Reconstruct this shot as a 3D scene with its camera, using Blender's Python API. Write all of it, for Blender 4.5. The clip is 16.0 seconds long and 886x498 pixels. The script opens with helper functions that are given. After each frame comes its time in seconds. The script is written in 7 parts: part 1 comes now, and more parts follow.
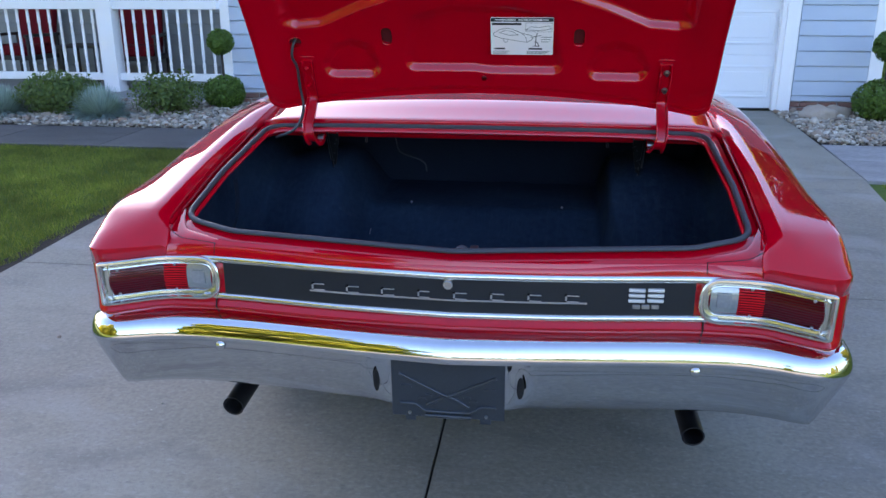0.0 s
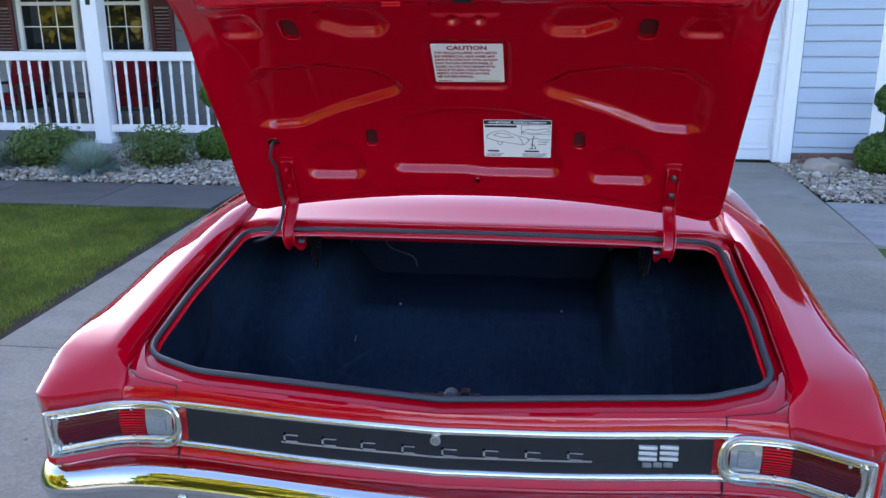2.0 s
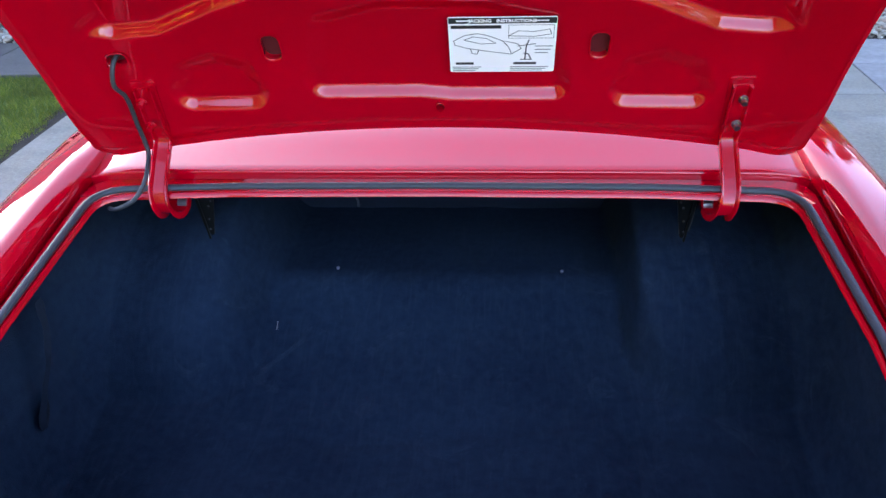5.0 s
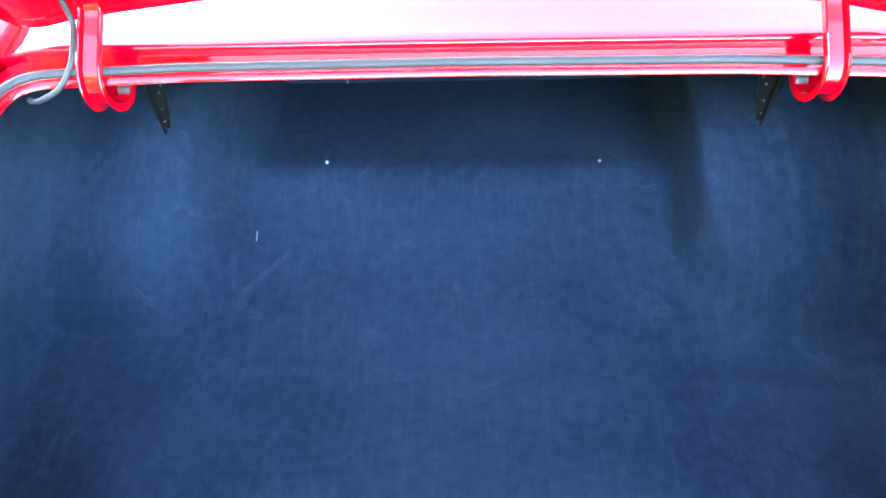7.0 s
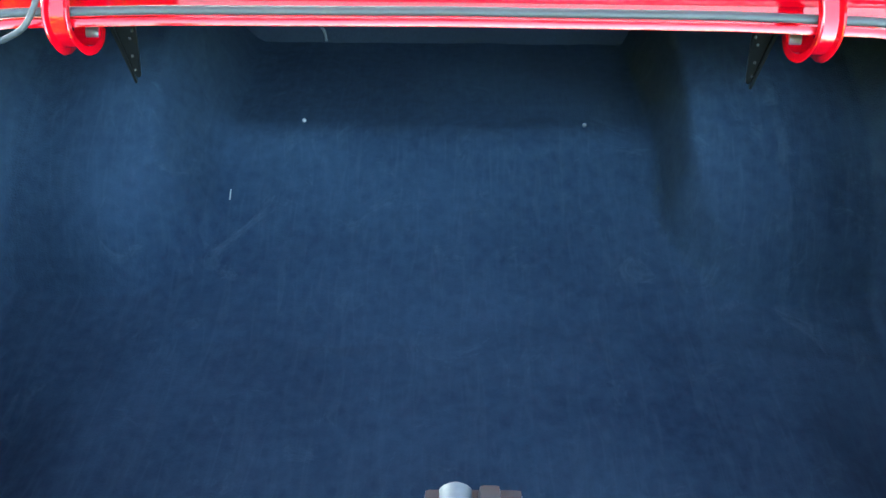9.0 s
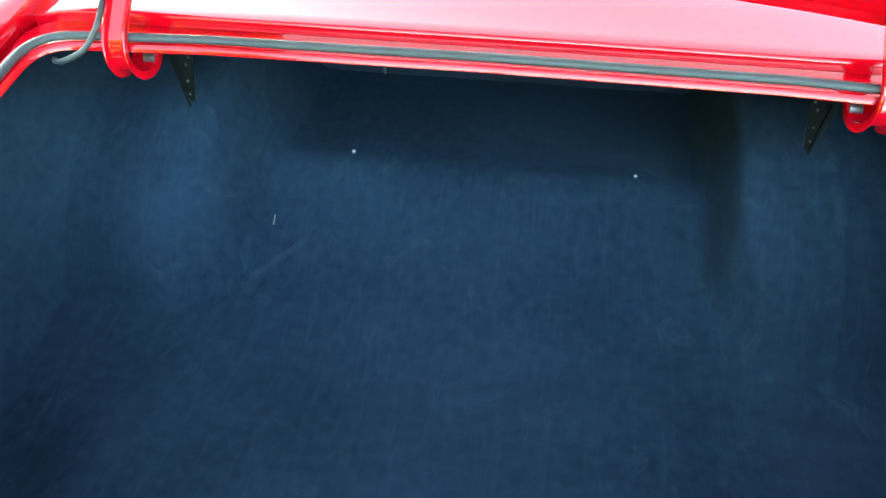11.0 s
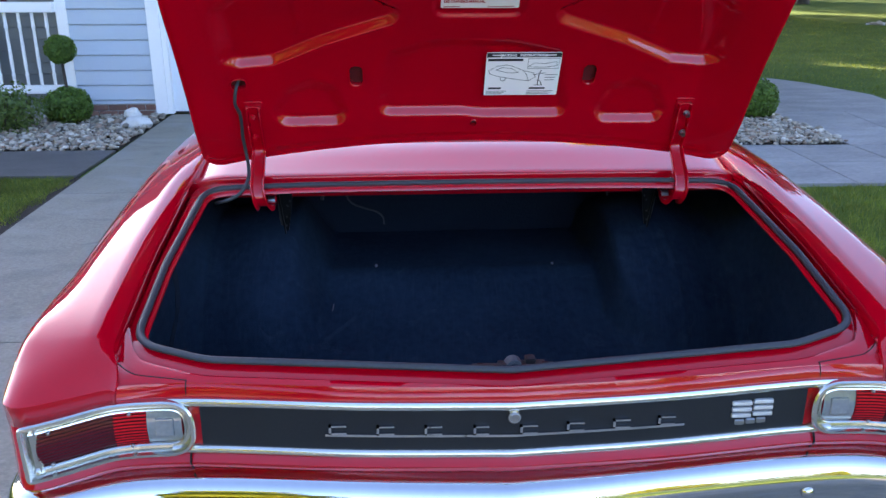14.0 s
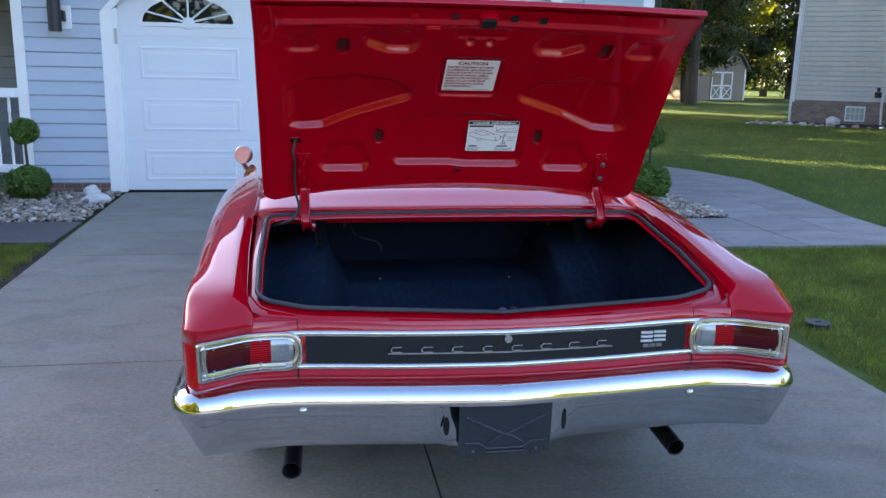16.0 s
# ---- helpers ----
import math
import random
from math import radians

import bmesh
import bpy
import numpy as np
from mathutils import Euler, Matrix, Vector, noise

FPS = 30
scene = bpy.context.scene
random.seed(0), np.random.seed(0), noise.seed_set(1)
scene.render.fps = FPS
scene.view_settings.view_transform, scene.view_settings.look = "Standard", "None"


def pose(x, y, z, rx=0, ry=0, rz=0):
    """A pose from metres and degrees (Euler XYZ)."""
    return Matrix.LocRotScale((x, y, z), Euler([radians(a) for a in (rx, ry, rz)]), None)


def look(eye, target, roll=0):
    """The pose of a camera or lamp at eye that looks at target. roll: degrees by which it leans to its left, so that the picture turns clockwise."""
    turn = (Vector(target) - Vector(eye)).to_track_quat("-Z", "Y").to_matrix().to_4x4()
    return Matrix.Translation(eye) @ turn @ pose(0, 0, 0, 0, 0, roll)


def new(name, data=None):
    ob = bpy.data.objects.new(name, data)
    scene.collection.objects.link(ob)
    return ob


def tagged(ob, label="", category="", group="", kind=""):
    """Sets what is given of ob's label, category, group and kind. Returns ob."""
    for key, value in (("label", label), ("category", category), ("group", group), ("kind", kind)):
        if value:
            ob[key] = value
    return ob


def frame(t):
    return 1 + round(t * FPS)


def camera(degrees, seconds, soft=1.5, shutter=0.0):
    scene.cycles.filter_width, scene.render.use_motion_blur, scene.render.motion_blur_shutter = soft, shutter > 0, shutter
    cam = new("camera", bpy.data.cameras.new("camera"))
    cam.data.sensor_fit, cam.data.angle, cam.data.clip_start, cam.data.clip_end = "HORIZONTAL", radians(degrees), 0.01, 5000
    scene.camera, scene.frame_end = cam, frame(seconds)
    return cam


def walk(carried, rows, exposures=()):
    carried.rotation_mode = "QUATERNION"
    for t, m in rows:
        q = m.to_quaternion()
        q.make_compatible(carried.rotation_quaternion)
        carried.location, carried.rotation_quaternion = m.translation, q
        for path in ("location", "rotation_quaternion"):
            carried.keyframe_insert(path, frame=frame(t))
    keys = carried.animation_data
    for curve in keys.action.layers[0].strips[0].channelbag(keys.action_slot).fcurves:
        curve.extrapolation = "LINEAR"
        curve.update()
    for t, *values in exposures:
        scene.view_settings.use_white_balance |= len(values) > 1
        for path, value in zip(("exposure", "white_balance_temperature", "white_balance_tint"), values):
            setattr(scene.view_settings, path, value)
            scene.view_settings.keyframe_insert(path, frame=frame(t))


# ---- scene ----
cam = camera(57.0, 16.0)
PATH = [
    (0, (0.237, -1.881, 1.459), (-0.014, 0.003, 0.836), -0.1),
    (0.5, (0.259, -1.879, 1.521), (-0.015, 0.003, 0.903), -0.1),
    (1, (0.259, -1.846, 1.575), (-0.017, 0.042, 0.975), -0.1),
    (1.5, (0.243, -1.742, 1.616), (-0.023, 0.155, 1.042), -0.1),
    (2, (0.227, -1.604, 1.643), (-0.023, 0.304, 1.096), -0.2),
    (2.5, (0.218, -1.467, 1.661), (-0.017, 0.446, 1.127), -0.4),
    (3, (0.228, -1.305, 1.675), (-0.001, 0.607, 1.134), -0.5),
    (3.2, (0.231, -1.23, 1.68), (0.005, 0.678, 1.126), -0.7),
    (5.3, (0.105, -0.622, 1.68), (-0.015, 1.101, 0.672), -1.7),
    (5.5, (0.094, -0.573, 1.666), (-0.02, 1.127, 0.618), -1.8),
    (6, (0.063, -0.466, 1.635), (-0.03, 1.179, 0.501), -2.1),
    (6.5, (0.056, -0.393, 1.609), (-0.039, 1.206, 0.411), -2.5),
    (7, (0.024, -0.347, 1.569), (-0.05, 1.223, 0.333), -2.1),
    (7.5, (0.019, -0.326, 1.536), (-0.047, 1.224, 0.274), -1.9),
    (8, (0.011, -0.335, 1.518), (-0.022, 1.207, 0.246), -0.9),
    (8.2, (0.011, -0.343, 1.513), (-0.01, 1.201, 0.242), -0.4),
    (10.3, (-0.021, -0.318, 1.503), (-0.026, 1.237, 0.246), 1.5),
    (10.5, (0.006, -0.295, 1.527), (-0.057, 1.247, 0.254), 1.5),
    (11, (0.086, -0.298, 1.532), (-0.115, 1.266, 0.302), 0.8),
    (11.5, (0.12, -0.394, 1.574), (-0.145, 1.21, 0.41), -1.1),
    (12, (0.128, -0.569, 1.581), (-0.139, 1.117, 0.539), -2.0),
    (12.5, (0.097, -0.763, 1.612), (-0.107, 0.986, 0.665), -1.8),
    (13, (0.059, -0.958, 1.609), (-0.076, 0.85, 0.763), -1.2),
    (13.5, (-0.037, -1.201, 1.606), (-0.079, 0.654, 0.859), -0.9),
    (14, (-0.22, -1.367, 1.55), (-0.104, 0.523, 0.908), -0.0),
    (14.5, (-0.336, -1.565, 1.556), (-0.136, 0.339, 0.978), 0.3),
    (15, (-0.436, -1.799, 1.536), (-0.164, 0.119, 1.037), 1.1),
    (15.5, (-0.501, -2.034, 1.533), (-0.198, -0.11, 1.079), 0.9),
    (16, (-0.605, -2.292, 1.532), (-0.269, -0.366, 1.108), 1.2),
]
EXPOSURES = [(0, 3.20, 6350, 20), (1.5, 3.25, 6350, 20), (2.5, 3.34, 6400, 20), (3.2, 3.48, 6450, 20), (5.3, 4.32, 6600, 20), (5.5, 4.57, 6600, 20), (6, 5.70, 6800, 18), (6.5, 6.42, 7000, 14), (7, 6.42, 7300, 4), (7.5, 6.22, 7700, -4), (8.2, 5.96, 7800, -8),
             (10.3, 5.68, 8400, -16), (11, 5.58, 8600, -20), (11.5, 5.75, 8200, -12), (12, 5.40, 7700, -2), (12.5, 4.85, 6900, 8), (13, 3.90, 6500, 18), (13.5, 3.42, 6400, 20), (14, 3.32, 6350, 20), (14.7, 3.20, 6350, 20), (16, 2.98, 6350, 20)]
walk(cam, [(t, look(eye, target, roll)) for t, eye, target, roll in PATH], EXPOSURES)
# The world's light: low sun from beyond the house, so that house and trees shade the drive
SUN_FROM = Vector((-0.62, 0.78, 0.0)).normalized()
SUN_UP = radians(20)
world = bpy.data.worlds.new("sky")
scene.world = world
world.use_nodes = True
sky = world.node_tree.nodes.new("ShaderNodeTexSky")
sky.sky_type = "NISHITA"
sky.sun_disc = False
sky.sun_elevation = SUN_UP
sky.sun_rotation = math.atan2(SUN_FROM.x, SUN_FROM.y)
sky.air_density, sky.dust_density, sky.ozone_density = 0.8, 1.0, 1.3
world.node_tree.links.new(sky.outputs["Color"], world.node_tree.nodes["Background"].inputs["Color"])
world.node_tree.nodes["Background"].inputs["Strength"].default_value = 0.09
sun = new("sun", bpy.data.lights.new("sun", "SUN"))
sun.data.energy, sun.data.angle, sun.data.color = 5.0, radians(0.5), (1.0, 0.84, 0.60)
sun.matrix_world = look(Vector((SUN_FROM.x * math.cos(SUN_UP), SUN_FROM.y * math.cos(SUN_UP), math.sin(SUN_UP))) * 60, (0, 0, 0))

# ---- small builders ----
def mesh_ob(name, verts, faces, material, parent=None, label="", smooth=None):
    me = bpy.data.meshes.new(name)
    me.from_pydata([tuple(v) for v in verts], [], [tuple(f) for f in faces])
    me.validate()
    ob = new(name, me)
    return finish(ob, material, parent, label, smooth)


def finish(ob, material, parent=None, label="", smooth=None):
    me = ob.data
    if material is not None:
        me.materials.append(material)
    if smooth is not None:
        me.polygons.foreach_set("use_smooth", [True] * len(me.polygons))
        me.set_sharp_from_angle(angle=radians(smooth))
    if parent is not None:
        ob.parent = parent
    if label:
        ob["label"] = label
    return ob


def part(name, bm, material, parent, label="", smooth=None):
    me = bpy.data.meshes.new(name)
    bmesh.ops.recalc_face_normals(bm, faces=bm.faces)
    bm.to_mesh(me)
    bm.free()
    ob = new(name, me)
    return finish(ob, material, parent, label, smooth)


def empty(name, label, category, group="", at=(0, 0, 0)):
    ob = new(name)
    ob.location = at
    ob.empty_display_size = 0.1
    return tagged(ob, label, category, group)


def box_bm(x0, x1, y0, y1, z0, z1, bevel=0.0, segments=2):
    bm = bmesh.new()
    bmesh.ops.create_cube(bm, size=1, matrix=Matrix.Translation(((x0 + x1) / 2, (y0 + y1) / 2, (z0 + z1) / 2)) @ Matrix.Diagonal((x1 - x0, y1 - y0, z1 - z0, 1)))
    if bevel:
        bmesh.ops.bevel(bm, geom=bm.edges[:], offset=bevel, segments=segments, affect="EDGES", profile=0.7)
    return bm


def loft(rows, close=False):
    n = len(rows[0])
    verts = [p for row in rows for p in row]
    faces = []
    for i in range(len(rows) - 1):
        for j in range(n if close else n - 1):
            k = (j + 1) % n
            faces.append((i * n + j, i * n + k, (i + 1) * n + k, (i + 1) * n + j))
    return verts, faces


def tube(points, radius, n=10, cap=True):
    """A round sweep along points; radius may vary from point to point."""
    pts = [Vector(p) for p in points]
    radii = radius if isinstance(radius, (list, tuple)) else [radius] * len(pts)
    rows, side = [], None
    for i, p in enumerate(pts):
        d = (pts[min(i + 1, len(pts) - 1)] - pts[max(i - 1, 0)]).normalized()
        if side is None:
            side = d.cross(Vector((0, 0, 1)) if abs(d.z) < 0.9 else Vector((1, 0, 0))).normalized()
        side = (side - d * side.dot(d)).normalized()
        up = d.cross(side)
        rows.append([p + (side * math.cos(a) + up * math.sin(a)) * radii[i] for a in (2 * math.pi * k / n for k in range(n))])
    verts, faces = loft(rows, True)
    if cap:
        faces += [tuple(range(n))[::-1], tuple((len(pts) - 1) * n + k for k in range(n))]
    return verts, faces


def smooth_path(points, steps=8):
    """Catmull-Rom through the points."""
    p = [Vector(q) for q in points]
    p = [2 * p[0] - p[1]] + p + [2 * p[-1] - p[-2]]
    out = []
    for i in range(1, len(p) - 2):
        for k in range(steps):
            t = k / steps
            out.append(0.5 * ((2 * p[i]) + (p[i + 1] - p[i - 1]) * t + (2 * p[i - 1] - 5 * p[i] + 4 * p[i + 1] - p[i + 2]) * t * t + (3 * p[i] - p[i - 1] - 3 * p[i + 1] + p[i + 2]) * t ** 3))
    return out + [p[-2]]


def curve_of(pairs):
    """A smooth function through (x, value) pairs, straight beyond the ends."""
    xs, vs = [a for a, _ in pairs], [b for _, b in pairs]
    m = [(vs[min(i + 1, len(vs) - 1)] - vs[max(i - 1, 0)]) / (xs[min(i + 1, len(xs) - 1)] - xs[max(i - 1, 0)]) for i in range(len(xs))]

    def f(x):
        if x <= xs[0]:
            return vs[0] + m[0] * (x - xs[0])
        if x >= xs[-1]:
            return vs[-1] + m[-1] * (x - xs[-1])
        i = max(k for k in range(len(xs) - 1) if xs[k] <= x)
        h = xs[i + 1] - xs[i]
        t = (x - xs[i]) / h
        return (2 * t ** 3 - 3 * t * t + 1) * vs[i] + (t ** 3 - 2 * t * t + t) * h * m[i] + (-2 * t ** 3 + 3 * t * t) * vs[i + 1] + (t ** 3 - t * t) * h * m[i + 1]
    return f


def line_of(pairs):
    xs, vs = [a for a, _ in pairs], [b for _, b in pairs]
    return lambda x: float(np.interp(x, xs, vs))


def fillet(corners, radii, steps=8):
    """A closed outline with rounded corners, as 2D points."""
    out, n = [], len(corners)
    for i in range(n):
        a, b, c = (Vector(corners[(i + k) % n]) for k in (-1, 0, 1))
        r = radii[i] if isinstance(radii, (list, tuple)) else radii
        if r <= 0:
            out.append(b)
            continue
        u, w = (a - b).normalized(), (c - b).normalized()
        half = math.acos(max(-1, min(1, u.dot(w)))) / 2
        cut = min(r / math.tan(half), (a - b).length * 0.49, (c - b).length * 0.49)
        p, q = b + u * cut, b + w * cut
        for k in range(steps + 1):
            t = k / steps
            out.append((1 - t) ** 2 * p + 2 * t * (1 - t) * b + t * t * q)
    return out


def offset_loop(loop, d):
    """Moves a closed counter-clockwise 2D outline outwards by d."""
    out, n = [], len(loop)
    for i in range(n):
        t = (loop[(i + 1) % n] - loop[i - 1]).normalized()
        out.append(loop[i] + Vector((t.y, -t.x)) * d)
    return out


def prism_bm(outline, z0, z1, bevel=0.0):
    bm = bmesh.new()
    low = [bm.verts.new((p[0], p[1], z0)) for p in outline]
    top = [bm.verts.new((p[0], p[1], z1)) for p in outline]
    n = len(outline)
    bm.faces.new(top)
    bm.faces.new(low[::-1])
    for i in range(n):
        bm.faces.new((low[i], low[(i + 1) % n], top[(i + 1) % n], top[i]))
    if bevel:
        edges = [e for e in bm.edges if all(v in top for v in e.verts)]
        bmesh.ops.bevel(bm, geom=edges, offset=bevel, segments=2, affect="EDGES", profile=0.6)
    return bm


def lettering(name, text, size, m, material, parent, depth=0.0006, align="CENTER", label="", bold=0.0):
    """Writing in the built-in font, turned into a mesh and set at the pose m."""
    cu = bpy.data.curves.new(name, "FONT")
    cu.body, cu.size, cu.align_x, cu.extrude, cu.resolution_u = text, size, align, depth, 2
    cu.offset = bold
    tmp = new(name, cu)
    me = bpy.data.meshes.new_from_object(tmp)
    bpy.data.objects.remove(tmp)
    me.transform(m)
    me.name = name
    ob = new(name, me)
    me.materials.clear()
    return finish(ob, material, parent, label)


# ---- materials ----
def surface(name, a, b=None, rough=0.5, metal=0.0, scale=6.0, fine=80.0, bump=0.0, coat=0.0, spec=0.5, rough_var=0.0, c=None, random_tone=0.0, stretch=(1, 1, 1), bump_fine=None):
    """A principled surface: tone a worn into b by noise at two scales, with fine relief."""
    m = bpy.data.materials.new(name)
    m.use_nodes = True
    nt = m.node_tree
    n, link = nt.nodes, nt.links.new
    bsdf = n["Principled BSDF"]
    bsdf.inputs["Roughness"].default_value, bsdf.inputs["Metallic"].default_value = rough, metal
    bsdf.inputs["Coat Weight"].default_value, bsdf.inputs["Coat Roughness"].default_value = coat, 0.008
    bsdf.inputs["Specular IOR Level"].default_value = spec
    a, b = (*a, 1), (*(b or a), 1)
    tc, mp = n.new("ShaderNodeTexCoord"), n.new("ShaderNodeMapping")
    mp.inputs["Scale"].default_value = stretch
    link(tc.outputs["Object"], mp.inputs["Vector"])
    big, small = n.new("ShaderNodeTexNoise"), n.new("ShaderNodeTexNoise")
    big.inputs["Scale"].default_value, big.inputs["Detail"].default_value = scale, 5
    small.inputs["Scale"].default_value, small.inputs["Detail"].default_value = fine, 3
    for t in (big, small):
        link(mp.outputs["Vector"], t.inputs["Vector"])
    mix = n.new("ShaderNodeMix")
    mix.data_type = "RGBA"
    mix.inputs["A"].default_value, mix.inputs["B"].default_value = a, b
    ramp = n.new("ShaderNodeMapRange")
    ramp.inputs["From Min"].default_value, ramp.inputs["From Max"].default_value = 0.3, 0.7
    add = n.new("ShaderNodeMath")
    add.operation = "MULTIPLY_ADD"
    add.inputs[1].default_value = 0.45
    link(small.outputs["Fac"], add.inputs[0])
    half = n.new("ShaderNodeMath")
    half.operation = "MULTIPLY"
    half.inputs[1].default_value = 0.55
    link(big.outputs["Fac"], half.inputs[0])
    link(half.outputs[0], add.inputs[2])
    link(add.outputs[0], ramp.inputs["Value"])
    link(ramp.outputs["Result"], mix.inputs["Factor"])
    colour = mix.outputs["Result"]
    if random_tone:
        info, hsv, rng = n.new("ShaderNodeObjectInfo"), n.new("ShaderNodeHueSaturation"), n.new("ShaderNodeMapRange")
        rng.inputs["To Min"].default_value, rng.inputs["To Max"].default_value = 1 - random_tone, 1 + random_tone
        link(info.outputs["Random"], rng.inputs["Value"])
        link(rng.outputs["Result"], hsv.inputs["Value"])
        link(colour, hsv.inputs["Color"])
        colour = hsv.outputs["Color"]
    link(colour, bsdf.inputs["Base Color"])
    if rough_var:
        rr = n.new("ShaderNodeMapRange")
        rr.inputs["To Min"].default_value, rr.inputs["To Max"].default_value = rough - rough_var, rough + rough_var
        link(big.outputs["Fac"], rr.inputs["Value"])
        link(rr.outputs["Result"], bsdf.inputs["Roughness"])
    if bump:
        bp = n.new("ShaderNodeBump")
        bp.inputs["Strength"].default_value, bp.inputs["Distance"].default_value = bump, 0.01
        src = small
        if bump_fine:
            src = n.new("ShaderNodeTexNoise")
            src.inputs["Scale"].default_value, src.inputs["Detail"].default_value = bump_fine, 2
            link(mp.outputs["Vector"], src.inputs["Vector"])
        link(src.outputs["Fac"], bp.inputs["Height"])
        link(bp.outputs["Normal"], bsdf.inputs["Normal"])
    return m


def island_surface(name, tones, rough=0.6, translucent=0.0, patch=0.0):
    """Loose pieces (stones, leaves, blades) whose tone changes from piece to piece."""
    m = bpy.data.materials.new(name)
    m.use_nodes = True
    n, link = m.node_tree.nodes, m.node_tree.links.new
    bsdf, out = n["Principled BSDF"], n["Material Output"]
    geo, ramp = n.new("ShaderNodeNewGeometry"), n.new("ShaderNodeValToRGB")
    ramp.color_ramp.interpolation = "LINEAR"
    while len(ramp.color_ramp.elements) < len(tones):
        ramp.color_ramp.elements.new(0.5)
    for i, t in enumerate(tones):
        ramp.color_ramp.elements[i].position = i / (len(tones) - 1)
        ramp.color_ramp.elements[i].color = (*t, 1)
    link(geo.outputs["Random Per Island"], ramp.inputs["Fac"])
    tone = ramp.outputs["Color"]
    if patch:
        tc, no, rng, hsv = (n.new(k) for k in ("ShaderNodeTexCoord", "ShaderNodeTexNoise", "ShaderNodeMapRange", "ShaderNodeHueSaturation"))
        no.inputs["Scale"].default_value, no.inputs["Detail"].default_value, no.inputs["Roughness"].default_value = 1.7, 7, 0.72
        rng.inputs["From Min"].default_value, rng.inputs["From Max"].default_value = 0.33, 0.67
        rng.inputs["To Min"].default_value, rng.inputs["To Max"].default_value = 1 - patch, 1 + patch
        link(tc.outputs["Object"], no.inputs["Vector"])
        link(no.outputs["Fac"], rng.inputs["Value"])
        link(rng.outputs["Result"], hsv.inputs["Value"])
        link(tone, hsv.inputs["Color"])
        tone = hsv.outputs["Color"]
    link(tone, bsdf.inputs["Base Color"])
    bsdf.inputs["Roughness"].default_value = rough
    bsdf.inputs["Specular IOR Level"].default_value = 0.35
    if translucent:
        tr, mx = n.new("ShaderNodeBsdfTranslucent"), n.new("ShaderNodeMixShader")
        mx.inputs["Fac"].default_value = translucent
        tint = n.new("ShaderNodeMix")
        tint.data_type, tint.blend_type = "RGBA", "MULTIPLY"
        tint.inputs["Factor"].default_value = 1.0
        tint.inputs["B"].default_value = (2.4, 2.2, 0.7, 1)
        link(tone, tint.inputs["A"])
        link(tint.outputs["Result"], tr.inputs["Color"])
        link(bsdf.outputs[0], mx.inputs[1])
        link(tr.outputs[0], mx.inputs[2])
        link(mx.outputs[0], out.inputs["Surface"])
    return m


def glass(name, tone=(1, 1, 1), rough=0.0):
    m = bpy.data.materials.new(name)
    m.use_nodes = True
    b = m.node_tree.nodes["Principled BSDF"]
    b.inputs["Base Color"].default_value = (*tone, 1)
    b.inputs["Roughness"].default_value, b.inputs["Transmission Weight"].default_value, b.inputs["IOR"].default_value = rough, 1.0, 1.45
    return m


PAINT = surface("red_paint", (0.44, 0.0004, 0.0085), (0.48, 0.0005, 0.0105), rough=0.03, coat=0.92, spec=0.20, scale=3, fine=400)
# clear coat over a deep red that tints its own gloss
PAINT.node_tree.nodes["Principled BSDF"].inputs["Specular Tint"].default_value = (1.0, 0.55, 0.58, 1)
CHROME = surface("chrome", (0.66, 0.67, 0.68), (0.60, 0.61, 0.63), rough=0.045, metal=1.0, scale=4, fine=60, rough_var=0.02)
BRIGHT = surface("bright_trim", (0.74, 0.74, 0.69), (0.62, 0.62, 0.57), rough=0.20, metal=1.0, scale=8, fine=90, rough_var=0.05)
SILVER_ENAMEL = surface("silver_enamel", (0.62, 0.63, 0.63), (0.55, 0.56, 0.57), rough=0.35, metal=0.25, scale=12, fine=90)
SATIN_BLACK = surface("satin_black", (0.010, 0.012, 0.016), (0.015, 0.018, 0.022), rough=0.5, spec=0.3, scale=7, fine=260, bump=0.02)
RUBBER = surface("rubber", (0.026, 0.030, 0.037), (0.040, 0.046, 0.055), rough=0.55, scale=9, fine=140, bump=0.05)
CARPET = surface("navy_carpet", (0.0052, 0.0120, 0.0262), (0.0135, 0.0282, 0.0515), rough=0.95, spec=0.12, scale=3.4, fine=46, bump=0.20, bump_fine=300)
# brushed streaks and lint over the carpet's pile
nt = CARPET.node_tree
tc, mp, st, mr, mx = (nt.nodes.new(k) for k in ("ShaderNodeTexCoord", "ShaderNodeMapping", "ShaderNodeTexNoise", "ShaderNodeMapRange", "ShaderNodeMix"))
mp.inputs["Rotation"].default_value, mp.inputs["Scale"].default_value = (0, 0, radians(-52)), (46, 6, 9)
st.inputs["Scale"].default_value, st.inputs["Detail"].default_value, st.inputs["Distortion"].default_value = 1.3, 5, 1.4
mr.inputs["From Min"].default_value, mr.inputs["From Max"].default_value, mr.inputs["To Max"].default_value = 0.50, 0.82, 0.13
mx.data_type = "RGBA"
mx.inputs["B"].default_value = (0.050, 0.078, 0.108, 1)
bsdf = nt.nodes["Principled BSDF"]
old = bsdf.inputs["Base Color"].links[0].from_socket
nt.links.new(tc.outputs["Object"], mp.inputs["Vector"])
nt.links.new(mp.outputs["Vector"], st.inputs["Vector"])
nt.links.new(st.outputs["Fac"], mr.inputs["Value"])
nt.links.new(mr.outputs["Result"], mx.inputs["Factor"])
nt.links.new(old, mx.inputs["A"])
nt.links.new(mx.outputs["Result"], bsdf.inputs["Base Color"])
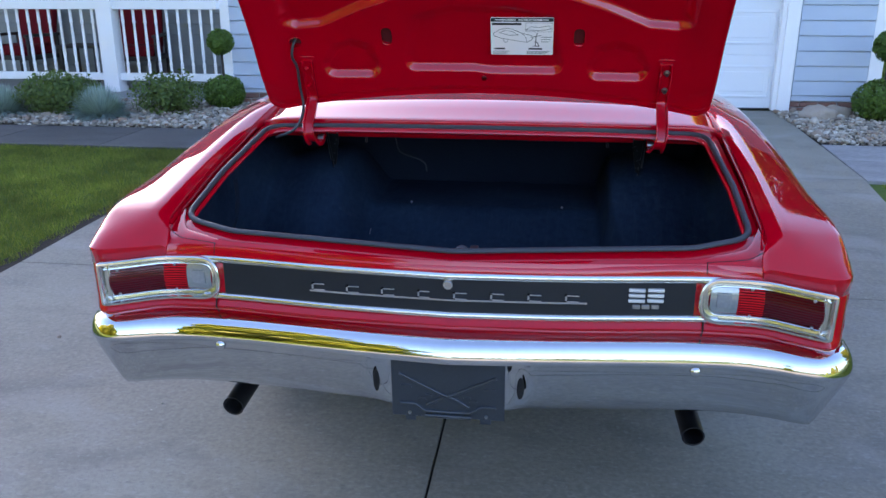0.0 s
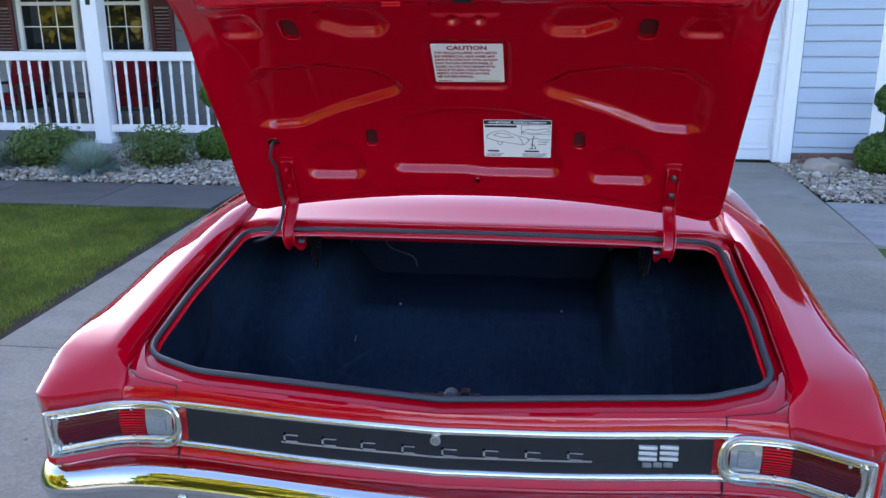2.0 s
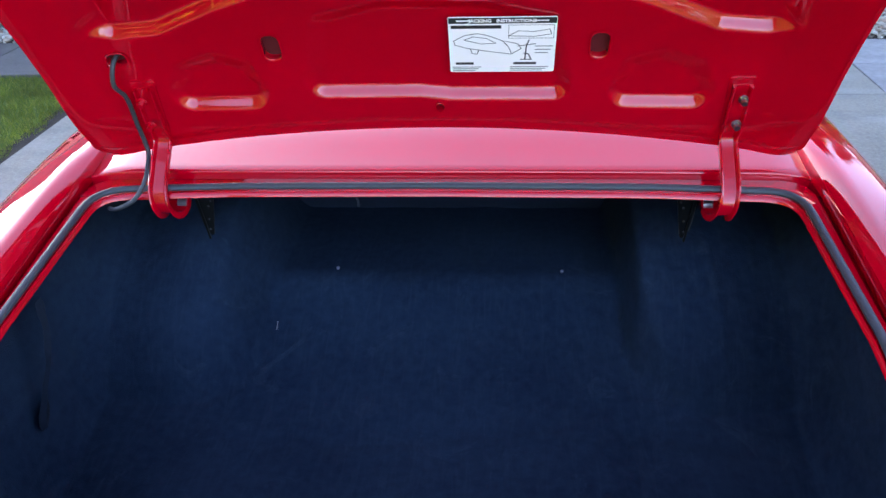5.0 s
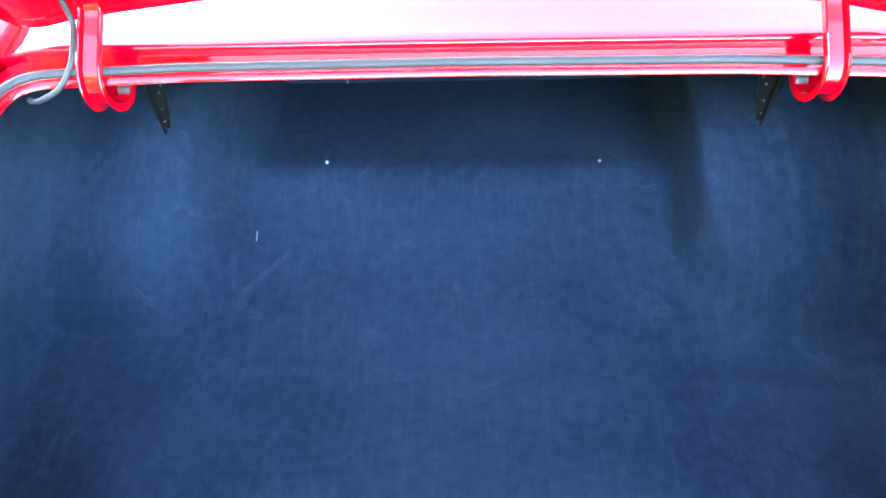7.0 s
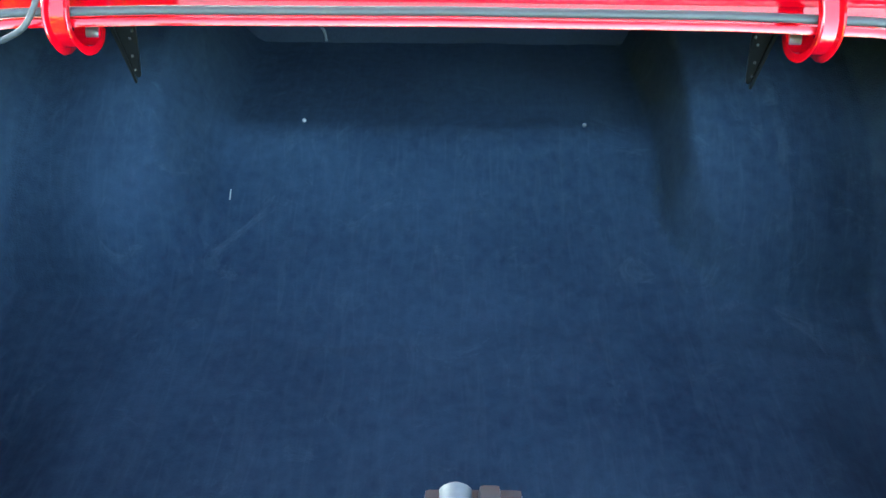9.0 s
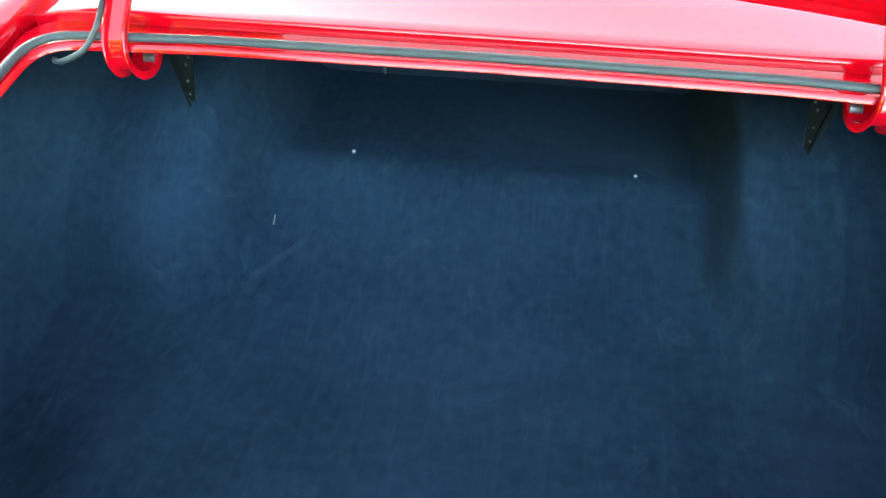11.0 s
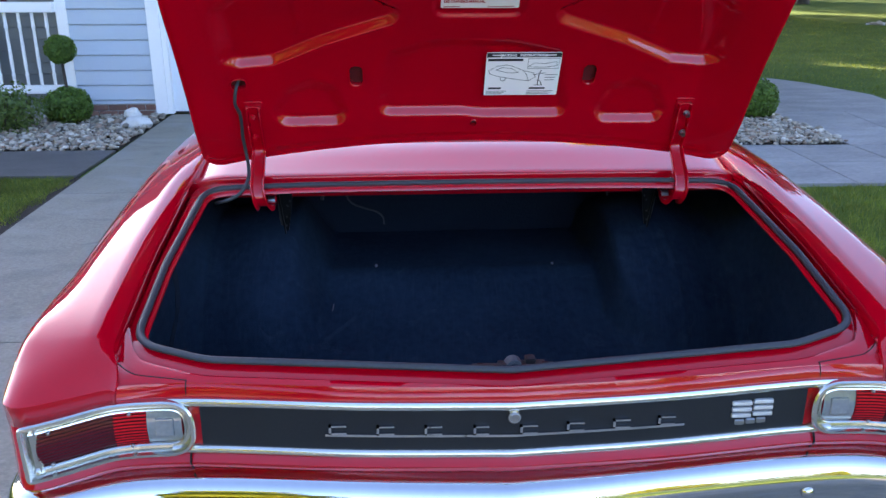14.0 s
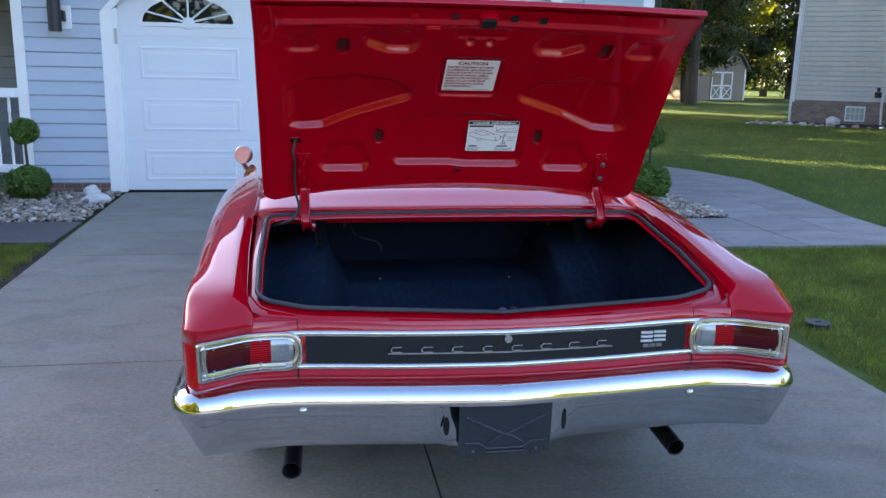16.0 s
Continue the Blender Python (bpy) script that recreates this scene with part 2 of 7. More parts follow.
# lint and pale scuffs, sparse
fl, fr, fm = (nt.nodes.new(k) for k in ("ShaderNodeTexNoise", "ShaderNodeMapRange", "ShaderNodeMix"))
fl.inputs["Scale"].default_value, fl.inputs["Detail"].default_value, fl.inputs["Roughness"].default_value, fl.inputs["Distortion"].default_value = 7.0, 8, 0.72, 2.2
fr.inputs["From Min"].default_value, fr.inputs["From Max"].default_value, fr.inputs["To Max"].default_value = 0.58, 0.80, 0.40
fm.data_type = "RGBA"
fm.inputs["B"].default_value = (0.046, 0.074, 0.102, 1)
nt.links.new(tc.outputs["Object"], fl.inputs["Vector"])
nt.links.new(fl.outputs["Fac"], fr.inputs["Value"])
nt.links.new(fr.outputs["Result"], fm.inputs["Factor"])
nt.links.new(mx.outputs["Result"], fm.inputs["A"])
nt.links.new(fm.outputs["Result"], bsdf.inputs["Base Color"])
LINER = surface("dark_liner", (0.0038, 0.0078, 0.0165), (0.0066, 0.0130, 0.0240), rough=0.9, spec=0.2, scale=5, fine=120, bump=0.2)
STEEL_DARK = surface("dark_steel", (0.030, 0.032, 0.035), (0.050, 0.052, 0.056), rough=0.45, metal=0.3, scale=10, fine=120, rough_var=0.1)
STEEL = surface("zinc_steel", (0.45, 0.46, 0.47), (0.32, 0.33, 0.34), rough=0.32, metal=1.0, scale=20, fine=200, rough_var=0.1)
PLATE_BLACK = surface("plate_black", (0.022, 0.028, 0.036), (0.034, 0.041, 0.050), rough=0.30, scale=10, fine=160, bump=0.03)
EXHAUST = surface("exhaust_black", (0.012, 0.013, 0.015), (0.028, 0.028, 0.030), rough=0.38, metal=0.4, scale=14, fine=120, rough_var=0.1)
# the lid's red with the shade inside its holes put into the colour
SHADED_RED = surface("shaded_red", (0.085, 0.002, 0.005), (0.12, 0.003, 0.007), rough=0.8, scale=12, fine=90)
BRACKET_BLACK = surface("bracket_black", (0.004, 0.0045, 0.005), (0.007, 0.0075, 0.008), rough=0.32, spec=0.22, scale=20)
# near-black that puts the shade of seams, slots and underside into colour
SHADE_BLACK = surface("shade_black", (0.004, 0.004, 0.004), (0.007, 0.007, 0.007), rough=0.95, scale=20)
LENS_RED = surface("red_lens", (0.085, 0.001, 0.006), (0.12, 0.001, 0.008), rough=0.25, spec=0.3, coat=0.35, scale=10, fine=200)
LENS_RED_BRIGHT = surface("red_reflector", (0.60, 0.004, 0.012), (0.68, 0.006, 0.014), rough=0.5, spec=0.15, coat=0.04, scale=10, fine=200)
# darker copy of the red lens, used for the shade on its ribs
LENS_RED_DEEP = surface("deep_red_lens", (0.030, 0.001, 0.003), (0.045, 0.001, 0.004), rough=0.3, spec=0.3, scale=10, fine=200)
LENS_CLEAR = surface("clear_lens", (0.34, 0.36, 0.38), (0.22, 0.24, 0.26), rough=0.10, metal=0.35, coat=0.8, scale=16, fine=120)
PAPER = surface("label_paper", (0.94, 0.92, 0.93), (0.90, 0.88, 0.89), rough=0.55, scale=20, fine=300)
INK = surface("black_ink", (0.012, 0.012, 0.014), rough=0.6)
INK_GREY = surface("grey_ink", (0.16, 0.16, 0.17), rough=0.6)
INK_RED = surface("red_ink", (0.36, 0.010, 0.018), rough=0.6)
TYRE = surface("tyre_rubber", (0.018, 0.018, 0.019), (0.03, 0.03, 0.03), rough=0.8, scale=9, fine=90, bump=0.1)
AUTO_GLASS = glass("car_glass", (0.75, 0.85, 0.82))
SEAT = surface("black_vinyl", (0.02, 0.02, 0.022), (0.03, 0.03, 0.033), rough=0.5, scale=8, fine=150, bump=0.05)

CONCRETE = surface("drive_concrete", (0.162, 0.150, 0.119), (0.292, 0.271, 0.217), rough=0.75, scale=1.1, fine=55, bump=0.22, bump_fine=190, spec=0.35, rough_var=0.12, random_tone=0.05)
# trowel drifts, pale bloom and water stains drawn across the slabs
nt = CONCRETE.node_tree
tc, mp = nt.nodes.new("ShaderNodeTexCoord"), nt.nodes.new("ShaderNodeMapping")
mp.inputs["Scale"].default_value = (1.1, 1.9, 1)
nt.links.new(tc.outputs["Object"], mp.inputs["Vector"])
bsdf = nt.nodes["Principled BSDF"]
tone = bsdf.inputs["Base Color"].links[0].from_socket
for noise_scale, low, high, most, stain in ((1.4, 0.50, 0.66, 0.34, (0.31, 0.305, 0.285, 1)), (2.3, 0.52, 0.70, 0.38, (0.115, 0.112, 0.100, 1)), (16.0, 0.60, 0.74, 0.32, (0.12, 0.118, 0.108, 1)), (70.0, 0.56, 0.70, 0.40, (0.13, 0.126, 0.115, 1)), (38.0, 0.57, 0.70, 0.35, (0.36, 0.352, 0.325, 1))):
    st, mr, mx = (nt.nodes.new(k) for k in ("ShaderNodeTexNoise", "ShaderNodeMapRange", "ShaderNodeMix"))
    st.inputs["Scale"].default_value, st.inputs["Detail"].default_value, st.inputs["Distortion"].default_value = noise_scale, 6, 0.6
    mr.inputs["From Min"].default_value, mr.inputs["From Max"].default_value, mr.inputs["To Max"].default_value = low, high, most
    mx.data_type = "RGBA"
    mx.inputs["B"].default_value = stain
    nt.links.new(mp.outputs["Vector"], st.inputs["Vector"])
    nt.links.new(st.outputs["Fac"], mr.inputs["Value"])
    nt.links.new(mr.outputs["Result"], mx.inputs["Factor"])
    nt.links.new(tone, mx.inputs["A"])
    tone = mx.outputs["Result"]
nt.links.new(tone, bsdf.inputs["Base Color"])
SLATE_A = surface("dark_slate", (0.046, 0.043, 0.041), (0.112, 0.104, 0.097), rough=0.6, scale=2.6, fine=24, bump=0.3, bump_fine=40, random_tone=0.15, stretch=(1, 2.2, 1))
SLATE_B = surface("pale_slate", (0.15, 0.145, 0.145), (0.33, 0.315, 0.305), rough=0.62, scale=2.0, fine=20, bump=0.3, bump_fine=40, random_tone=0.1, stretch=(1, 2.0, 1))
LAWN = surface("lawn_earth", (0.046, 0.080, 0.018), (0.100, 0.140, 0.034), rough=0.95, spec=0.1, scale=0.9, fine=30, stretch=(0.35, 1.5, 1), bump=0.7, bump_fine=60)
SOIL = surface("soil", (0.030, 0.024, 0.018), (0.055, 0.045, 0.035), rough=0.95, spec=0.15, scale=6, fine=60, bump=0.8)
ROAD = surface("asphalt", (0.045, 0.046, 0.048), (0.060, 0.061, 0.063), rough=0.85, scale=3, fine=150, bump=0.3)
SIDING = surface("blue_siding", (0.43, 0.50, 0.58), (0.48, 0.545, 0.62), rough=0.55, scale=1.4, fine=60, bump=0.04, random_tone=0.03, stretch=(0.4, 1, 3))
# house siding again, with the porch's shade put into a duller grey
SIDING_SHADE = surface("shaded_siding", (0.26, 0.27, 0.26), (0.30, 0.31, 0.30), rough=0.6, scale=1.5, fine=60, bump=0.04, random_tone=0.04)
SIDING_CREAM = surface("cream_siding", (0.66, 0.62, 0.53), (0.73, 0.69, 0.59), rough=0.6, scale=1.2, fine=40, random_tone=0.03)
WHITE = surface("white_paint", (0.85, 0.845, 0.83), (0.89, 0.885, 0.87), rough=0.42, scale=2.5, fine=70, bump=0.02)
DOOR_WHITE = surface("door_enamel", (0.72, 0.75, 0.78), (0.78, 0.80, 0.82), rough=0.4, scale=1.5, fine=120, bump=0.03, stretch=(0.3, 1, 3))
BRICK = surface("red_brick", (0.16, 0.075, 0.055), (0.25, 0.13, 0.095), rough=0.85, scale=9, fine=70, bump=0.3, random_tone=0.25)
BRICK_TAN = surface("tan_brick", (0.25, 0.17, 0.13), (0.34, 0.25, 0.20), rough=0.85, scale=9, fine=70, bump=0.3, random_tone=0.25)
MORTAR = surface("mortar", (0.28, 0.27, 0.25), (0.36, 0.35, 0.33), rough=0.9, scale=12, fine=90, bump=0.2)
PORCH_STONE = surface("porch_concrete", (0.26, 0.26, 0.25), (0.33, 0.33, 0.32), rough=0.8, scale=3, fine=60, bump=0.15)
SHINGLE = surface("roof_shingle", (0.09, 0.085, 0.08), (0.14, 0.13, 0.125), rough=0.9, scale=4, fine=60, bump=0.4)
SHUTTER = surface("maroon_paint", (0.085, 0.010, 0.014), (0.11, 0.014, 0.018), rough=0.5, scale=4, fine=60)
CUSHION = surface("red_cushion", (0.17, 0.008, 0.014), (0.13, 0.006, 0.011), rough=0.9, spec=0.2, scale=6, fine=140, bump=0.15)
WICKER = surface("dark_wicker", (0.025, 0.020, 0.018), (0.045, 0.036, 0.03), rough=0.6, scale=12, fine=90, bump=0.3)
WINDOW_GLASS = surface("window_glass", (0.010, 0.013, 0.014), rough=0.02, spec=0.5, scale=2, fine=5)
BLOCK_GLASS = surface("glass_block", (0.48, 0.54, 0.50), (0.36, 0.43, 0.40), rough=0.25, spec=0.5, scale=9, fine=40, bump=0.1)
LAMP_BLACK = surface("lamp_black", (0.012, 0.012, 0.014), (0.02, 0.02, 0.022), rough=0.4, scale=12)
BARK = surface("bark", (0.045, 0.035, 0.027), (0.085, 0.07, 0.055), rough=0.95, scale=5, fine=30, bump=0.8, stretch=(3, 3, 0.5))
SHED_WALL = surface("tan_shed", (0.20, 0.155, 0.10), (0.25, 0.195, 0.13), rough=0.8, scale=2, fine=30)
BOULDER = surface("boulder", (0.30, 0.24, 0.18), (0.40, 0.34, 0.28), rough=0.85, scale=6, fine=50, bump=0.4)
WHITE_STONE = surface("white_stone", (0.52, 0.51, 0.48), (0.68, 0.67, 0.64), rough=0.8, scale=9, fine=60, bump=0.4)
STONES = island_surface("river_stones", [(0.13, 0.115, 0.095), (0.36, 0.31, 0.24), (0.24, 0.155, 0.105), (0.48, 0.43, 0.35), (0.28, 0.25, 0.20), (0.62, 0.57, 0.48), (0.16, 0.145, 0.12), (0.40, 0.33, 0.24)], rough=0.7)
BOX_LEAF = island_surface("boxwood_leaf", [(0.050, 0.100, 0.018), (0.110, 0.190, 0.030), (0.065, 0.130, 0.022)], rough=0.5, translucent=0.25)
SHRUB_LEAF = island_surface("shrub_leaf", [(0.060, 0.105, 0.028), (0.120, 0.170, 0.045), (0.075, 0.130, 0.04)], rough=0.55, translucent=0.25)
FESCUE = island_surface("blue_fescue", [(0.19, 0.27, 0.29), (0.34, 0.44, 0.47), (0.24, 0.31, 0.30)], rough=0.7, translucent=0.2)
GRASS = island_surface("grass_blade", [(0.072, 0.110, 0.019), (0.126, 0.170, 0.031), (0.096, 0.135, 0.023), (0.23, 0.24, 0.070)], rough=0.6, translucent=0.3, patch=0.55)
# two copies of one leaf: sunlight put into the first, shade into the second
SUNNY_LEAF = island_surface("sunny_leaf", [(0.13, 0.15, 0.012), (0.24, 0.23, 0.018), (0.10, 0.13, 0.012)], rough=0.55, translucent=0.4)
SHADED_LEAF = island_surface("shaded_leaf", [(0.015, 0.027, 0.007), (0.030, 0.046, 0.010), (0.020, 0.035, 0.008)], rough=0.55, translucent=0.28)
PINE_LEAF = island_surface("conifer_leaf", [(0.018, 0.035, 0.012), (0.032, 0.052, 0.016)], rough=0.6, translucent=0.2)

def ground_z(y):
    """The ground's height: the drive falls gently from the house to the road."""
    return 0.0135 * (min(4.6, max(-8.0, y)) - 4.6)


# ---- the car ----
car = empty("car", "bright red classic two-door car with open trunk", "car")

tail_plan = curve_of([(0, 0.004), (0.3, 0.022), (0.6, 0.056), (0.70, 0.058), (0.77, 0.048), (0.84, 0.008), (0.90, -0.022), (0.925, -0.016), (0.94, 0.004), (0.952, 0.035)])
deck_z = curve_of([(0.0, 0.788), (0.055, 0.806), (0.187, 0.850), (0.5, 0.918), (0.84, 0.976), (1.0, 0.998), (1.4, 1.045)])
quarter_z = curve_of([(-0.03, 0.797), (0.03, 0.8305), (0.08, 0.8545), (0.126, 0.8710), (0.20, 0.8885), (0.35, 0.915), (0.5, 0.942), (0.7, 0.977), (0.85, 1.002), (1.0, 1.021), (1.2, 1.036), (1.5, 1.045), (2.4, 1.01), (3.4, 0.985), (4.6, 0.96), (4.97, 0.93)])


shoulder_drop = curve_of([(-0.03, 0.0), (0.03, 0.0), (0.10, -0.005), (0.28, -0.005), (0.47, -0.003), (0.7, 0.006), (0.85, 0.015), (1.0, 0.023), (1.2, 0.030), (1.5, 0.037), (2.4, 0.035), (3.4, 0.02), (4.97, 0.02)])


def tail_y(x):
    return tail_plan(abs(x))


def wheel_gap(y):
    """The lower edge of the body side, with its two wheel openings."""
    z = 0.27 + 0.33 * min(1, max(0, (0.78 - y) / 0.45))
    for c in (1.20, 4.12):
        d = abs(y - c)
        if d < 0.42:
            z = max(z, 0.33 + math.sqrt(0.42 ** 2 - d * d) * 0.92)
    return z


def smooth01(t):
    t = max(0.0, min(1.0, t))
    return t * t * (3 - 2 * t)


def top_dish(v):
    """How far the quarter's top leans in towards the trunk at station v."""
    return smooth01((v - 0.02) / 0.10) * (1 - smooth01((v - 0.84) / 0.25))


def shoulder_roll(v):
    """How far the top rolls over into the side at station v."""
    return 0.020 * smooth01((v - 0.14) / 0.35)


def top_rise(t, v):
    """Height of the quarter's top, from its inner edge (t = 0) out to the shoulder (t = 1)."""
    up, lean = 1 - smooth01((v + 0.03) / 0.15), top_dish(v)
    plain = 0.004 + 0.006 * math.sin(math.pi * t) * (1 - up) - 0.010 * t * (1 - up) + 0.006 * t * up
    dished = -0.008 + 0.0115 * math.sin(math.pi / 2 * min(1, t / 0.17)) - 0.0095 * max(0, (t - 0.16) / 0.84) ** 1.15
    return plain * (1 - lean) + dished * lean - shoulder_drop(v) * (0.6 * t + 0.4 * t * t) - shoulder_roll(v) * max(0.0, (t - 0.66) / 0.34) ** 2


# quarter panel: top, shoulder and side in one skin, from the tail to the nose
def quarter_panel(side):
    stations = [-0.03, -0.015, 0.0, 0.02, 0.04, 0.06, 0.08, 0.10, 0.108, 0.113, 0.118, 0.13, 0.17, 0.21, 0.26, 0.32, 0.4, 0.5, 0.6, 0.7, 0.78, 0.84, 0.9, 0.95, 1.0, 1.1, 1.2, 1.3, 1.4, 1.5, 1.6, 1.64, 1.8, 2.2, 2.6, 3.0, 3.4, 3.6, 3.7, 3.75, 3.85, 4.0, 4.12, 4.25, 4.4, 4.5, 4.56, 4.7, 4.85, 4.97]
    inner = line_of([(0.0, 0.758), (0.10, 0.766), (0.22, 0.774), (0.5, 0.783), (0.85, 0.785), (1.0, 0.785), (5, 0.78)])
    rows = []
    for v in stations:
        zt, xi = quarter_z(v), inner(v)
        swell = 0.010 * min(1, max(0, (v - 0.1) / 1.2))
        w = 0.952 + swell
        up = 1 - smooth01((v + 0.03) / 0.15)
        lean, roll = top_dish(v), smooth01((v - 0.14) / 0.35)
        xe, drop = xi + 0.009 * lean, 0.014 * lean
        section = [(xi + 0.004, zt - 0.070), (xe + 0.001, zt - drop - 0.006), (xe + 0.002, zt - drop - 0.002), (xe + 0.006, zt - drop + 0.001), (xe + 0.012, zt + top_rise(0, v))]
        for k in range(1, 12):
            t = k / 11
            section.append((xe + 0.012 + (0.932 + swell - xe - 0.012) * t, zt + top_rise(t, v)))
        zt -= shoulder_drop(v) + shoulder_roll(v)
        section += [(w - 0.010, zt - 0.0095 - 0.006 * roll + 0.018 * up), (w - 0.0045, zt - 0.0145 - 0.011 * roll + 0.020 * up), (w - 0.0015, zt - 0.025 - 0.014 * roll + 0.016 * up), (w, zt - 0.09)]
        zb = wheel_gap(v)
        for k in range(1, 8):
            t = k / 7
            z = (zt - 0.09) * (1 - t) + zb * t
            section.append((w - 0.004 - 0.05 * max(0, (0.62 - z) / 0.35) ** 2, z))
        row = []
        for x, z in section:
            y = v
            if v < 0.13:
                k = (v + 0.03) / 0.16
                y = tail_y(min(x, 0.9519)) * (1 - k) + 0.13 * k
            row.append((side * x, y, z))
        if not rows:
            rows.append([(x, y + 0.004, z - 0.04) for x, y, z in row])
        rows.append(row)
    verts, faces = loft(rows)
    if side > 0:
        faces = [f[::-1] for f in faces]
    ob = mesh_ob("quarter_panel", verts, faces, PAINT, car, smooth=32)
    s = ob.modifiers.new("thick", "SOLIDIFY")
    s.thickness, s.offset = 0.004, -1
    return ob


quarter_panel(-1)
quarter_panel(1)
for side in (-1, 1):
    seam = [(side * (0.789 + 0.143 * k / 12), 0.126, quarter_z(0.126) - 0.0004 + top_rise(k / 12, 0.126)) for k in range(13)]
    v, f = tube(seam, 0.0010, 6)
    mesh_ob("panel_seam", v, f, SHADE_BLACK, car)

# tail panel below the deck, with a rolled lower edge and a crease
xs = [-0.951 + 1.902 * i / 120 for i in range(121)]
rows = []
for dy, z in ((0.006, 0.802), (0.0, 0.784), (0.0, 0.72), (0.0, 0.664), (-0.006, 0.652), (-0.016, 0.640), (-0.014, 0.630), (-0.002, 0.620), (0.012, 0.605), (0.02, 0.56)):
    tuck = 0.045 * max(0, (0.640 - z) / 0.08)
    rows.append([(x, tail_y(x) + dy * (1 if abs(x) < 0.88 else max(0, (0.951 - abs(x)) / 0.071)) + tuck * smooth01((abs(x) - 0.72) / 0.15), min(z, 0.802 - 0.004 * smooth01((abs(x) - 0.75) / 0.05))) for x in xs])
verts, faces = loft(rows)
tail = mesh_ob("tail_panel", verts, faces, PAINT, car, smooth=40)

# the trunk opening: rounded outline on the deck, from the rear centre anticlockwise
corners = [(0.0, 0.060), (0.60, 0.108), (0.752, 0.160), (0.757, 0.45), (0.745, 0.872), (0.45, 0.889), (0.0, 0.894), (-0.45, 0.889), (-0.745, 0.872), (-0.757, 0.45), (-0.752, 0.160), (-0.60, 0.108)]
radii = [0.15, 0.25, 0.085, 0.5, 0.085, 0.6, 0.6, 0.6, 0.085, 0.5, 0.085, 0.25]
opening = fillet(corners, radii, 7)


def deck_ring(d, dz):
    return [(p.x, p.y, deck_z(p.y) + dz) for p in offset_loop(opening, d)]


# the channel runs out to the shut line; it widens into the front corners
outer_line = offset_loop(fillet([(0.0, 0.060), (0.60, 0.108), (0.752, 0.160), (0.757, 0.45), (0.757, 0.918), (0.45, 0.921), (0.0, 0.922), (-0.45, 0.921), (-0.757, 0.918), (-0.757, 0.45), (-0.752, 0.160), (-0.60, 0.108)], [0.15, 0.25, 0.085, 0.5, 0.045, 0.6, 0.6, 0.6, 0.045, 0.5, 0.085, 0.25], 7), 0.024)


def shut_ring(d, dz):
    return [(p.x, p.y, deck_z(p.y) + dz) for p in offset_loop(outer_line, d)]


rings = [shut_ring(0.010, -0.060), shut_ring(0.005, -0.050), shut_ring(0.003, -0.018), shut_ring(-0.002, -0.014), deck_ring(0.010, -0.013), deck_ring(-0.010, -0.010), deck_ring(-0.014, -0.005), deck_ring(-0.0165, -0.007), deck_ring(-0.019, -0.010), deck_ring(-0.020, -0.015), deck_ring(-0.013, -0.020)]
verts, faces = loft(rings, True)
mesh_ob("gutter", verts, faces, PAINT, car, smooth=50)
ring_path = deck_ring(-0.004, 0.0)
n = len(ring_path)
rows = []
for i in range(n):
    p, a, b = Vector(ring_path[i]), Vector(ring_path[i - 1]), Vector(ring_path[(i + 1) % n])
    t = (b - a).normalized()
    out = t.cross(Vector((0, 0, 1))).normalized()
    up = out.cross(t)
    rows.append([p + out * (0.0088 * math.cos(k * math.pi / 5)) + up * (0.0068 * math.sin(k * math.pi / 5) + 0.002 * (0.5 - 0.5 * math.cos(4 * math.pi * k / 10))) for k in range(10)])
verts, faces = loft(rows + [rows[0]], True)
mesh_ob("weatherstrip", verts, faces, RUBBER, car, "black rubber trunk weatherstrip", smooth=60)

# strip between tail panel and gutter, widening into the corners
rear_edge = [p for p in offset_loop(opening, 0.030)]
rear_half = [p for p in rear_edge if p.y < 0.30]
lower = sorted(rear_half, key=lambda p: p.x)
cols = []
for i in range(101):
    x = -0.776 + 1.552 * i / 100
    if abs(x) < 0.72:
        px = [p.x for p in lower if abs(p.x) < 0.76 and p.y < 0.19]
        py = [p.y for p in lower if abs(p.x) < 0.76 and p.y < 0.19]
        ye = float(np.interp(x, px, py))
    else:
        t = (abs(x) - 0.72) / 0.056
        base = float(np.interp(0.72, [p.x for p in lower if 0 <= p.x < 0.76 and p.y < 0.19], [p.y for p in lower if 0 <= p.x < 0.76 and p.y < 0.19]))
        ye = base + 0.10 * t ** 1.6
    cols.append((x, ye))
STRIP = ((0.0, -0.010), (0.05, 0.0), (0.20, 0.006), (0.42, 0.005), (0.48, 0.001), (0.55, 0.001), (0.85, 0.0), (1.0, -0.004), (1.06, -0.012))


def strip_point(x, f, lift=0.0):
    """A point of the rear deck strip: f runs from the tail panel (0) up to the gutter (1)."""
    ye = float(np.interp(x, [a for a, _ in cols], [b for _, b in cols]))
    dz = float(np.interp(f, [a for a, _ in STRIP], [b for _, b in STRIP]))
    y0 = tail_y(x) - 0.002
    return (x, y0 + (ye - y0) * f, 0.784 + (deck_z(ye) - 0.784) * f ** 0.8 + dz + lift)


verts, faces = loft([[strip_point(x, f) for x, _ in cols] for f, _ in STRIP])
mesh_ob("rear_deck_strip", verts, faces, PAINT, car, smooth=40)
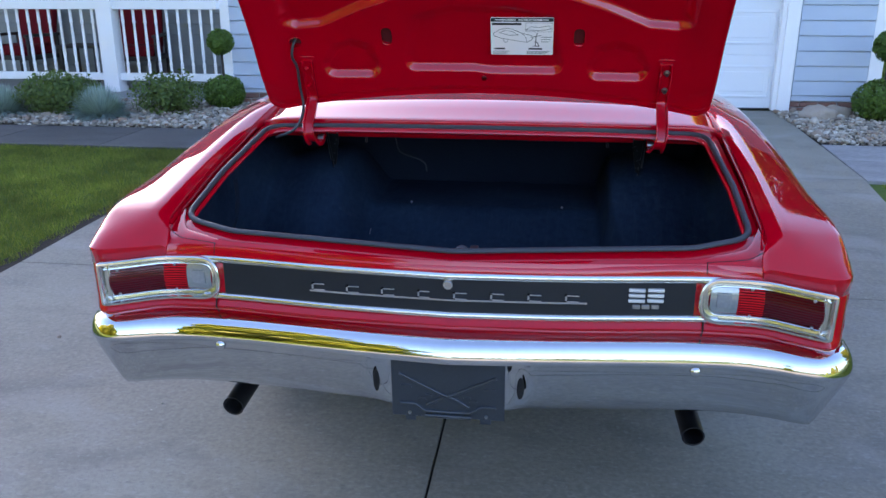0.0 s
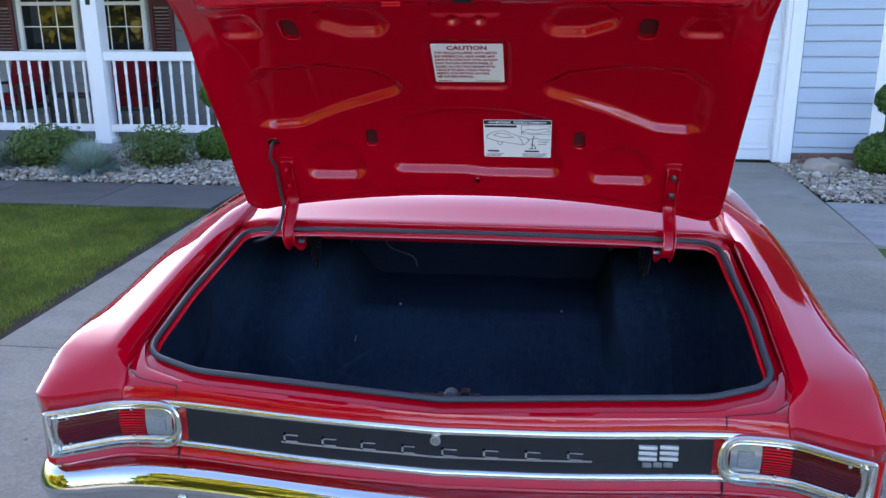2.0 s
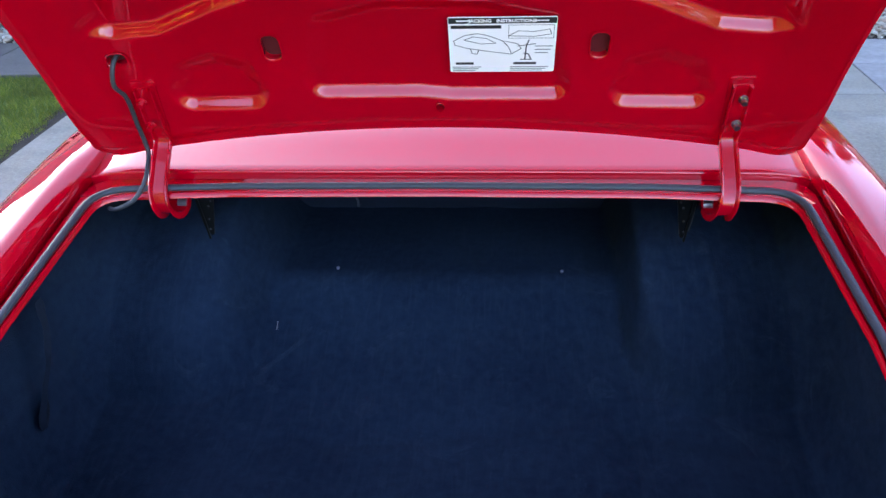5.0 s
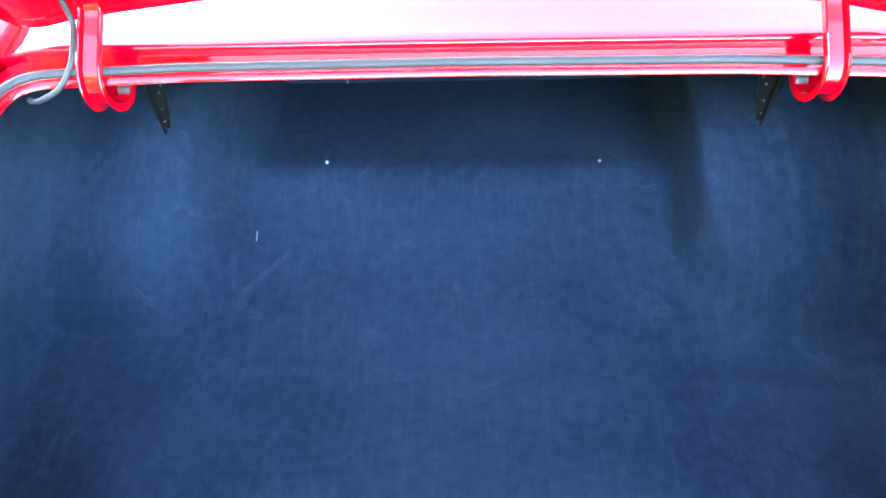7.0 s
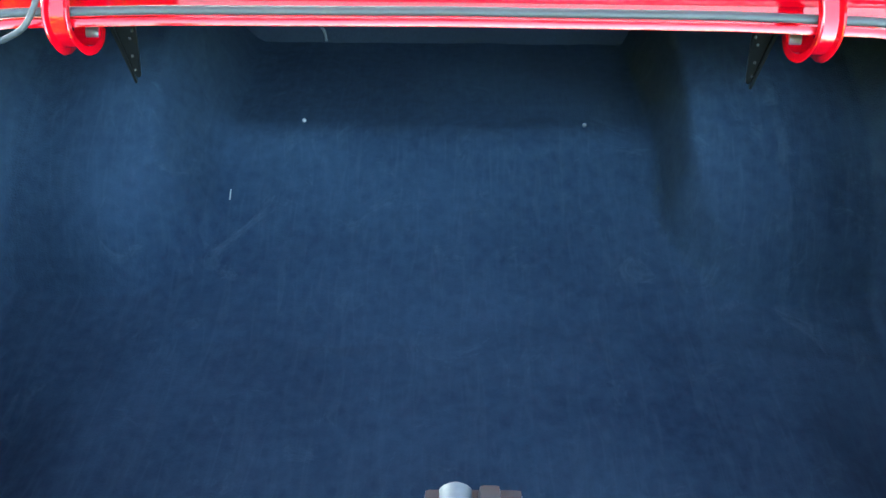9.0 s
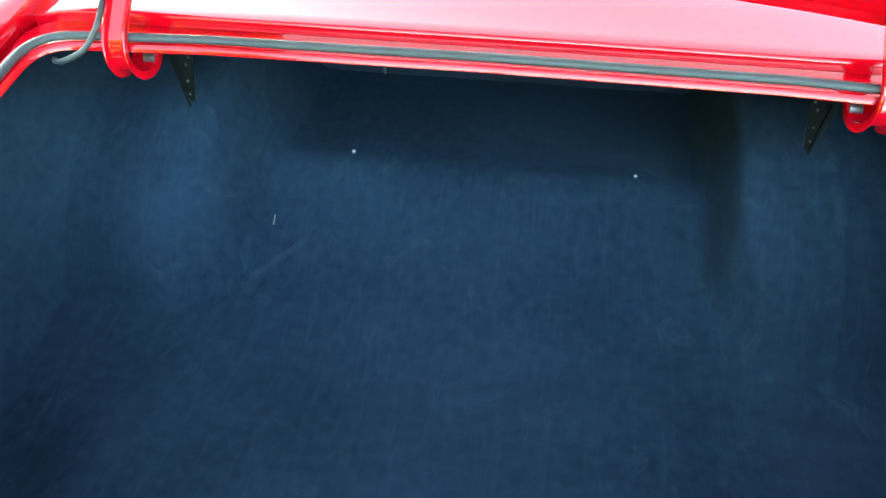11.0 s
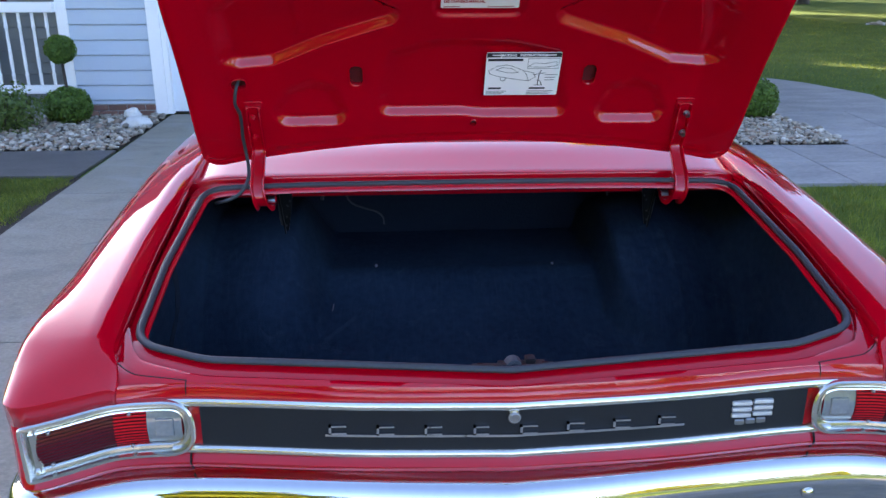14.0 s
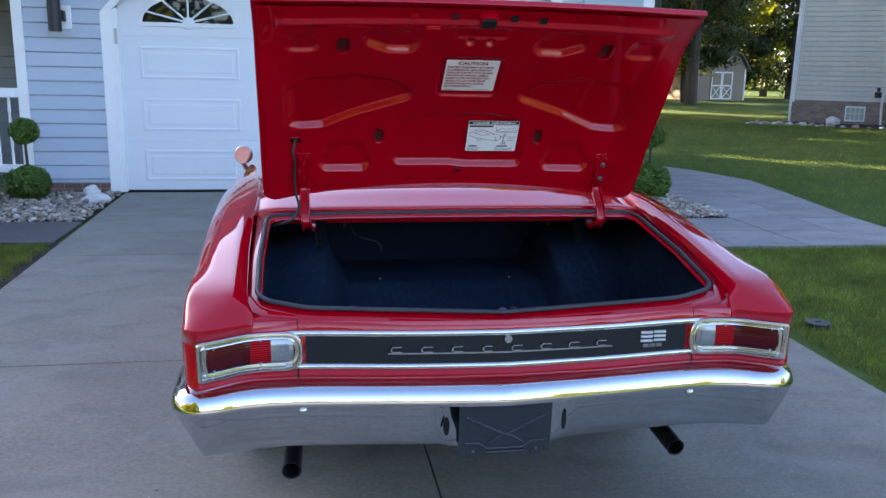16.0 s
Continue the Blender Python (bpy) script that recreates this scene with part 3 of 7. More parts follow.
for side in (-1, 1):
    for run in ([(0.628, 0.02 + 0.06 * k) for k in range(8)], [(0.628 + 0.0145 * k, 0.44) for k in range(11)]):
        verts, faces = tube([strip_point(side * x, f, 0.0004) for x, f in run], 0.0013, 6)
        mesh_ob("panel_seam", verts, faces, SHADE_BLACK, car)
    verts, faces = tube([(side * 0.628, tail_y(0.628) - 0.004, 0.668), (side * 0.628, tail_y(0.628) - 0.019, 0.640), (side * 0.628, tail_y(0.628) - 0.004, 0.618)], 0.0022, 6)
    mesh_ob("panel_seam", verts, faces, SHADE_BLACK, car)

# fixed panel ahead of the lid, up to the rear window
rows = []
for y, z in ((0.9455, 0.940), (0.9455, 0.986), (0.9465, 0.9905), (0.9495, 0.9925), (0.970, 0.9975), (1.0, 1.004), (1.05, 1.015), (1.10, 1.0256), (1.15, 1.033), (1.28, 1.042), (1.42, 1.047), (1.50, 1.045)):
    row = []
    for i in range(61):
        x = -0.79 + 1.58 * i / 60
        bow = 0.018 * (1 - (x / 0.79) ** 2)
        fall = max(0, (abs(x) - 0.70) / 0.09) ** 2 * 0.012
        row.append((x, y, z + bow * min(1, max(0.25, (y - 0.93) / 0.2)) - fall))
    rows.append(row)
verts, faces = loft(rows)
mesh_ob("tulip_panel", verts, faces, PAINT, car, smooth=45)

# black trim band with its bright mouldings
def band(name, x0, x1, z0, z1, dy, material, bulge=0.0, label="", steps=80):
    rows = []
    for k in range(5):
        t = k / 4
        rows.append([(x, tail_y(x) - dy - bulge * math.sin(math.pi * t), z0 + (z1 - z0) * t) for x in (x0 + (x1 - x0) * i / steps for i in range(steps + 1))])
    back = [[(x, tail_y(x), z) for x, _, z in rows[-1]]]
    front = [[(x, tail_y(x), z) for x, _, z in rows[0]]]
    verts, faces = loft(front + rows + back)
    return mesh_ob(name, verts, faces, material, car, label, smooth=50)


band("black_band", -0.604, 0.604, 0.672, 0.760, 0.005, SATIN_BLACK, label="satin black rear trim band")
band("upper_moulding", -0.662, 0.662, 0.759, 0.776, 0.009, BRIGHT, 0.005)
band("lower_moulding", -0.662, 0.662, 0.655, 0.674, 0.009, BRIGHT, 0.006)

# nameplate: plain chrome shapes on a long bar
rows = []
for dy, z in ((0.006, 0.703), (0.011, 0.703), (0.011, 0.708), (0.006, 0.708)):
    rows.append([(x, tail_y(x) - dy, z) for x in (-0.362 + 0.704 * i / 40 for i in range(41))])
nameplate = mesh_ob("nameplate", *loft(rows + [rows[0]]), CHROME, car, "slim chrome nameplate bar with small plain marks")
for i in range(8):
    x = -0.338 + i * 0.0918
    y = tail_y(x)
    slim = 0.017 if i != 3 else 0.015
    bm = bmesh.new()
    for x0, x1, z0, z1 in ((x - slim, x - slim + 0.005, 0.708, 0.727), (x - slim, x + slim, 0.708, 0.7115), (x - slim, x + slim, 0.7235, 0.727)):
        b2 = box_bm(x0, x1, y - 0.012, y - 0.004, z0, z1)
        me = bpy.data.meshes.new("tmp")
        b2.to_mesh(me)
        bm.from_mesh(me)
        bpy.data.meshes.remove(me)
        b2.free()
    part("mark", bm, CHROME, nameplate)
# engine emblem: two plain silver blocks over a row of dark bars
emblem = None
for k, x in enumerate((0.462, 0.508)):
    for z0, z1 in ((0.708, 0.7165), (0.7215, 0.7300), (0.7350, 0.7435)):
        b2 = box_bm(x - 0.020, x + 0.020, tail_y(x) - 0.013, tail_y(x) - 0.003, z0, z1, 0.003, 2)
        ob = part("emblem" if emblem is None else "emblem_bar", b2, SILVER_ENAMEL, car if emblem is None else emblem, "silver emblem of plain bars" if emblem is None else "")
        emblem = emblem or ob
for k in range(3):
    x = 0.462 + 0.023 * k
    part("emblem_bar", box_bm(x - 0.010, x + 0.010, tail_y(x) - 0.009, tail_y(x) - 0.003, 0.689, 0.701, 0.002, 1), STEEL, emblem)
# trunk lock
bm = bmesh.new()
bmesh.ops.create_cone(bm, cap_ends=True, segments=28, radius1=0.0155, radius2=0.0125, depth=0.012, matrix=pose(0, -0.006, 0.748, 90))
lock = part("trunk_lock", bm, CHROME, car, "round chrome trunk lock", smooth=30)
bm = bmesh.new()
bmesh.ops.create_cone(bm, cap_ends=True, segments=20, radius1=0.0105, radius2=0.009, depth=0.004, matrix=pose(0, -0.0135, 0.748, 90))
part("lock_cover", bm, STEEL, lock, smooth=30)


# taillights
def taillight(side):
    outer = fillet([(0.612, 0.655), (0.905, 0.655), (0.908, 0.776), (0.612, 0.776)], [0.058, 0.014, 0.014, 0.058], 8)
    fine = []
    for i, p in enumerate(outer):
        q = outer[(i + 1) % len(outer)]
        m = max(1, int((q - p).length / 0.02))
        fine += [p.lerp(q, k / m) for k in range(m)]

    def ring(inset, dy, squash=0.0):
        return [(side * p.x, tail_y(p.x) - dy, p.y) for p in offset_loop(fine, -inset)]
    profile = [(0.0, 0.0), (0.0, 0.018), (0.003, 0.022), (0.008, 0.0225), (0.011, 0.016), (0.0135, 0.006), (0.0195, 0.005), (0.021, 0.0095), (0.0235, 0.0105), (0.026, 0.008), (0.0275, 0.002)]
    rings = [ring(i, d) for i, d in profile]
    verts, faces = loft(rings, True)
    if side < 0:
        faces = [f[::-1] for f in faces]
    lamp = mesh_ob("taillight", verts, faces, BRIGHT, car, "bright-bezelled wraparound taillight with ribbed red lens", smooth=35)

    def lens(name, x0, x1, material, ribs, depth):
        rows = []
        nz = 40 if ribs else 6
        for k in range(nz + 1):
            z = 0.683 + 0.066 * k / nz
            rib = 0.0022 * (k % 4 in (1, 2)) if ribs else 0.0
            rows.append([(side * x, tail_y(x) - depth - rib - 0.006 * math.sin(math.pi * k / nz), z) for x in (x0 + (x1 - x0) * i / 18 for i in range(19))])
        v, f = loft(rows)
        ob = mesh_ob(name, v, f, material, lamp, smooth=25 if ribs else 50)
        # rib shade put into colour: one flank of each rib is deep red
        if ribs:
            ob.data.materials.append(LENS_RED_DEEP)
            ob.data.polygons.foreach_set("material_index", [int((k // 18) % 4 == 2) for k in range(len(f))])
        return ob
    lens("red_lens", 0.722, 0.884, LENS_RED, True, 0.005)
    lens("bright_lens", 0.706, 0.765, LENS_RED_BRIGHT, True, 0.0062)
    lens("reversing_lens", 0.640, 0.706, LENS_CLEAR, False, 0.005)
    bm = box_bm(0.655 if side > 0 else -0.69, 0.69 if side > 0 else -0.655, tail_y(0.67) - 0.0145, tail_y(0.67) - 0.006, 0.698, 0.735, 0.003, 2)
    part("reversing_optic", bm, LENS_CLEAR, lamp)
    for x, z in ((0.735, 0.682), (0.735, 0.7505), (0.862, 0.684), (0.862, 0.7505)):
        bm = bmesh.new()
        bmesh.ops.create_uvsphere(bm, u_segments=10, v_segments=6, radius=0.0042, matrix=Matrix.Translation((side * x, tail_y(x) - 0.014, z)))
        part("lens_screw", bm, STEEL, lamp, smooth=60)


taillight(-1)
taillight(1)

# ---- rear bumper ----
plan = smooth_path([(0, 0.0, 0), (0.15, 0.012, 0), (0.35, 0.034, 0), (0.55, 0.055, 0), (0.70, 0.062, 0), (0.80, 0.050, 0), (0.87, 0.030, 0), (0.912, 0.026, 0), (0.940, 0.046, 0), (0.953, 0.085, 0), (0.958, 0.16, 0), (0.961, 0.30, 0), (0.960, 0.46, 0)], 10)
half = [Vector((p.x, p.y)) for p in plan]
fine = []
for a, b in zip(half, half[1:]):
    m = 6 if 0.11 < a.x < 0.25 else 1
    fine += [a.lerp(b, k / m) for k in range(m)]
half = fine + [half[-1]]
whole = [Vector((-p.x, p.y)) for p in half[:0:-1]] + half
section = [(0.060, 0.596), (0.030, 0.606), (0.012, 0.609), (-0.007, 0.608), (-0.0185, 0.6055), (-0.0270, 0.6010), (-0.0331, 0.5950), (-0.0382, 0.5870), (-0.0422, 0.5780), (-0.0452, 0.5680), (-0.0470, 0.5590), (-0.0470, 0.5510), (-0.043, 0.543), (-0.041, 0.530), (-0.034, 0.505), (-0.024, 0.475), (-0.012, 0.444), (0.000, 0.418), (0.010, 0.403), (0.024, 0.396), (0.045, 0.398)]
rows = [[] for _ in section]
for i, p in enumerate(whole):
    a, b = whole[max(i - 1, 0)], whole[min(i + 1, len(whole) - 1)]
    t = (b - a).normalized()
    out = Vector((t.y, -t.x))
    wrap = max(0.0, min(1.0, (abs(p.x) - 0.908) / 0.055 if p.y < 0.2 else 1.0))
    lift = 0.115 * wrap ** 1.5
    recess = 1 - min(1, max(0, (abs(p.x) - 0.145) / 0.075))
    recess = recess * recess * (3 - 2 * recess)
    for k, (d, z) in enumerate(section):
        if k >= 11:
            f = (0.551 - z) / 0.15
            z = z + lift * f
            if abs(p.x) < 0.25 and k >= 12:
                d = d * (1 - recess) + recess * (0.25 * d + 0.004)
        q = p + out * (-d)
        rows[k].append((q.x, q.y, z))
verts, faces = loft(rows)
bumper = mesh_ob("rear_bumper", verts, faces, CHROME, car, "polished chrome rear bumper", smooth=40)
sol = bumper.modifiers.new("thick", "SOLIDIFY")
sol.thickness, sol.offset = 0.003, -1
for side in (-1, 1):
    bm = bmesh.new()
    bmesh.ops.create_uvsphere(bm, u_segments=18, v_segments=10, radius=0.0135, matrix=pose(side * 0.615, 0.0125, 0.538) @ Matrix.Diagonal((1, 0.7, 1, 1)))
    part("bumper_bolt", bm, CHROME, bumper, smooth=60)
    bm = bmesh.new()
    bmesh.ops.create_uvsphere(bm, u_segments=14, v_segments=8, radius=0.010, matrix=pose(side * 0.966, 0.26, 0.535) @ Matrix.Diagonal((0.7, 1, 1, 1)))
    part("bumper_bolt", bm, CHROME, bumper, smooth=60)
    # oval slot in the flank of the plate recess: black bead coloured as its shade
    bm = bmesh.new()
    bmesh.ops.create_uvsphere(bm, u_segments=20, v_segments=10, radius=1, matrix=pose(side * 0.186, -0.0165, 0.478, 0, 0, side * 24) @ Matrix.Diagonal((0.0105, 0.0035, 0.031, 1)))
    part("flank_slot", bm, SHADE_BLACK, bumper, smooth=60)

# plate bracket: pressed dark plate
plate_turn = pose(0, -0.014, 0.438, 4)
bm = box_bm(-0.147, 0.147, 0.0, 0.004, -0.062, 0.104, 0.002, 1)
bmesh.ops.transform(bm, matrix=plate_turn, verts=bm.verts[:])
plate = part("plate_bracket", bm, PLATE_BLACK, car, "empty black pressed licence plate bracket", smooth=30)


def plate_rib(points, r=0.0048):
    v, f = tube([plate_turn @ Vector((x, -0.0012, z)) for x, z in points], r, 8)
    mesh_ob("pressed_rib", v, f, PLATE_BLACK, plate, smooth=60)


plate_rib([(-0.125, 0.066), (-0.02, 0.012), (0.0, 0.004), (0.02, -0.002), (0.055, -0.026)])
plate_rib([(0.125, 0.066), (0.02, 0.012), (0.0, 0.004), (-0.02, -0.002), (-0.055, -0.026)])
plate_rib([(-0.125, -0.022), (-0.085, -0.022), (-0.058, -0.043), (0.058, -0.043), (0.085, -0.022), (0.125, -0.022)])
plate_rib([(-0.06, -0.056), (0.06, -0.056)], 0.006)
for x, z, w in ((-0.108, 0.028, 0.014), (0.108, 0.028, 0.014), (-0.05, 0.004, 0.009), (0.05, 0.004, 0.009), (-0.066, -0.008, 0.010), (0.066, -0.008, 0.010)):
    bm = box_bm(x - w, x + w, -0.0035, 0.001, z - 0.005, z + 0.005, 0.002, 2)
    bmesh.ops.transform(bm, matrix=plate_turn, verts=bm.verts[:])
    part("pressed_boss", bm, PLATE_BLACK, plate)
for x in (-0.10, 0.10):
    bm = bmesh.new()
    bmesh.ops.create_cone(bm, cap_ends=True, segments=10, radius1=0.005, radius2=0.004, depth=0.005, matrix=plate_turn @ pose(x, -0.003, -0.050, 90))
    part("bracket_screw", bm, STEEL, plate)
for x in (-0.098, 0.098):
    bm = box_bm(x - 0.014, x + 0.014, -0.002, 0.004, -0.074, -0.060, 0.003, 2)
    bmesh.ops.transform(bm, matrix=plate_turn, verts=bm.verts[:])
    part("bracket_tab", bm, PLATE_BLACK, plate)

# exhaust tips
for side in (-1, 1):
    a, b = Vector((side * 0.640, 0.55, 0.330)), Vector((side * 0.655, 0.15, 0.276))
    path = [a + (b - a) * (k / 6) for k in range(7)]
    v, f = tube(path, 0.031, 24, False)
    inner, fi = tube([p - (b - a).normalized() * 0.001 for p in path], 0.0275, 24, False)
    m0 = len(v)
    v2 = v + inner
    f2 = f + [tuple(m0 + i for i in q[::-1]) for q in fi] + [(6 * 24 + k, 6 * 24 + (k + 1) % 24, m0 + 6 * 24 + (k + 1) % 24, m0 + 6 * 24 + k) for k in range(24)]
    tip = mesh_ob("exhaust_tip", v2, f2, EXHAUST, car, "matt black round exhaust tip", smooth=40)
    # black plug that colours in the dark of the pipe
    v, f = tube([a, a + (b - a) * 0.5], 0.026, 16)
    mesh_ob("exhaust_core", v, f, SHADE_BLACK, tip)

# ---- trunk lid, standing open ----
lid_profile = curve_of([(0.0, 0.972), (0.02, 0.962), (0.12, 0.918), (0.27, 0.862), (0.44, 0.766), (0.63, 0.628), (0.80, 0.497), (0.92, 0.402)])
lid_height = curve_of([(0.0, 1.020), (0.02, 1.035), (0.12, 1.142), (0.27, 1.281), (0.44, 1.420), (0.63, 1.555), (0.80, 1.662), (0.92, 1.734)])


# the lid's long sides turn in towards the trunk
lid_turn = curve_of([(-0.02, 0.0), (0.0, 0.004), (0.06, 0.022), (0.12, 0.042), (0.2, 0.058), (0.3, 0.066), (0.4, 0.066), (0.5, 0.059), (0.6, 0.039), (0.68, 0.012), (0.75, -0.003), (0.84, -0.006), (0.95, 0.0)])


def lid_point(x, s, out=0.0):
    """A point on the lid's inner face: x across, s up from its hinge edge, out towards the viewer's side."""
    d = 0.004
    ty, tz = lid_profile(s + d) - lid_profile(s - d), lid_height(s + d) - lid_height(s - d)
    k = math.hypot(ty, tz)
    crown = -0.016 * (1 - (x / 0.76) ** 2)
    o = out + crown + 0.010 + lid_turn(s) * smooth01((abs(x) - 0.620) / 0.137)
    return Vector((x, lid_profile(s) - tz / k * o, lid_height(s) + ty / k * o))


def lid_edge(x):
    """The lid's lower edge, bowed across and rounded into its corners."""
    k = np.clip((np.abs(x) - 0.697) / 0.062, 0, 1)
    return 0.012 + 0.062 * (1 - (x / 0.76) ** 2) + 0.055 * (1 - np.sqrt(1 - 0.97 * k * k))


def poly_distance(px, py, poly):
    """Signed distance from points to a closed polygon, negative inside."""
    best = np.full(px.shape, 1e9)
    inside = np.zeros(px.shape, bool)
    n = len(poly)
    for i in range(n):
        (x0, y0), (x1, y1) = poly[i], poly[(i + 1) % n]
        dx, dy = x1 - x0, y1 - y0
        t = np.clip(((px - x0) * dx + (py - y0) * dy) / (dx * dx + dy * dy + 1e-12), 0, 1)
        best = np.minimum(best, np.hypot(px - x0 - t * dx, py - y0 - t * dy))
        cross = ((y0 > py) != (y1 > py)) & (px < (x1 - x0) * (py - y0) / (y1 - y0 + 1e-12) + x0)
        inside ^= cross
    return np.where(inside, -best, best)


def mirrored(poly):
    return [(-x, s) for x, s in poly]


NX, NS = 400, 260
gx = np.linspace(-0.742, 0.742, NX + 1)
GX, GT = np.meshgrid(gx, np.linspace(0.0, 1.0, NS + 1))
GS = lid_edge(GX) + GT * (0.912 - lid_edge(GX))
relief = np.zeros_like(GX)


def press(poly, depth, soft, both=False, ledge=None, run=0.1):
    """Presses a pocket into the panel; with a ledge line it is deepest there and runs out above it."""
    for q in ([poly, mirrored(poly)] if both else [poly]):
        fine = [(p.x, p.y) for p in fillet(q, 0.03, 4)]
        d = poly_distance(GX, GS, fine)
        fade, width, shift, k = 1.0, soft, 0.0, 0.0
        if ledge:
            above = GS - np.interp(np.abs(GX), [a for a, _ in ledge], [b for _, b in ledge])
            f = np.clip(1 - above / run, 0, 1)
            fade = 0.68 + 0.32 * f
            k = np.clip((above - 0.012) / 0.035, 0, 1)
            width, shift = soft + (0.046 - soft) * k, 0.012 * k
        t = np.clip(0.5 - (d + shift) / width, 0, 1)
        relief[:] = relief - depth * (0.55 * (1 - k) * t + (1 - 0.55 * (1 - k)) * t * t * (3 - 2 * t)) * fade


# large side pockets, lower pockets, centre pocket, label recess, upper pockets
press([(0.62, 0.318), (0.66, 0.34), (0.66, 0.50), (0.60, 0.555), (0.42, 0.575), (0.27, 0.545), (0.20, 0.49), (0.215, 0.452), (0.40, 0.385), (0.53, 0.325)], 0.022, 0.023, True, [(0.2, 0.46), (0.40, 0.39), (0.53, 0.33), (0.62, 0.32)], 0.17)
press([(0.365, 0.132), (0.525, 0.132), (0.545, 0.17), (0.52, 0.235), (0.44, 0.262), (0.37, 0.24), (0.35, 0.17)], 0.018, 0.025, True, [(0.3, 0.145), (0.6, 0.145)], 0.10)
press([(-0.245, 0.158), (-0.03, 0.158), (0.03, 0.150), (0.255, 0.150), (0.262, 0.20), (0.235, 0.35), (0.10, 0.388), (-0.10, 0.388), (-0.225, 0.35), (-0.26, 0.20)], 0.018, 0.025, False, [(0.0, 0.165), (0.6, 0.165)], 0.11)
press([(-0.112, 0.468), (0.112, 0.468), (0.115, 0.662), (-0.115, 0.662)], 0.009, 0.014)
press([(0.225, 0.690), (0.31, 0.690), (0.385, 0.725), (0.40, 0.775), (0.36, 0.815), (0.23, 0.80), (0.195, 0.74)], 0.024, 0.022, True, [(0.2, 0.70), (0.31, 0.70), (0.39, 0.735)], 0.09)
press([(0.545, 0.69), (0.655, 0.69), (0.66, 0.775), (0.56, 0.785)], 0.013, 0.016, True, [(0.5, 0.70), (0.7, 0.70)], 0.09)
press([(-0.085, 0.765), (0.10, 0.765), (0.10, 0.815), (-0.085, 0.815)], 0.007, 0.014)
# dimples and oval drain holes
for x, s, r in ((-0.030, 0.745, 0.017), (0.040, 0.745, 0.017)):
    relief -= 0.015 * np.clip((1.15 - np.hypot(GX - x, GS - s) / r) * 2.2, 0, 1)
# raised cross rib near the free edge and perimeter fold
rib = np.exp(-((GS - 0.842 + 0.012 * (GX / 0.7) ** 2) / 0.016) ** 2)
relief += 0.012 * rib * (np.abs(GX) < 0.68) * np.clip((0.70 - np.abs(GX)) / 0.05, 0, 1)
edge = np.clip((np.abs(GX) - 0.69) / 0.05, 0, 1)
relief -= 0.0015 * edge * edge * (3 - 2 * edge)
low = np.clip((0.026 - (GS - lid_edge(GX))) / 0.02, 0, 1)
relief -= 0.008 * low * low * (3 - 2 * low)
groove = np.abs(np.abs(GX) - (0.655 + 0.02 * np.sin(GS * 3)))
relief += 0.0012 * np.exp(-(groove / 0.008) ** 2) * (GS > 0.12) * (GS < 0.78)
for x0 in (-0.455, 0.455):
    relief += 0.003 * np.exp(-((GX - x0 * (1 + 0.05 * (GS - 0.45))) / 0.012) ** 2) * (GS > 0.40) * (GS < 0.56)
rows = []
for j in range(NS + 1):
    rows.append([lid_point(gx[i], GS[j, i], relief[j, i]) for i in range(NX + 1)])
verts, faces = loft(rows)
LID_HOLES = ((-0.464, 0.722, 0.024, 0.044), (0.464, 0.722, 0.024, 0.044), (-0.316, 0.277, 0.0185, 0.033), (0.316, 0.277, 0.0185, 0.033), (-0.629, 0.258, 0.020, 0.015), (0.006, 0.124, 0.009, 0.009))


def in_hole(i, j):
    x, s = float(GX[j, i]) + 0.0018, float(GS[j, i]) + 0.0017
    return any(((x - hx) / (hw + 0.001)) ** 4 + ((s - hs) / (hh + 0.001)) ** 4 < 1 for hx, hs, hw, hh in LID_HOLES)


faces = [q for k, q in enumerate(faces) if not in_hole(k % NX, k // NX)]
lid = mesh_ob("trunk_lid", verts, faces, PAINT, car, "open red trunk lid with pressed inner panel", smooth=60)


def on_lid(x, s, out=0.0):
    j = min(NS, max(0, int(round((s - lid_edge(x)) / (0.912 - lid_edge(x)) * NS))))
    i = min(NX, max(0, int(round((x + 0.742) / 1.484 * NX))))
    return lid_point(x, s, relief[j, i] + out)


# outer skin with turned edges
xo = [-0.757 + 0.065 * (i / 12) ** 0.7 for i in range(12)] + [-0.692 + 1.384 * i / 48 for i in range(49)] + [0.757 - 0.065 * ((11 - i) / 12) ** 0.7 for i in range(12)]
so = [i / 40 for i in range(41)]
top = []
for t in so:
    top.append([lid_point(x, lid_edge(x) - 0.006 + t * (0.930 - lid_edge(x) + 0.006), -0.026) for x in xo])
outline = [(x, 0.0) for x in xo] + [(xo[-1], t) for t in so[1:]] + [(x, 1.0) for x in xo[-2::-1]] + [(xo[0], t) for t in so[-2:0:-1]]


def rim(inset, out):
    return [lid_point(x * (1 - inset / 0.757), lid_edge(x) - 0.006 + t * (0.936 - lid_edge(x)) + inset * (1 - 2 * t), out) for x, t in outline]


verts, faces = loft(top)
base = len(verts)
hem = [rim(0.0, -0.026), rim(-0.002, -0.020), rim(-0.002, -0.012), rim(0.001, -0.006), rim(0.010, -0.006), rim(0.024, -0.010)]
v2, f2 = loft(hem, True)
verts, faces = verts + v2, faces + [tuple(base + i for i in f) for f in f2]
skin = mesh_ob("outer_skin", verts, faces, PAINT, lid, smooth=50)
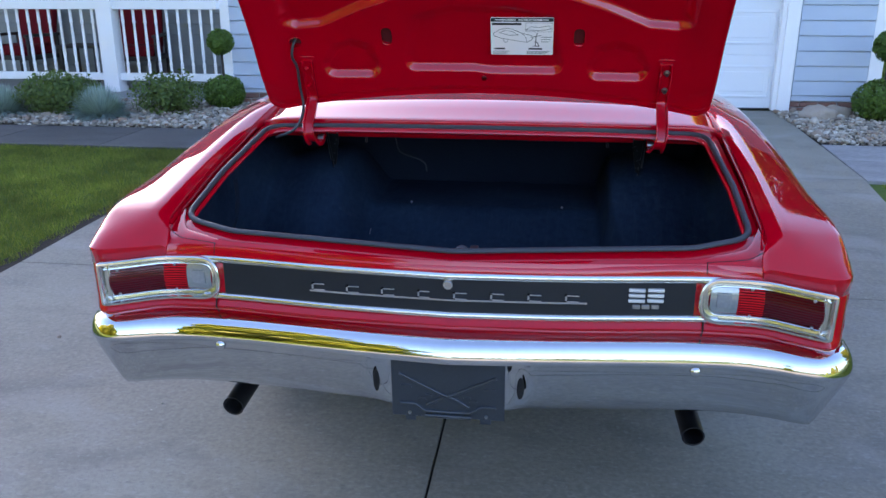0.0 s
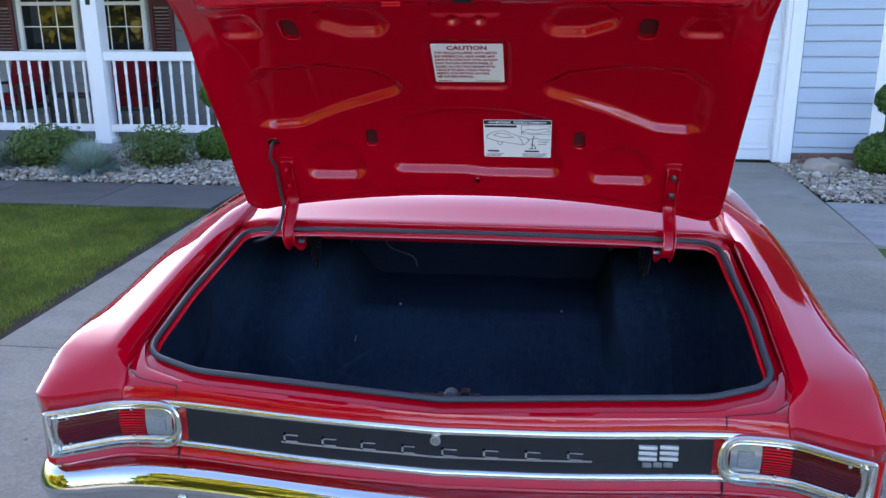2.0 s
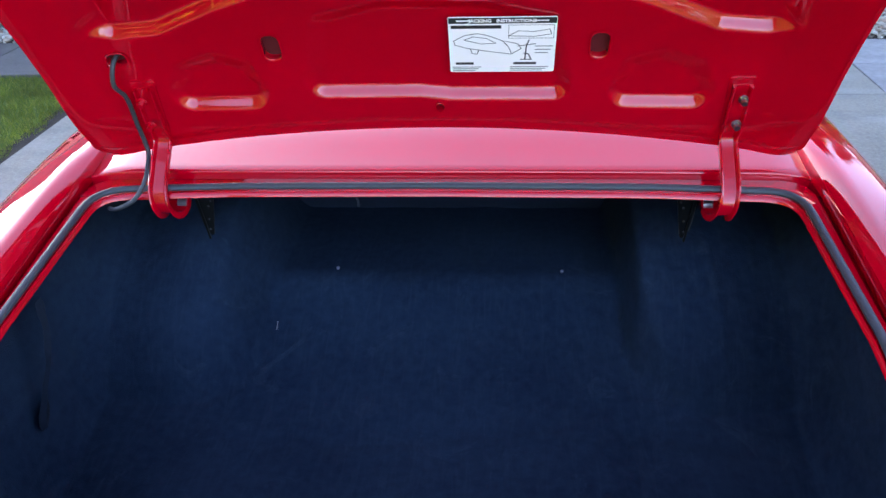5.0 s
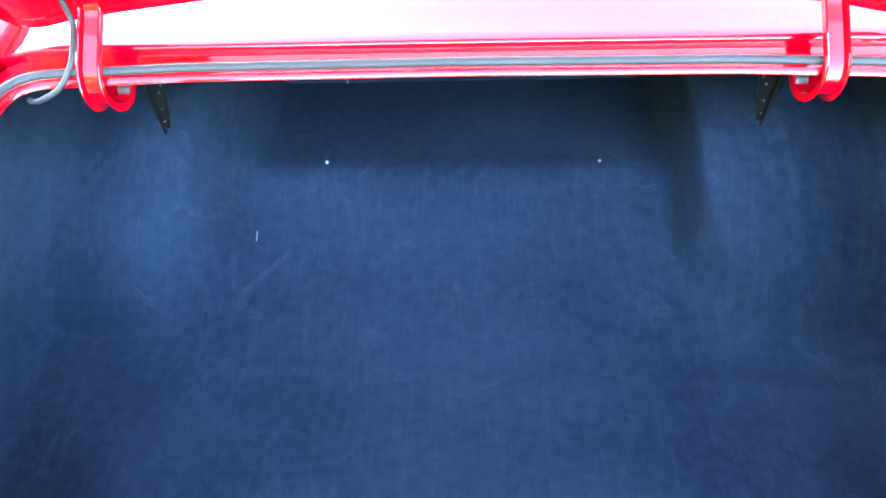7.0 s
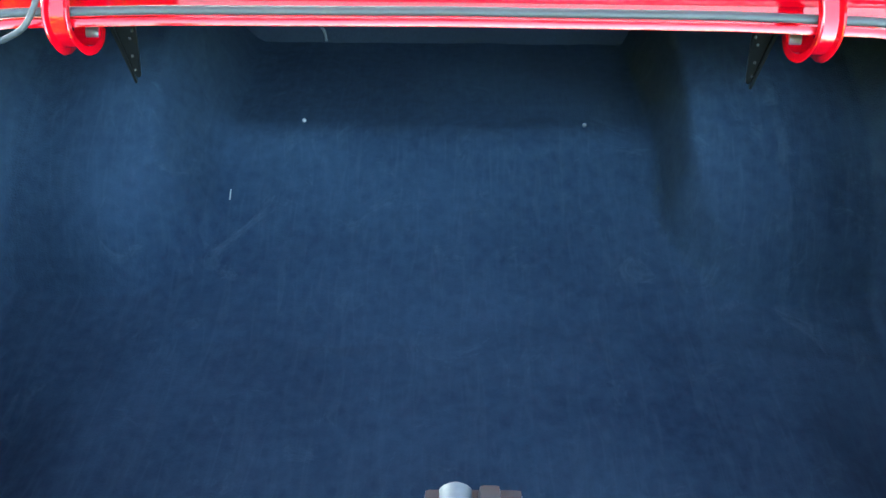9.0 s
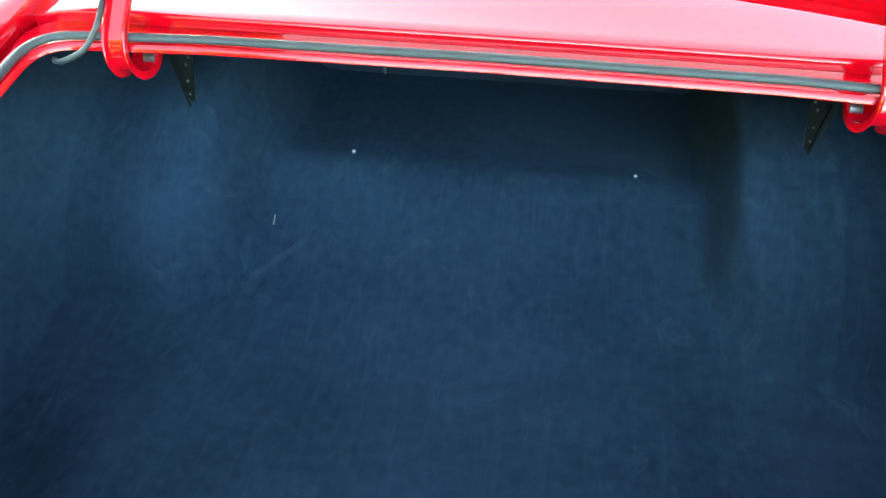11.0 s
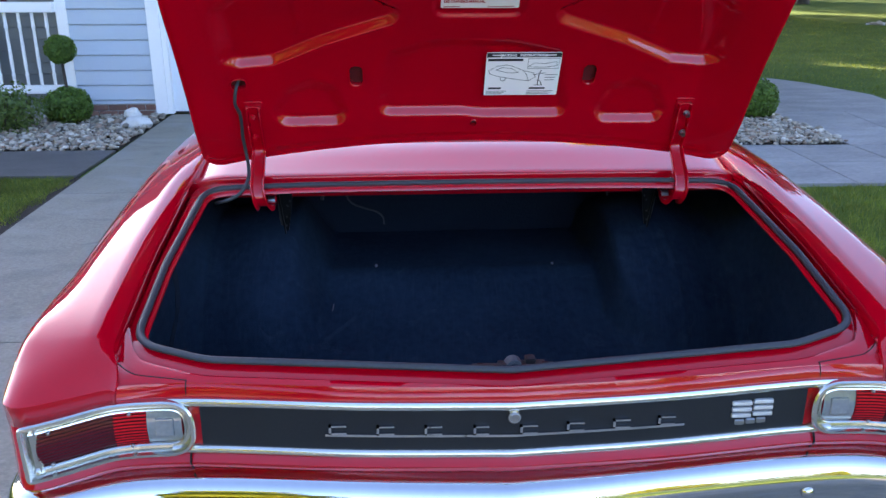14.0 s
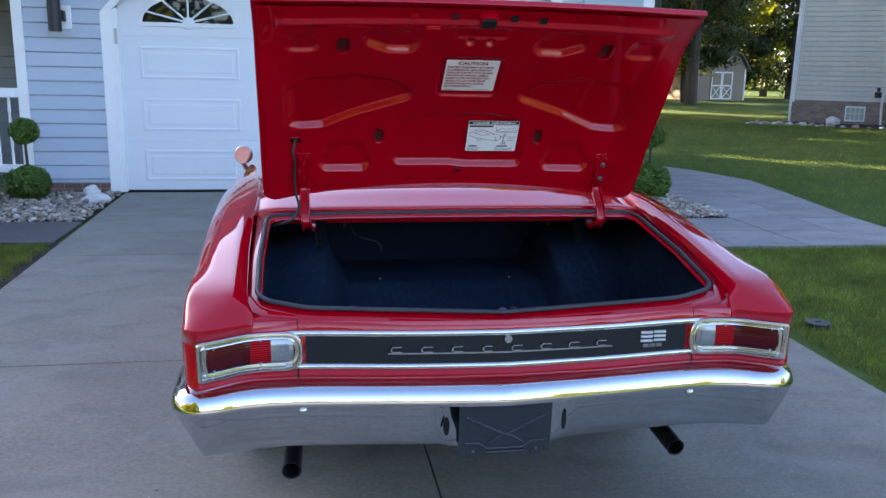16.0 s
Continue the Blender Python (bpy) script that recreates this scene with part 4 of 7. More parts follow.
# oval holes through the inner panel
for x, s, w, h in LID_HOLES:
    loop = fillet([(x - w, s - h), (x + w, s - h), (x + w, s + h), (x - w, s + h)], min(w, h) * 1.3, 5)
    ring0 = [on_lid(x, s, 0) + (lid_point(p.x, p.y) - lid_point(x, s)) for p in loop]
    nrm = (lid_point(x, s, 1) - lid_point(x, s)).normalized()
    rows = [[p + nrm * 0.0030 + (p - on_lid(x, s)) * 0.16 for p in ring0], [p + nrm * 0.004 for p in ring0], [p + nrm * 0.0014 - (p - on_lid(x, s)) * 0.08 for p in ring0]]
    v, f = loft(rows, True)
    mesh_ob("hole_rim", v, f, PAINT, lid, smooth=60)
    c = on_lid(x, s)
    nr = len(ring0)
    v, f = loft([[p + nrm * 0.0014 - (p - c) * 0.08 for p in ring0], [p - nrm * 0.004 - (p - c) * 0.06 for p in ring0], [p - nrm * 0.016 for p in ring0]], True)
    mesh_ob("drain_hole", v, f, PAINT, lid)
    # backing in darkened red, so the hole's shade is coloured in
    mesh_ob("hole_backing", [p - nrm * 0.0155 for p in ring0], [tuple(range(nr))], SHADED_RED, lid)
# latch striker box and reflector strip near the free edge
c = lid_point(0.008, 0.872, 0.010)
turn = Matrix.Translation(c) @ (lid_point(0, 0.874) - lid_point(0, 0.870)).to_track_quat("Z", "Y").to_matrix().to_4x4()
bm = bmesh.new()
bmesh.ops.create_cube(bm, size=1, matrix=turn @ Matrix.Diagonal((0.060, 0.034, 0.045, 1)))
bmesh.ops.bevel(bm, geom=bm.edges[:], offset=0.006, segments=2, affect="EDGES")
striker = part("striker", bm, PAINT, lid, smooth=40)
# black block set proud; its colour stands for the cavity's shade
bm = bmesh.new()
bmesh.ops.create_cube(bm, size=1, matrix=turn @ Matrix.Translation((0, 0.0, 0.0)) @ Matrix.Diagonal((0.047, 0.041, 0.034, 1)))
part("striker_slot", bm, SHADE_BLACK, striker)
v, f = tube([turn @ Vector((-0.014, 0.024, -0.008)), turn @ Vector((0.014, 0.024, -0.008))], 0.004, 8)
mesh_ob("striker_bar", v, f, STEEL, striker)
# slots drawn flat; the shade inside is their black and dark red
for x, s, w in ((-0.24, 0.884, 0.013), (-0.105, 0.888, 0.012), (0.095, 0.886, 0.013), (0.195, 0.880, 0.013)):
    v = [lid_point(x + a * w, s + b * 0.016, 0.013) for a, b in ((-1, -1), (1, -1), (1, 1), (-1, 1))]
    mesh_ob("edge_slot", v, [(0, 1, 2, 3)], SHADE_BLACK if x > 0 else SHADED_RED if x > -0.2 else LENS_RED_BRIGHT, lid)
v = [lid_point(-0.172 + a * 0.023, 0.838 + b * 0.006, 0.016) for a, b in ((-1, -1), (1, -1), (1, 1), (-1, 1))]
mesh_ob("lamp_tag", v + [p - Vector((0, 0, 0.004)) for p in v], [(0, 1, 2, 3), (0, 4, 5, 1), (2, 6, 7, 3)], LENS_RED_BRIGHT, lid, "bright red reflector tag")


def lid_plane(x, s, out):
    """A pose whose x runs across the lid and y up along it, at (x, s)."""
    o, ux = lid_point(x, s, out), Vector((1, 0, 0))
    uy = (lid_point(x, s + 0.03, out) - lid_point(x, s - 0.03, out)).normalized()
    uz = ux.cross(uy)
    m = Matrix((ux, uy, uz)).transposed().to_4x4()
    m.translation = o
    return m


# jacking label
def bar(name, m, x0, x1, y0, y1, material, parent, h=0.0004):
    v = [m @ Vector((x, y, h)) for x, y in ((x0, y0), (x1, y0), (x1, y1), (x0, y1))]
    return mesh_ob(name, v, [(0, 1, 2, 3)], material, parent)


def stroke(m, points, parent, r=0.0007, material=INK, h=0.0003):
    pts = [Vector(p) for p in points]
    v, f = [], []
    for a, b in zip(pts, pts[1:]):
        d = (b - a).normalized() * r
        nn = Vector((-d.y, d.x))
        k = len(v)
        v += [m @ Vector((*p, h)) for p in (a - d - nn, b + d - nn, b + d + nn, a - d + nn)]
        f.append((k, k + 1, k + 2, k + 3))
    mesh_ob("drawn_line", v, f, material, parent)


m = lid_plane(0.1315, 0.280, 0.006)
loop = fillet([(-0.101, -0.069), (0.101, -0.069), (0.101, 0.069), (-0.101, 0.069)], 0.004, 3)
jack = mesh_ob("jacking_label", [m @ Vector((p.x, p.y, 0)) for p in loop] + [m @ Vector((p.x, p.y, -0.0015)) for p in loop], [tuple(range(len(loop)))] + [(i, i + len(loop), (i + 1) % len(loop) + len(loop), (i + 1) % len(loop)) for i in range(len(loop))], PAPER, lid, "white jacking instructions label with black header")
bar("header_band", m, -0.100, 0.100, 0.054, 0.068, INK, jack)
lettering("header_text", "JACKING   INSTRUCTIONS", 0.0105, m @ pose(0, 0.0573, 0.0008), PAPER, jack, 0.0001, bold=0.0004)
for x in (-0.072, 0.072):
    stroke(m, [(x - 0.012, 0.061), (x + 0.012, 0.061)], jack, 0.0016, PAPER, 0.0008)
bar("text_bar", m, -0.096, -0.002, 0.042, 0.050, INK, jack)
bar("text_bar", m, -0.090, -0.055, -0.049, -0.043, INK, jack)
bar("text_bar", m, 0.022, 0.066, -0.049, -0.043, INK, jack)
for i in range(3):
    bar("text_bar", m, -0.096, -0.04 - 0.006 * i, -0.0565 - 0.0045 * i, -0.0545 - 0.0045 * i, INK_GREY, jack)
    bar("text_bar", m, 0.016, 0.09 - 0.006 * i, -0.0565 - 0.0045 * i, -0.0545 - 0.0045 * i, INK_GREY, jack)
    bar("text_bar", m, 0.062, 0.096 - 0.004 * i, -0.003 - 0.0085 * i, -0.001 - 0.0085 * i, INK_GREY, jack)
stroke(m, [(-0.092, 0.012), (-0.070, 0.026), (-0.045, 0.030), (-0.030, 0.026), (0.0, 0.012), (0.03, 0.004), (0.036, -0.008), (0.018, -0.022), (-0.02, -0.016), (-0.07, -0.006), (-0.09, 0.002), (-0.092, 0.012)], jack)
stroke(m, [(-0.072, 0.014), (-0.055, 0.022), (-0.03, 0.018), (-0.012, 0.006), (-0.04, 0.004), (-0.072, 0.014)], jack)
stroke(m, [(0.0, 0.012), (0.012, -0.003), (0.018, -0.022)], jack)
stroke(m, [(-0.060, -0.008), (-0.058, -0.02), (-0.048, -0.022), (-0.044, -0.010)], jack)
stroke(m, [(0.012, 0.024), (0.03, 0.036), (0.06, 0.034), (0.088, 0.040), (0.092, 0.028), (0.06, 0.022), (0.012, 0.024)], jack)
stroke(m, [(0.012, 0.018), (0.096, 0.018), (0.096, 0.050), (0.012, 0.050), (0.012, 0.018)], jack, 0.0005)
stroke(m, [(0.044, -0.034), (0.046, 0.0), (0.05, 0.012)], jack, 0.0013)
stroke(m, [(0.036, -0.036), (0.056, -0.036), (0.05, -0.022), (0.042, -0.020)], jack, 0.0011)
stroke(m, [(0.03, -0.002), (0.062, 0.004)], jack, 0.0009)
# caution label
m = lid_plane(0.0, 0.572, 0.0015)
loop = fillet([(-0.097, -0.077), (0.097, -0.077), (0.097, 0.081), (-0.097, 0.081)], 0.004, 3)
caution = mesh_ob("caution_label", [m @ Vector((p.x, p.y, 0)) for p in loop] + [m @ Vector((p.x, p.y, -0.0015)) for p in loop], [tuple(range(len(loop)))] + [(i, i + len(loop), (i + 1) % len(loop) + len(loop), (i + 1) % len(loop)) for i in range(len(loop))], PAPER, lid, "white caution label with red printing")
lettering("caution_title", "CAUTION", 0.0215, m @ pose(0, 0.0595, 0.0006) @ Matrix.Diagonal((1.12, 1, 1, 1)), INK_RED, caution, 0.0001, bold=0.0008)
for i, text in enumerate(("THIS VEHICLE EQUIPPED WITH LIMITED", "SLIP DIFFERENTIAL. REAR WHEEL MAY", "DRIVE IF IN CONTACT WITH GROUND", "EVEN THOUGH OPPOSITE WHEEL IS", "RAISED. DO NOT RUN ENGINE WITH", "VEHICLE ON JACK UNLESS TRANS-", "MISSION IS IN NEUTRAL OR PARK.", "SEE OWNER'S MANUAL.")):
    lettering("caution_text", text, 0.0122, m @ pose(-0.090, 0.0425 - 0.0142 * i, 0.0006) @ Matrix.Diagonal((0.79, 1, 1, 1)), INK_RED, caution, 0.0001, "LEFT", bold=0.00045)
bar("text_bar", m, -0.09, -0.05, -0.073, -0.0705, INK_RED, caution)
bar("text_bar", m, 0.02, 0.085, -0.073, -0.0705, INK_RED, caution)


# hinges
def hinge(side):
    pts = [lid_point(side * 0.6, 0.185, 0.004), lid_point(side * 0.6, 0.10, 0.006)] + [Vector((0, y, z)) for y, z in ((0.938, 1.072), (0.905, 1.030), (0.872, 0.994), (0.858, 0.972), (0.853, 0.953), (0.859, 0.936), (0.877, 0.927), (0.899, 0.931), (0.911, 0.944))]
    pts = smooth_path([(side * (0.6 - 0.022 * smooth01((k - 4) / 6)), p.y, p.z) for k, p in enumerate(pts)], 7)
    rows = []
    for i, p in enumerate(pts):
        d = (pts[min(i + 1, len(pts) - 1)] - pts[max(i - 1, 0)]).normalized()
        nrm = d.cross(Vector((1, 0, 0)))
        if nrm.y > 0 and i < 20:
            nrm = -nrm
        w, h = 0.0195 + 0.003 * smooth01((i - 42) / 20), 0.011 + 0.004 * smooth01((i - 46) / 12)
        shape = [(-w, 0), (-w, h), (-w + 0.002, h + 0.0015), (-w + 0.0045, h), (-w + 0.008, 0.003), (w - 0.008, 0.003), (w - 0.0045, h), (w - 0.002, h + 0.0015), (w, h), (w, 0)]
        rows.append([p + Vector((a, 0, 0)) + nrm * b for a, b in shape])
    v, f = loft(rows, True)
    f += [tuple(range(10)), tuple((len(rows) - 1) * 10 + k for k in range(10))]
    arm = mesh_ob("trunk_hinge", v, f, PAINT, car, "red gooseneck trunk hinge arm", smooth=35)
    v, f = [], []
    flange = [(-0.021, 0.068), (0.021, 0.068), (0.027, 0.20), (-0.027, 0.20)]
    loop = fillet(flange, 0.008, 3)
    front = [lid_point(side * 0.6 + p.x, p.y, 0.0035) for p in loop]
    back = [lid_point(side * 0.6 + p.x, p.y, -0.001) for p in loop]
    nn = len(loop)
    mesh_ob("hinge_flange", front + back, [tuple(range(nn))] + [(i, i + nn, (i + 1) % nn + nn, (i + 1) % nn) for i in range(nn)], PAINT, arm)
    for y, z in ((0.879, 1.180), (0.902, 1.122)):
        bm = bmesh.new()
        bmesh.ops.create_cone(bm, cap_ends=True, segments=6, radius1=0.0072, radius2=0.0064, depth=0.011, matrix=pose(side * 0.6, y - 0.016, z - 0.007, 112))
        part("hinge_bolt", bm, STEEL if side > 0 else PAINT, arm)
        bm = bmesh.new()
        bmesh.ops.create_cone(bm, cap_ends=True, segments=18, radius1=0.010, radius2=0.0092, depth=0.004, matrix=pose(side * 0.6, y - 0.009, z - 0.004, 112))
        part("washer", bm, STEEL if side > 0 else PAINT, arm, smooth=30)
    # pivot bracket under the deck
    def hung_plate(name, outline, lean, material, y0=0.945, thick=0.0035):
        bm = bmesh.new()
        front = [bm.verts.new((side * x, y0 + lean * (0.955 - z), z)) for x, z in outline]
        back = [bm.verts.new((side * x, y0 + thick + lean * (0.955 - z), z)) for x, z in outline]
        bm.faces.new(front)
        bm.faces.new(back[::-1])
        for i in range(len(front)):
            bm.faces.new((front[i], back[i], back[(i + 1) % len(front)], front[(i + 1) % len(front)]))
        return part(name, bm, material, arm)
    hung_plate("hinge_bracket", [(0.560, 0.962), (0.515, 0.962), (0.517, 0.925), (0.526, 0.870), (0.534, 0.828), (0.539, 0.824), (0.544, 0.830), (0.549, 0.880), (0.556, 0.930)], 0.16, BRACKET_BLACK)
    hung_plate("bracket_flange", [(0.562, 0.962), (0.555, 0.962), (0.547, 0.885), (0.541, 0.818), (0.545, 0.816), (0.553, 0.885)], 0.16, BRACKET_BLACK, 0.938)
    for x, z in ((0.532, 0.905), (0.537, 0.870), (0.540, 0.842), (0.524, 0.920), (0.520, 0.945)):
        bm = bmesh.new()
        bmesh.ops.create_uvsphere(bm, u_segments=8, v_segments=5, radius=0.0026, matrix=Matrix.Translation((side * x, 0.943 + 0.16 * (0.955 - z), z)))
        part("bracket_screw", bm, STEEL_DARK, arm, smooth=60)
    v, f = tube([(side * 0.560, 0.912, 0.932), (side * 0.580, 0.912, 0.932)], 0.014, 12)
    mesh_ob("hinge_pin", v, f, STEEL, arm, smooth=40)
    v, f = tube([(side * 0.556, 0.950, 0.93), (side * 0.556, 0.972, 0.865), (side * 0.552, 0.975, 0.84)], 0.0045, 8)
    mesh_ob("spring_end", v, f, STEEL_DARK, arm, smooth=40)
    return arm


hinge(-1)
hinge(1)
for side in (-1, 1):
    v, f = tube([(side * 0.55, 0.955, 0.955), (side * 0.30, 1.02, 0.965), (-side * 0.30, 1.03, 0.965), (-side * 0.43, 1.04, 0.945), (-side * 0.44, 1.05, 0.895)], 0.0055, 8)
    mesh_ob("torsion_bar", v, f, STEEL_DARK, car, smooth=40)
# lid wiring
path = smooth_path([on_lid(-0.629, 0.262, -0.012), on_lid(-0.634, 0.255, 0.014), lid_point(-0.640, 0.215, 0.030), lid_point(-0.634, 0.17, 0.016), lid_point(-0.637, 0.10, 0.012), (-0.632, 0.922, 1.052), (-0.624, 0.885, 1.027), (-0.624, 0.858, 1.006), (-0.643, 0.838, 0.975), (-0.677, 0.830, 0.957), (-0.699, 0.840, 0.950), (-0.718, 0.865, 0.94)], 6)
v, f = tube(path, 0.0048, 8)
mesh_ob("lid_wiring", v, f, RUBBER, car, "black sleeved wiring loom", smooth=60)

# ---- trunk interior ----
floor_z = curve_of([(0.05, 0.462), (0.45, 0.461), (0.60, 0.463), (0.72, 0.480), (0.85, 0.520), (0.962, 0.568), (1.04, 0.617), (1.075, 0.638), (1.10, 0.646), (1.115, 0.648), (1.14, 0.648), (1.30, 0.651), (1.58, 0.655)])


def smoothstep(a, b, x):
    t = max(0.0, min(1.0, (x - a) / (b - a)))
    return t * t * (3 - 2 * t)


def carpet_height(x, y):
    floor = floor_z(y)
    ax = abs(x)
    # wheel houses: arcs over the axle, steep on their inner side, rounded at the rear
    arc = 0.33 + math.sqrt(max(0.0, 0.480 ** 2 - (y - 1.22) ** 2)) if abs(y - 1.22) < 0.48 else 0.33
    edge = 0.424 + 0.11 * max(0, 1 - (y - 0.77) / 0.16) ** 2
    across = smoothstep(edge - 0.004, edge + (0.105 if x < 0 else 0.034), ax)
    bulge = 0.03 * math.sin(min(1, max(0, (ax - 0.43) / 0.3)) * math.pi)
    z = floor + max(0.0, arc + bulge - floor) * across
    # trough along the rear sides and slight drape in the cloth
    z -= 0.03 * smoothstep(0.56, 0.72, ax) * (1 - smoothstep(0.45, 0.66, y))
    z += 0.005 * noise.noise((x * 5, y * 5, 3.1)) + 0.0022 * noise.noise((x * 17, y * 17, 1.7))
    # turned up against the sides
    z += 0.34 * max(0.0, (ax - 0.775) / 0.085) ** 2
    z = min(z, deck_z(y) - 0.07)
    # soft creases over and behind the wheel houses
    z += 0.006 * math.exp(-((x - 0.605 - 0.10 * (1.0 - y)) / 0.010) ** 2) * smoothstep(0.72, 0.80, y) * (1 - smoothstep(0.98, 1.06, y))
    z += 0.004 * math.exp(-((y - 0.735 - 0.05 * math.sin(4 * x)) / 0.014) ** 2) * smoothstep(0.30, 0.46, ax)
    z -= 0.004 * math.exp(-((y - 0.69 - 0.03 * math.sin(6 * x)) / 0.022) ** 2)
    # seam fold down the floor
    z += 0.004 * math.exp(-((x - 0.145 + 0.04 * max(0, y - 0.62)) / 0.006) ** 2) * (1 - smoothstep(0.7, 0.8, y))
    return z


NXC, NYC = 260, 170
rows = [[(-0.86 + 1.72 * i / NXC, 0.10 + 1.47 * j / NYC, carpet_height(-0.86 + 1.72 * i / NXC, 0.10 + 1.47 * j / NYC)) for i in range(NXC + 1)] for j in range(NYC + 1)]
verts, faces = loft(rows)
mesh_ob("trunk_carpet", verts, faces, CARPET, car, "worn navy trunk carpet draped over wheel houses", smooth=70)
rows = []
for x, y in ((-0.875, 1.575), (-0.875, 0.16), (-0.84, 0.105), (0.84, 0.105), (0.875, 0.16), (0.875, 1.575)):
    rows.append([(x, y, z) for z in (0.40, 0.6, 0.75, 0.80 if y < 0.3 else 0.94)])
verts, faces = loft(rows)
liner = mesh_ob("trunk_side_liner", verts, faces, CARPET, car, "dark trunk side lining")
sol = liner.modifiers.new("thick", "SOLIDIFY")
sol.thickness = 0.003
# frayed dark flap hanging in the side of the trunk
rows = []
for k in range(15):
    t = k / 14
    y, z = 0.652 - 0.085 * t, 0.835 - 0.26 * t
    w = 0.008 + 0.006 * math.sin(t * 9) * t + 0.004 * math.sin(t * 23)
    rows.append([(-0.800 + 0.012 * math.sin(t * 5), y - w, z), (-0.792 + 0.012 * math.sin(t * 5), y, z + 0.004), (-0.800 + 0.010 * math.sin(t * 5), y + w * 1.3, z)])
flap = mesh_ob("frayed_flap", *loft(rows), LINER, car, "frayed dark cloth flap in the trunk side")
flap.modifiers.new("thick", "SOLIDIFY").thickness = 0.003
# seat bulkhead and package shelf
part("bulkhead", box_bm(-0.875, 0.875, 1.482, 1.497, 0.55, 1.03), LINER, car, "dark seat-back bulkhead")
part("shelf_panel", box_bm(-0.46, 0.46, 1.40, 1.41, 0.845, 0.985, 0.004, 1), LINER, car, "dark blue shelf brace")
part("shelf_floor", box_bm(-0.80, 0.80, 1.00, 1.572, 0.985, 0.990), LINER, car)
path = smooth_path([(-0.40, 1.41, 0.86), (-0.375, 1.36, 0.805), (-0.33, 1.335, 0.788), (-0.285, 1.33, 0.775), (-0.262, 1.33, 0.755), (-0.257, 1.33, 0.728)], 6)
v, f = tube(path, 0.0028, 8)
mesh_ob("shelf_wire", v, f, RUBBER, car, "loose bent wire under the shelf", smooth=60)
for x in (-0.283, 0.289):
    bm = bmesh.new()
    bmesh.ops.create_uvsphere(bm, u_segments=10, v_segments=6, radius=0.0045, matrix=pose(x, 1.113, carpet_height(x, 1.113) + 0.004))
    part("carpet_screw", bm, STEEL, car, smooth=60)
# thin light tag on the carpet edge
v, f = tube([(-0.416, 0.955, carpet_height(-0.416, 0.955) + 0.004), (-0.412, 0.962, carpet_height(-0.412, 0.962) + 0.020)], 0.0013, 6)
mesh_ob("carpet_tag", v, f, INK_GREY, car)
# latch at the rear lip
bm = box_bm(-0.070, 0.100, 0.108, 0.132, 0.770, 0.793, 0.004, 2)
latch = part("trunk_latch", bm, LAMP_BLACK, car, "greasy steel trunk latch with red tags")
bm = bmesh.new()
bmesh.ops.create_cone(bm, cap_ends=True, segments=20, radius1=0.019, radius2=0.017, depth=0.040, matrix=pose(0.017, 0.132, 0.784, 82))
bmesh.ops.bevel(bm, geom=[e for e in bm.edges if len(e.link_faces) == 2 and e.calc_face_angle(0) > 1], offset=0.004, segments=2, affect="EDGES")
part("latch_drum", bm, surface("cast_grey", (0.06, 0.072, 0.085), (0.11, 0.125, 0.14), rough=0.5, metal=0.2, scale=30), latch, smooth=40)
part("latch_jaw", box_bm(0.040, 0.062, 0.122, 0.146, 0.775, 0.804, 0.006, 2), LAMP_BLACK, latch, smooth=40)
part("latch_base", box_bm(-0.015, 0.085, 0.120, 0.150, 0.765, 0.790, 0.006, 2), LAMP_BLACK, latch, smooth=40)
for x in (-0.052, 0.082):
    part("latch_tag", box_bm(x - 0.008, x + 0.008, 0.126, 0.132, 0.782, 0.794, 0.002, 1), LENS_RED_DEEP, latch)

# ---- rest of the car: floor, cabin, hood, wheels ----
part("floor_pan", box_bm(-0.80, 0.80, 1.0, 4.9, 0.30, 0.32), SHADE_BLACK, car)
part("rear_valance", box_bm(-0.86, 0.86, 0.10, 0.115, 0.43, 0.62), SHADE_BLACK, car)
rows = []
for y, z, w in ((3.42, 0.99, 0.79), (3.46, 0.995, 0.79), (3.8, 0.985, 0.79), (4.4, 0.965, 0.79), (4.8, 0.94, 0.79), (4.95, 0.91, 0.79), (4.985, 0.84, 0.79), (4.99, 0.45, 0.79)):
    rows.append([(w * k / 12, y - 0.02 * (k / 12) ** 2, z + 0.02 * (1 - (k / 12) ** 2)) for k in range(-12, 13)])
verts, faces = loft(rows)
mesh_ob("hood", verts, faces, PAINT, car, smooth=35)
part("nose", box_bm(-0.93, 0.93, 4.93, 4.985, 0.40, 0.86, 0.02, 2), CHROME, car, smooth=40)
boot_rows = []
for y, z in ((1.49, 1.035), (1.52, 1.052), (1.62, 1.066), (1.75, 1.070), (1.88, 1.062), (1.94, 1.04), (1.96, 0.98)):
    boot_rows.append([(0.74 * k / 14, y, z - 0.03 * abs(k / 14) ** 3 + 0.004 * math.cos(k * 1.3)) for k in range(-14, 15)])
mesh_ob("folded_top_boot", *loft(boot_rows), SEAT, car, smooth=50)
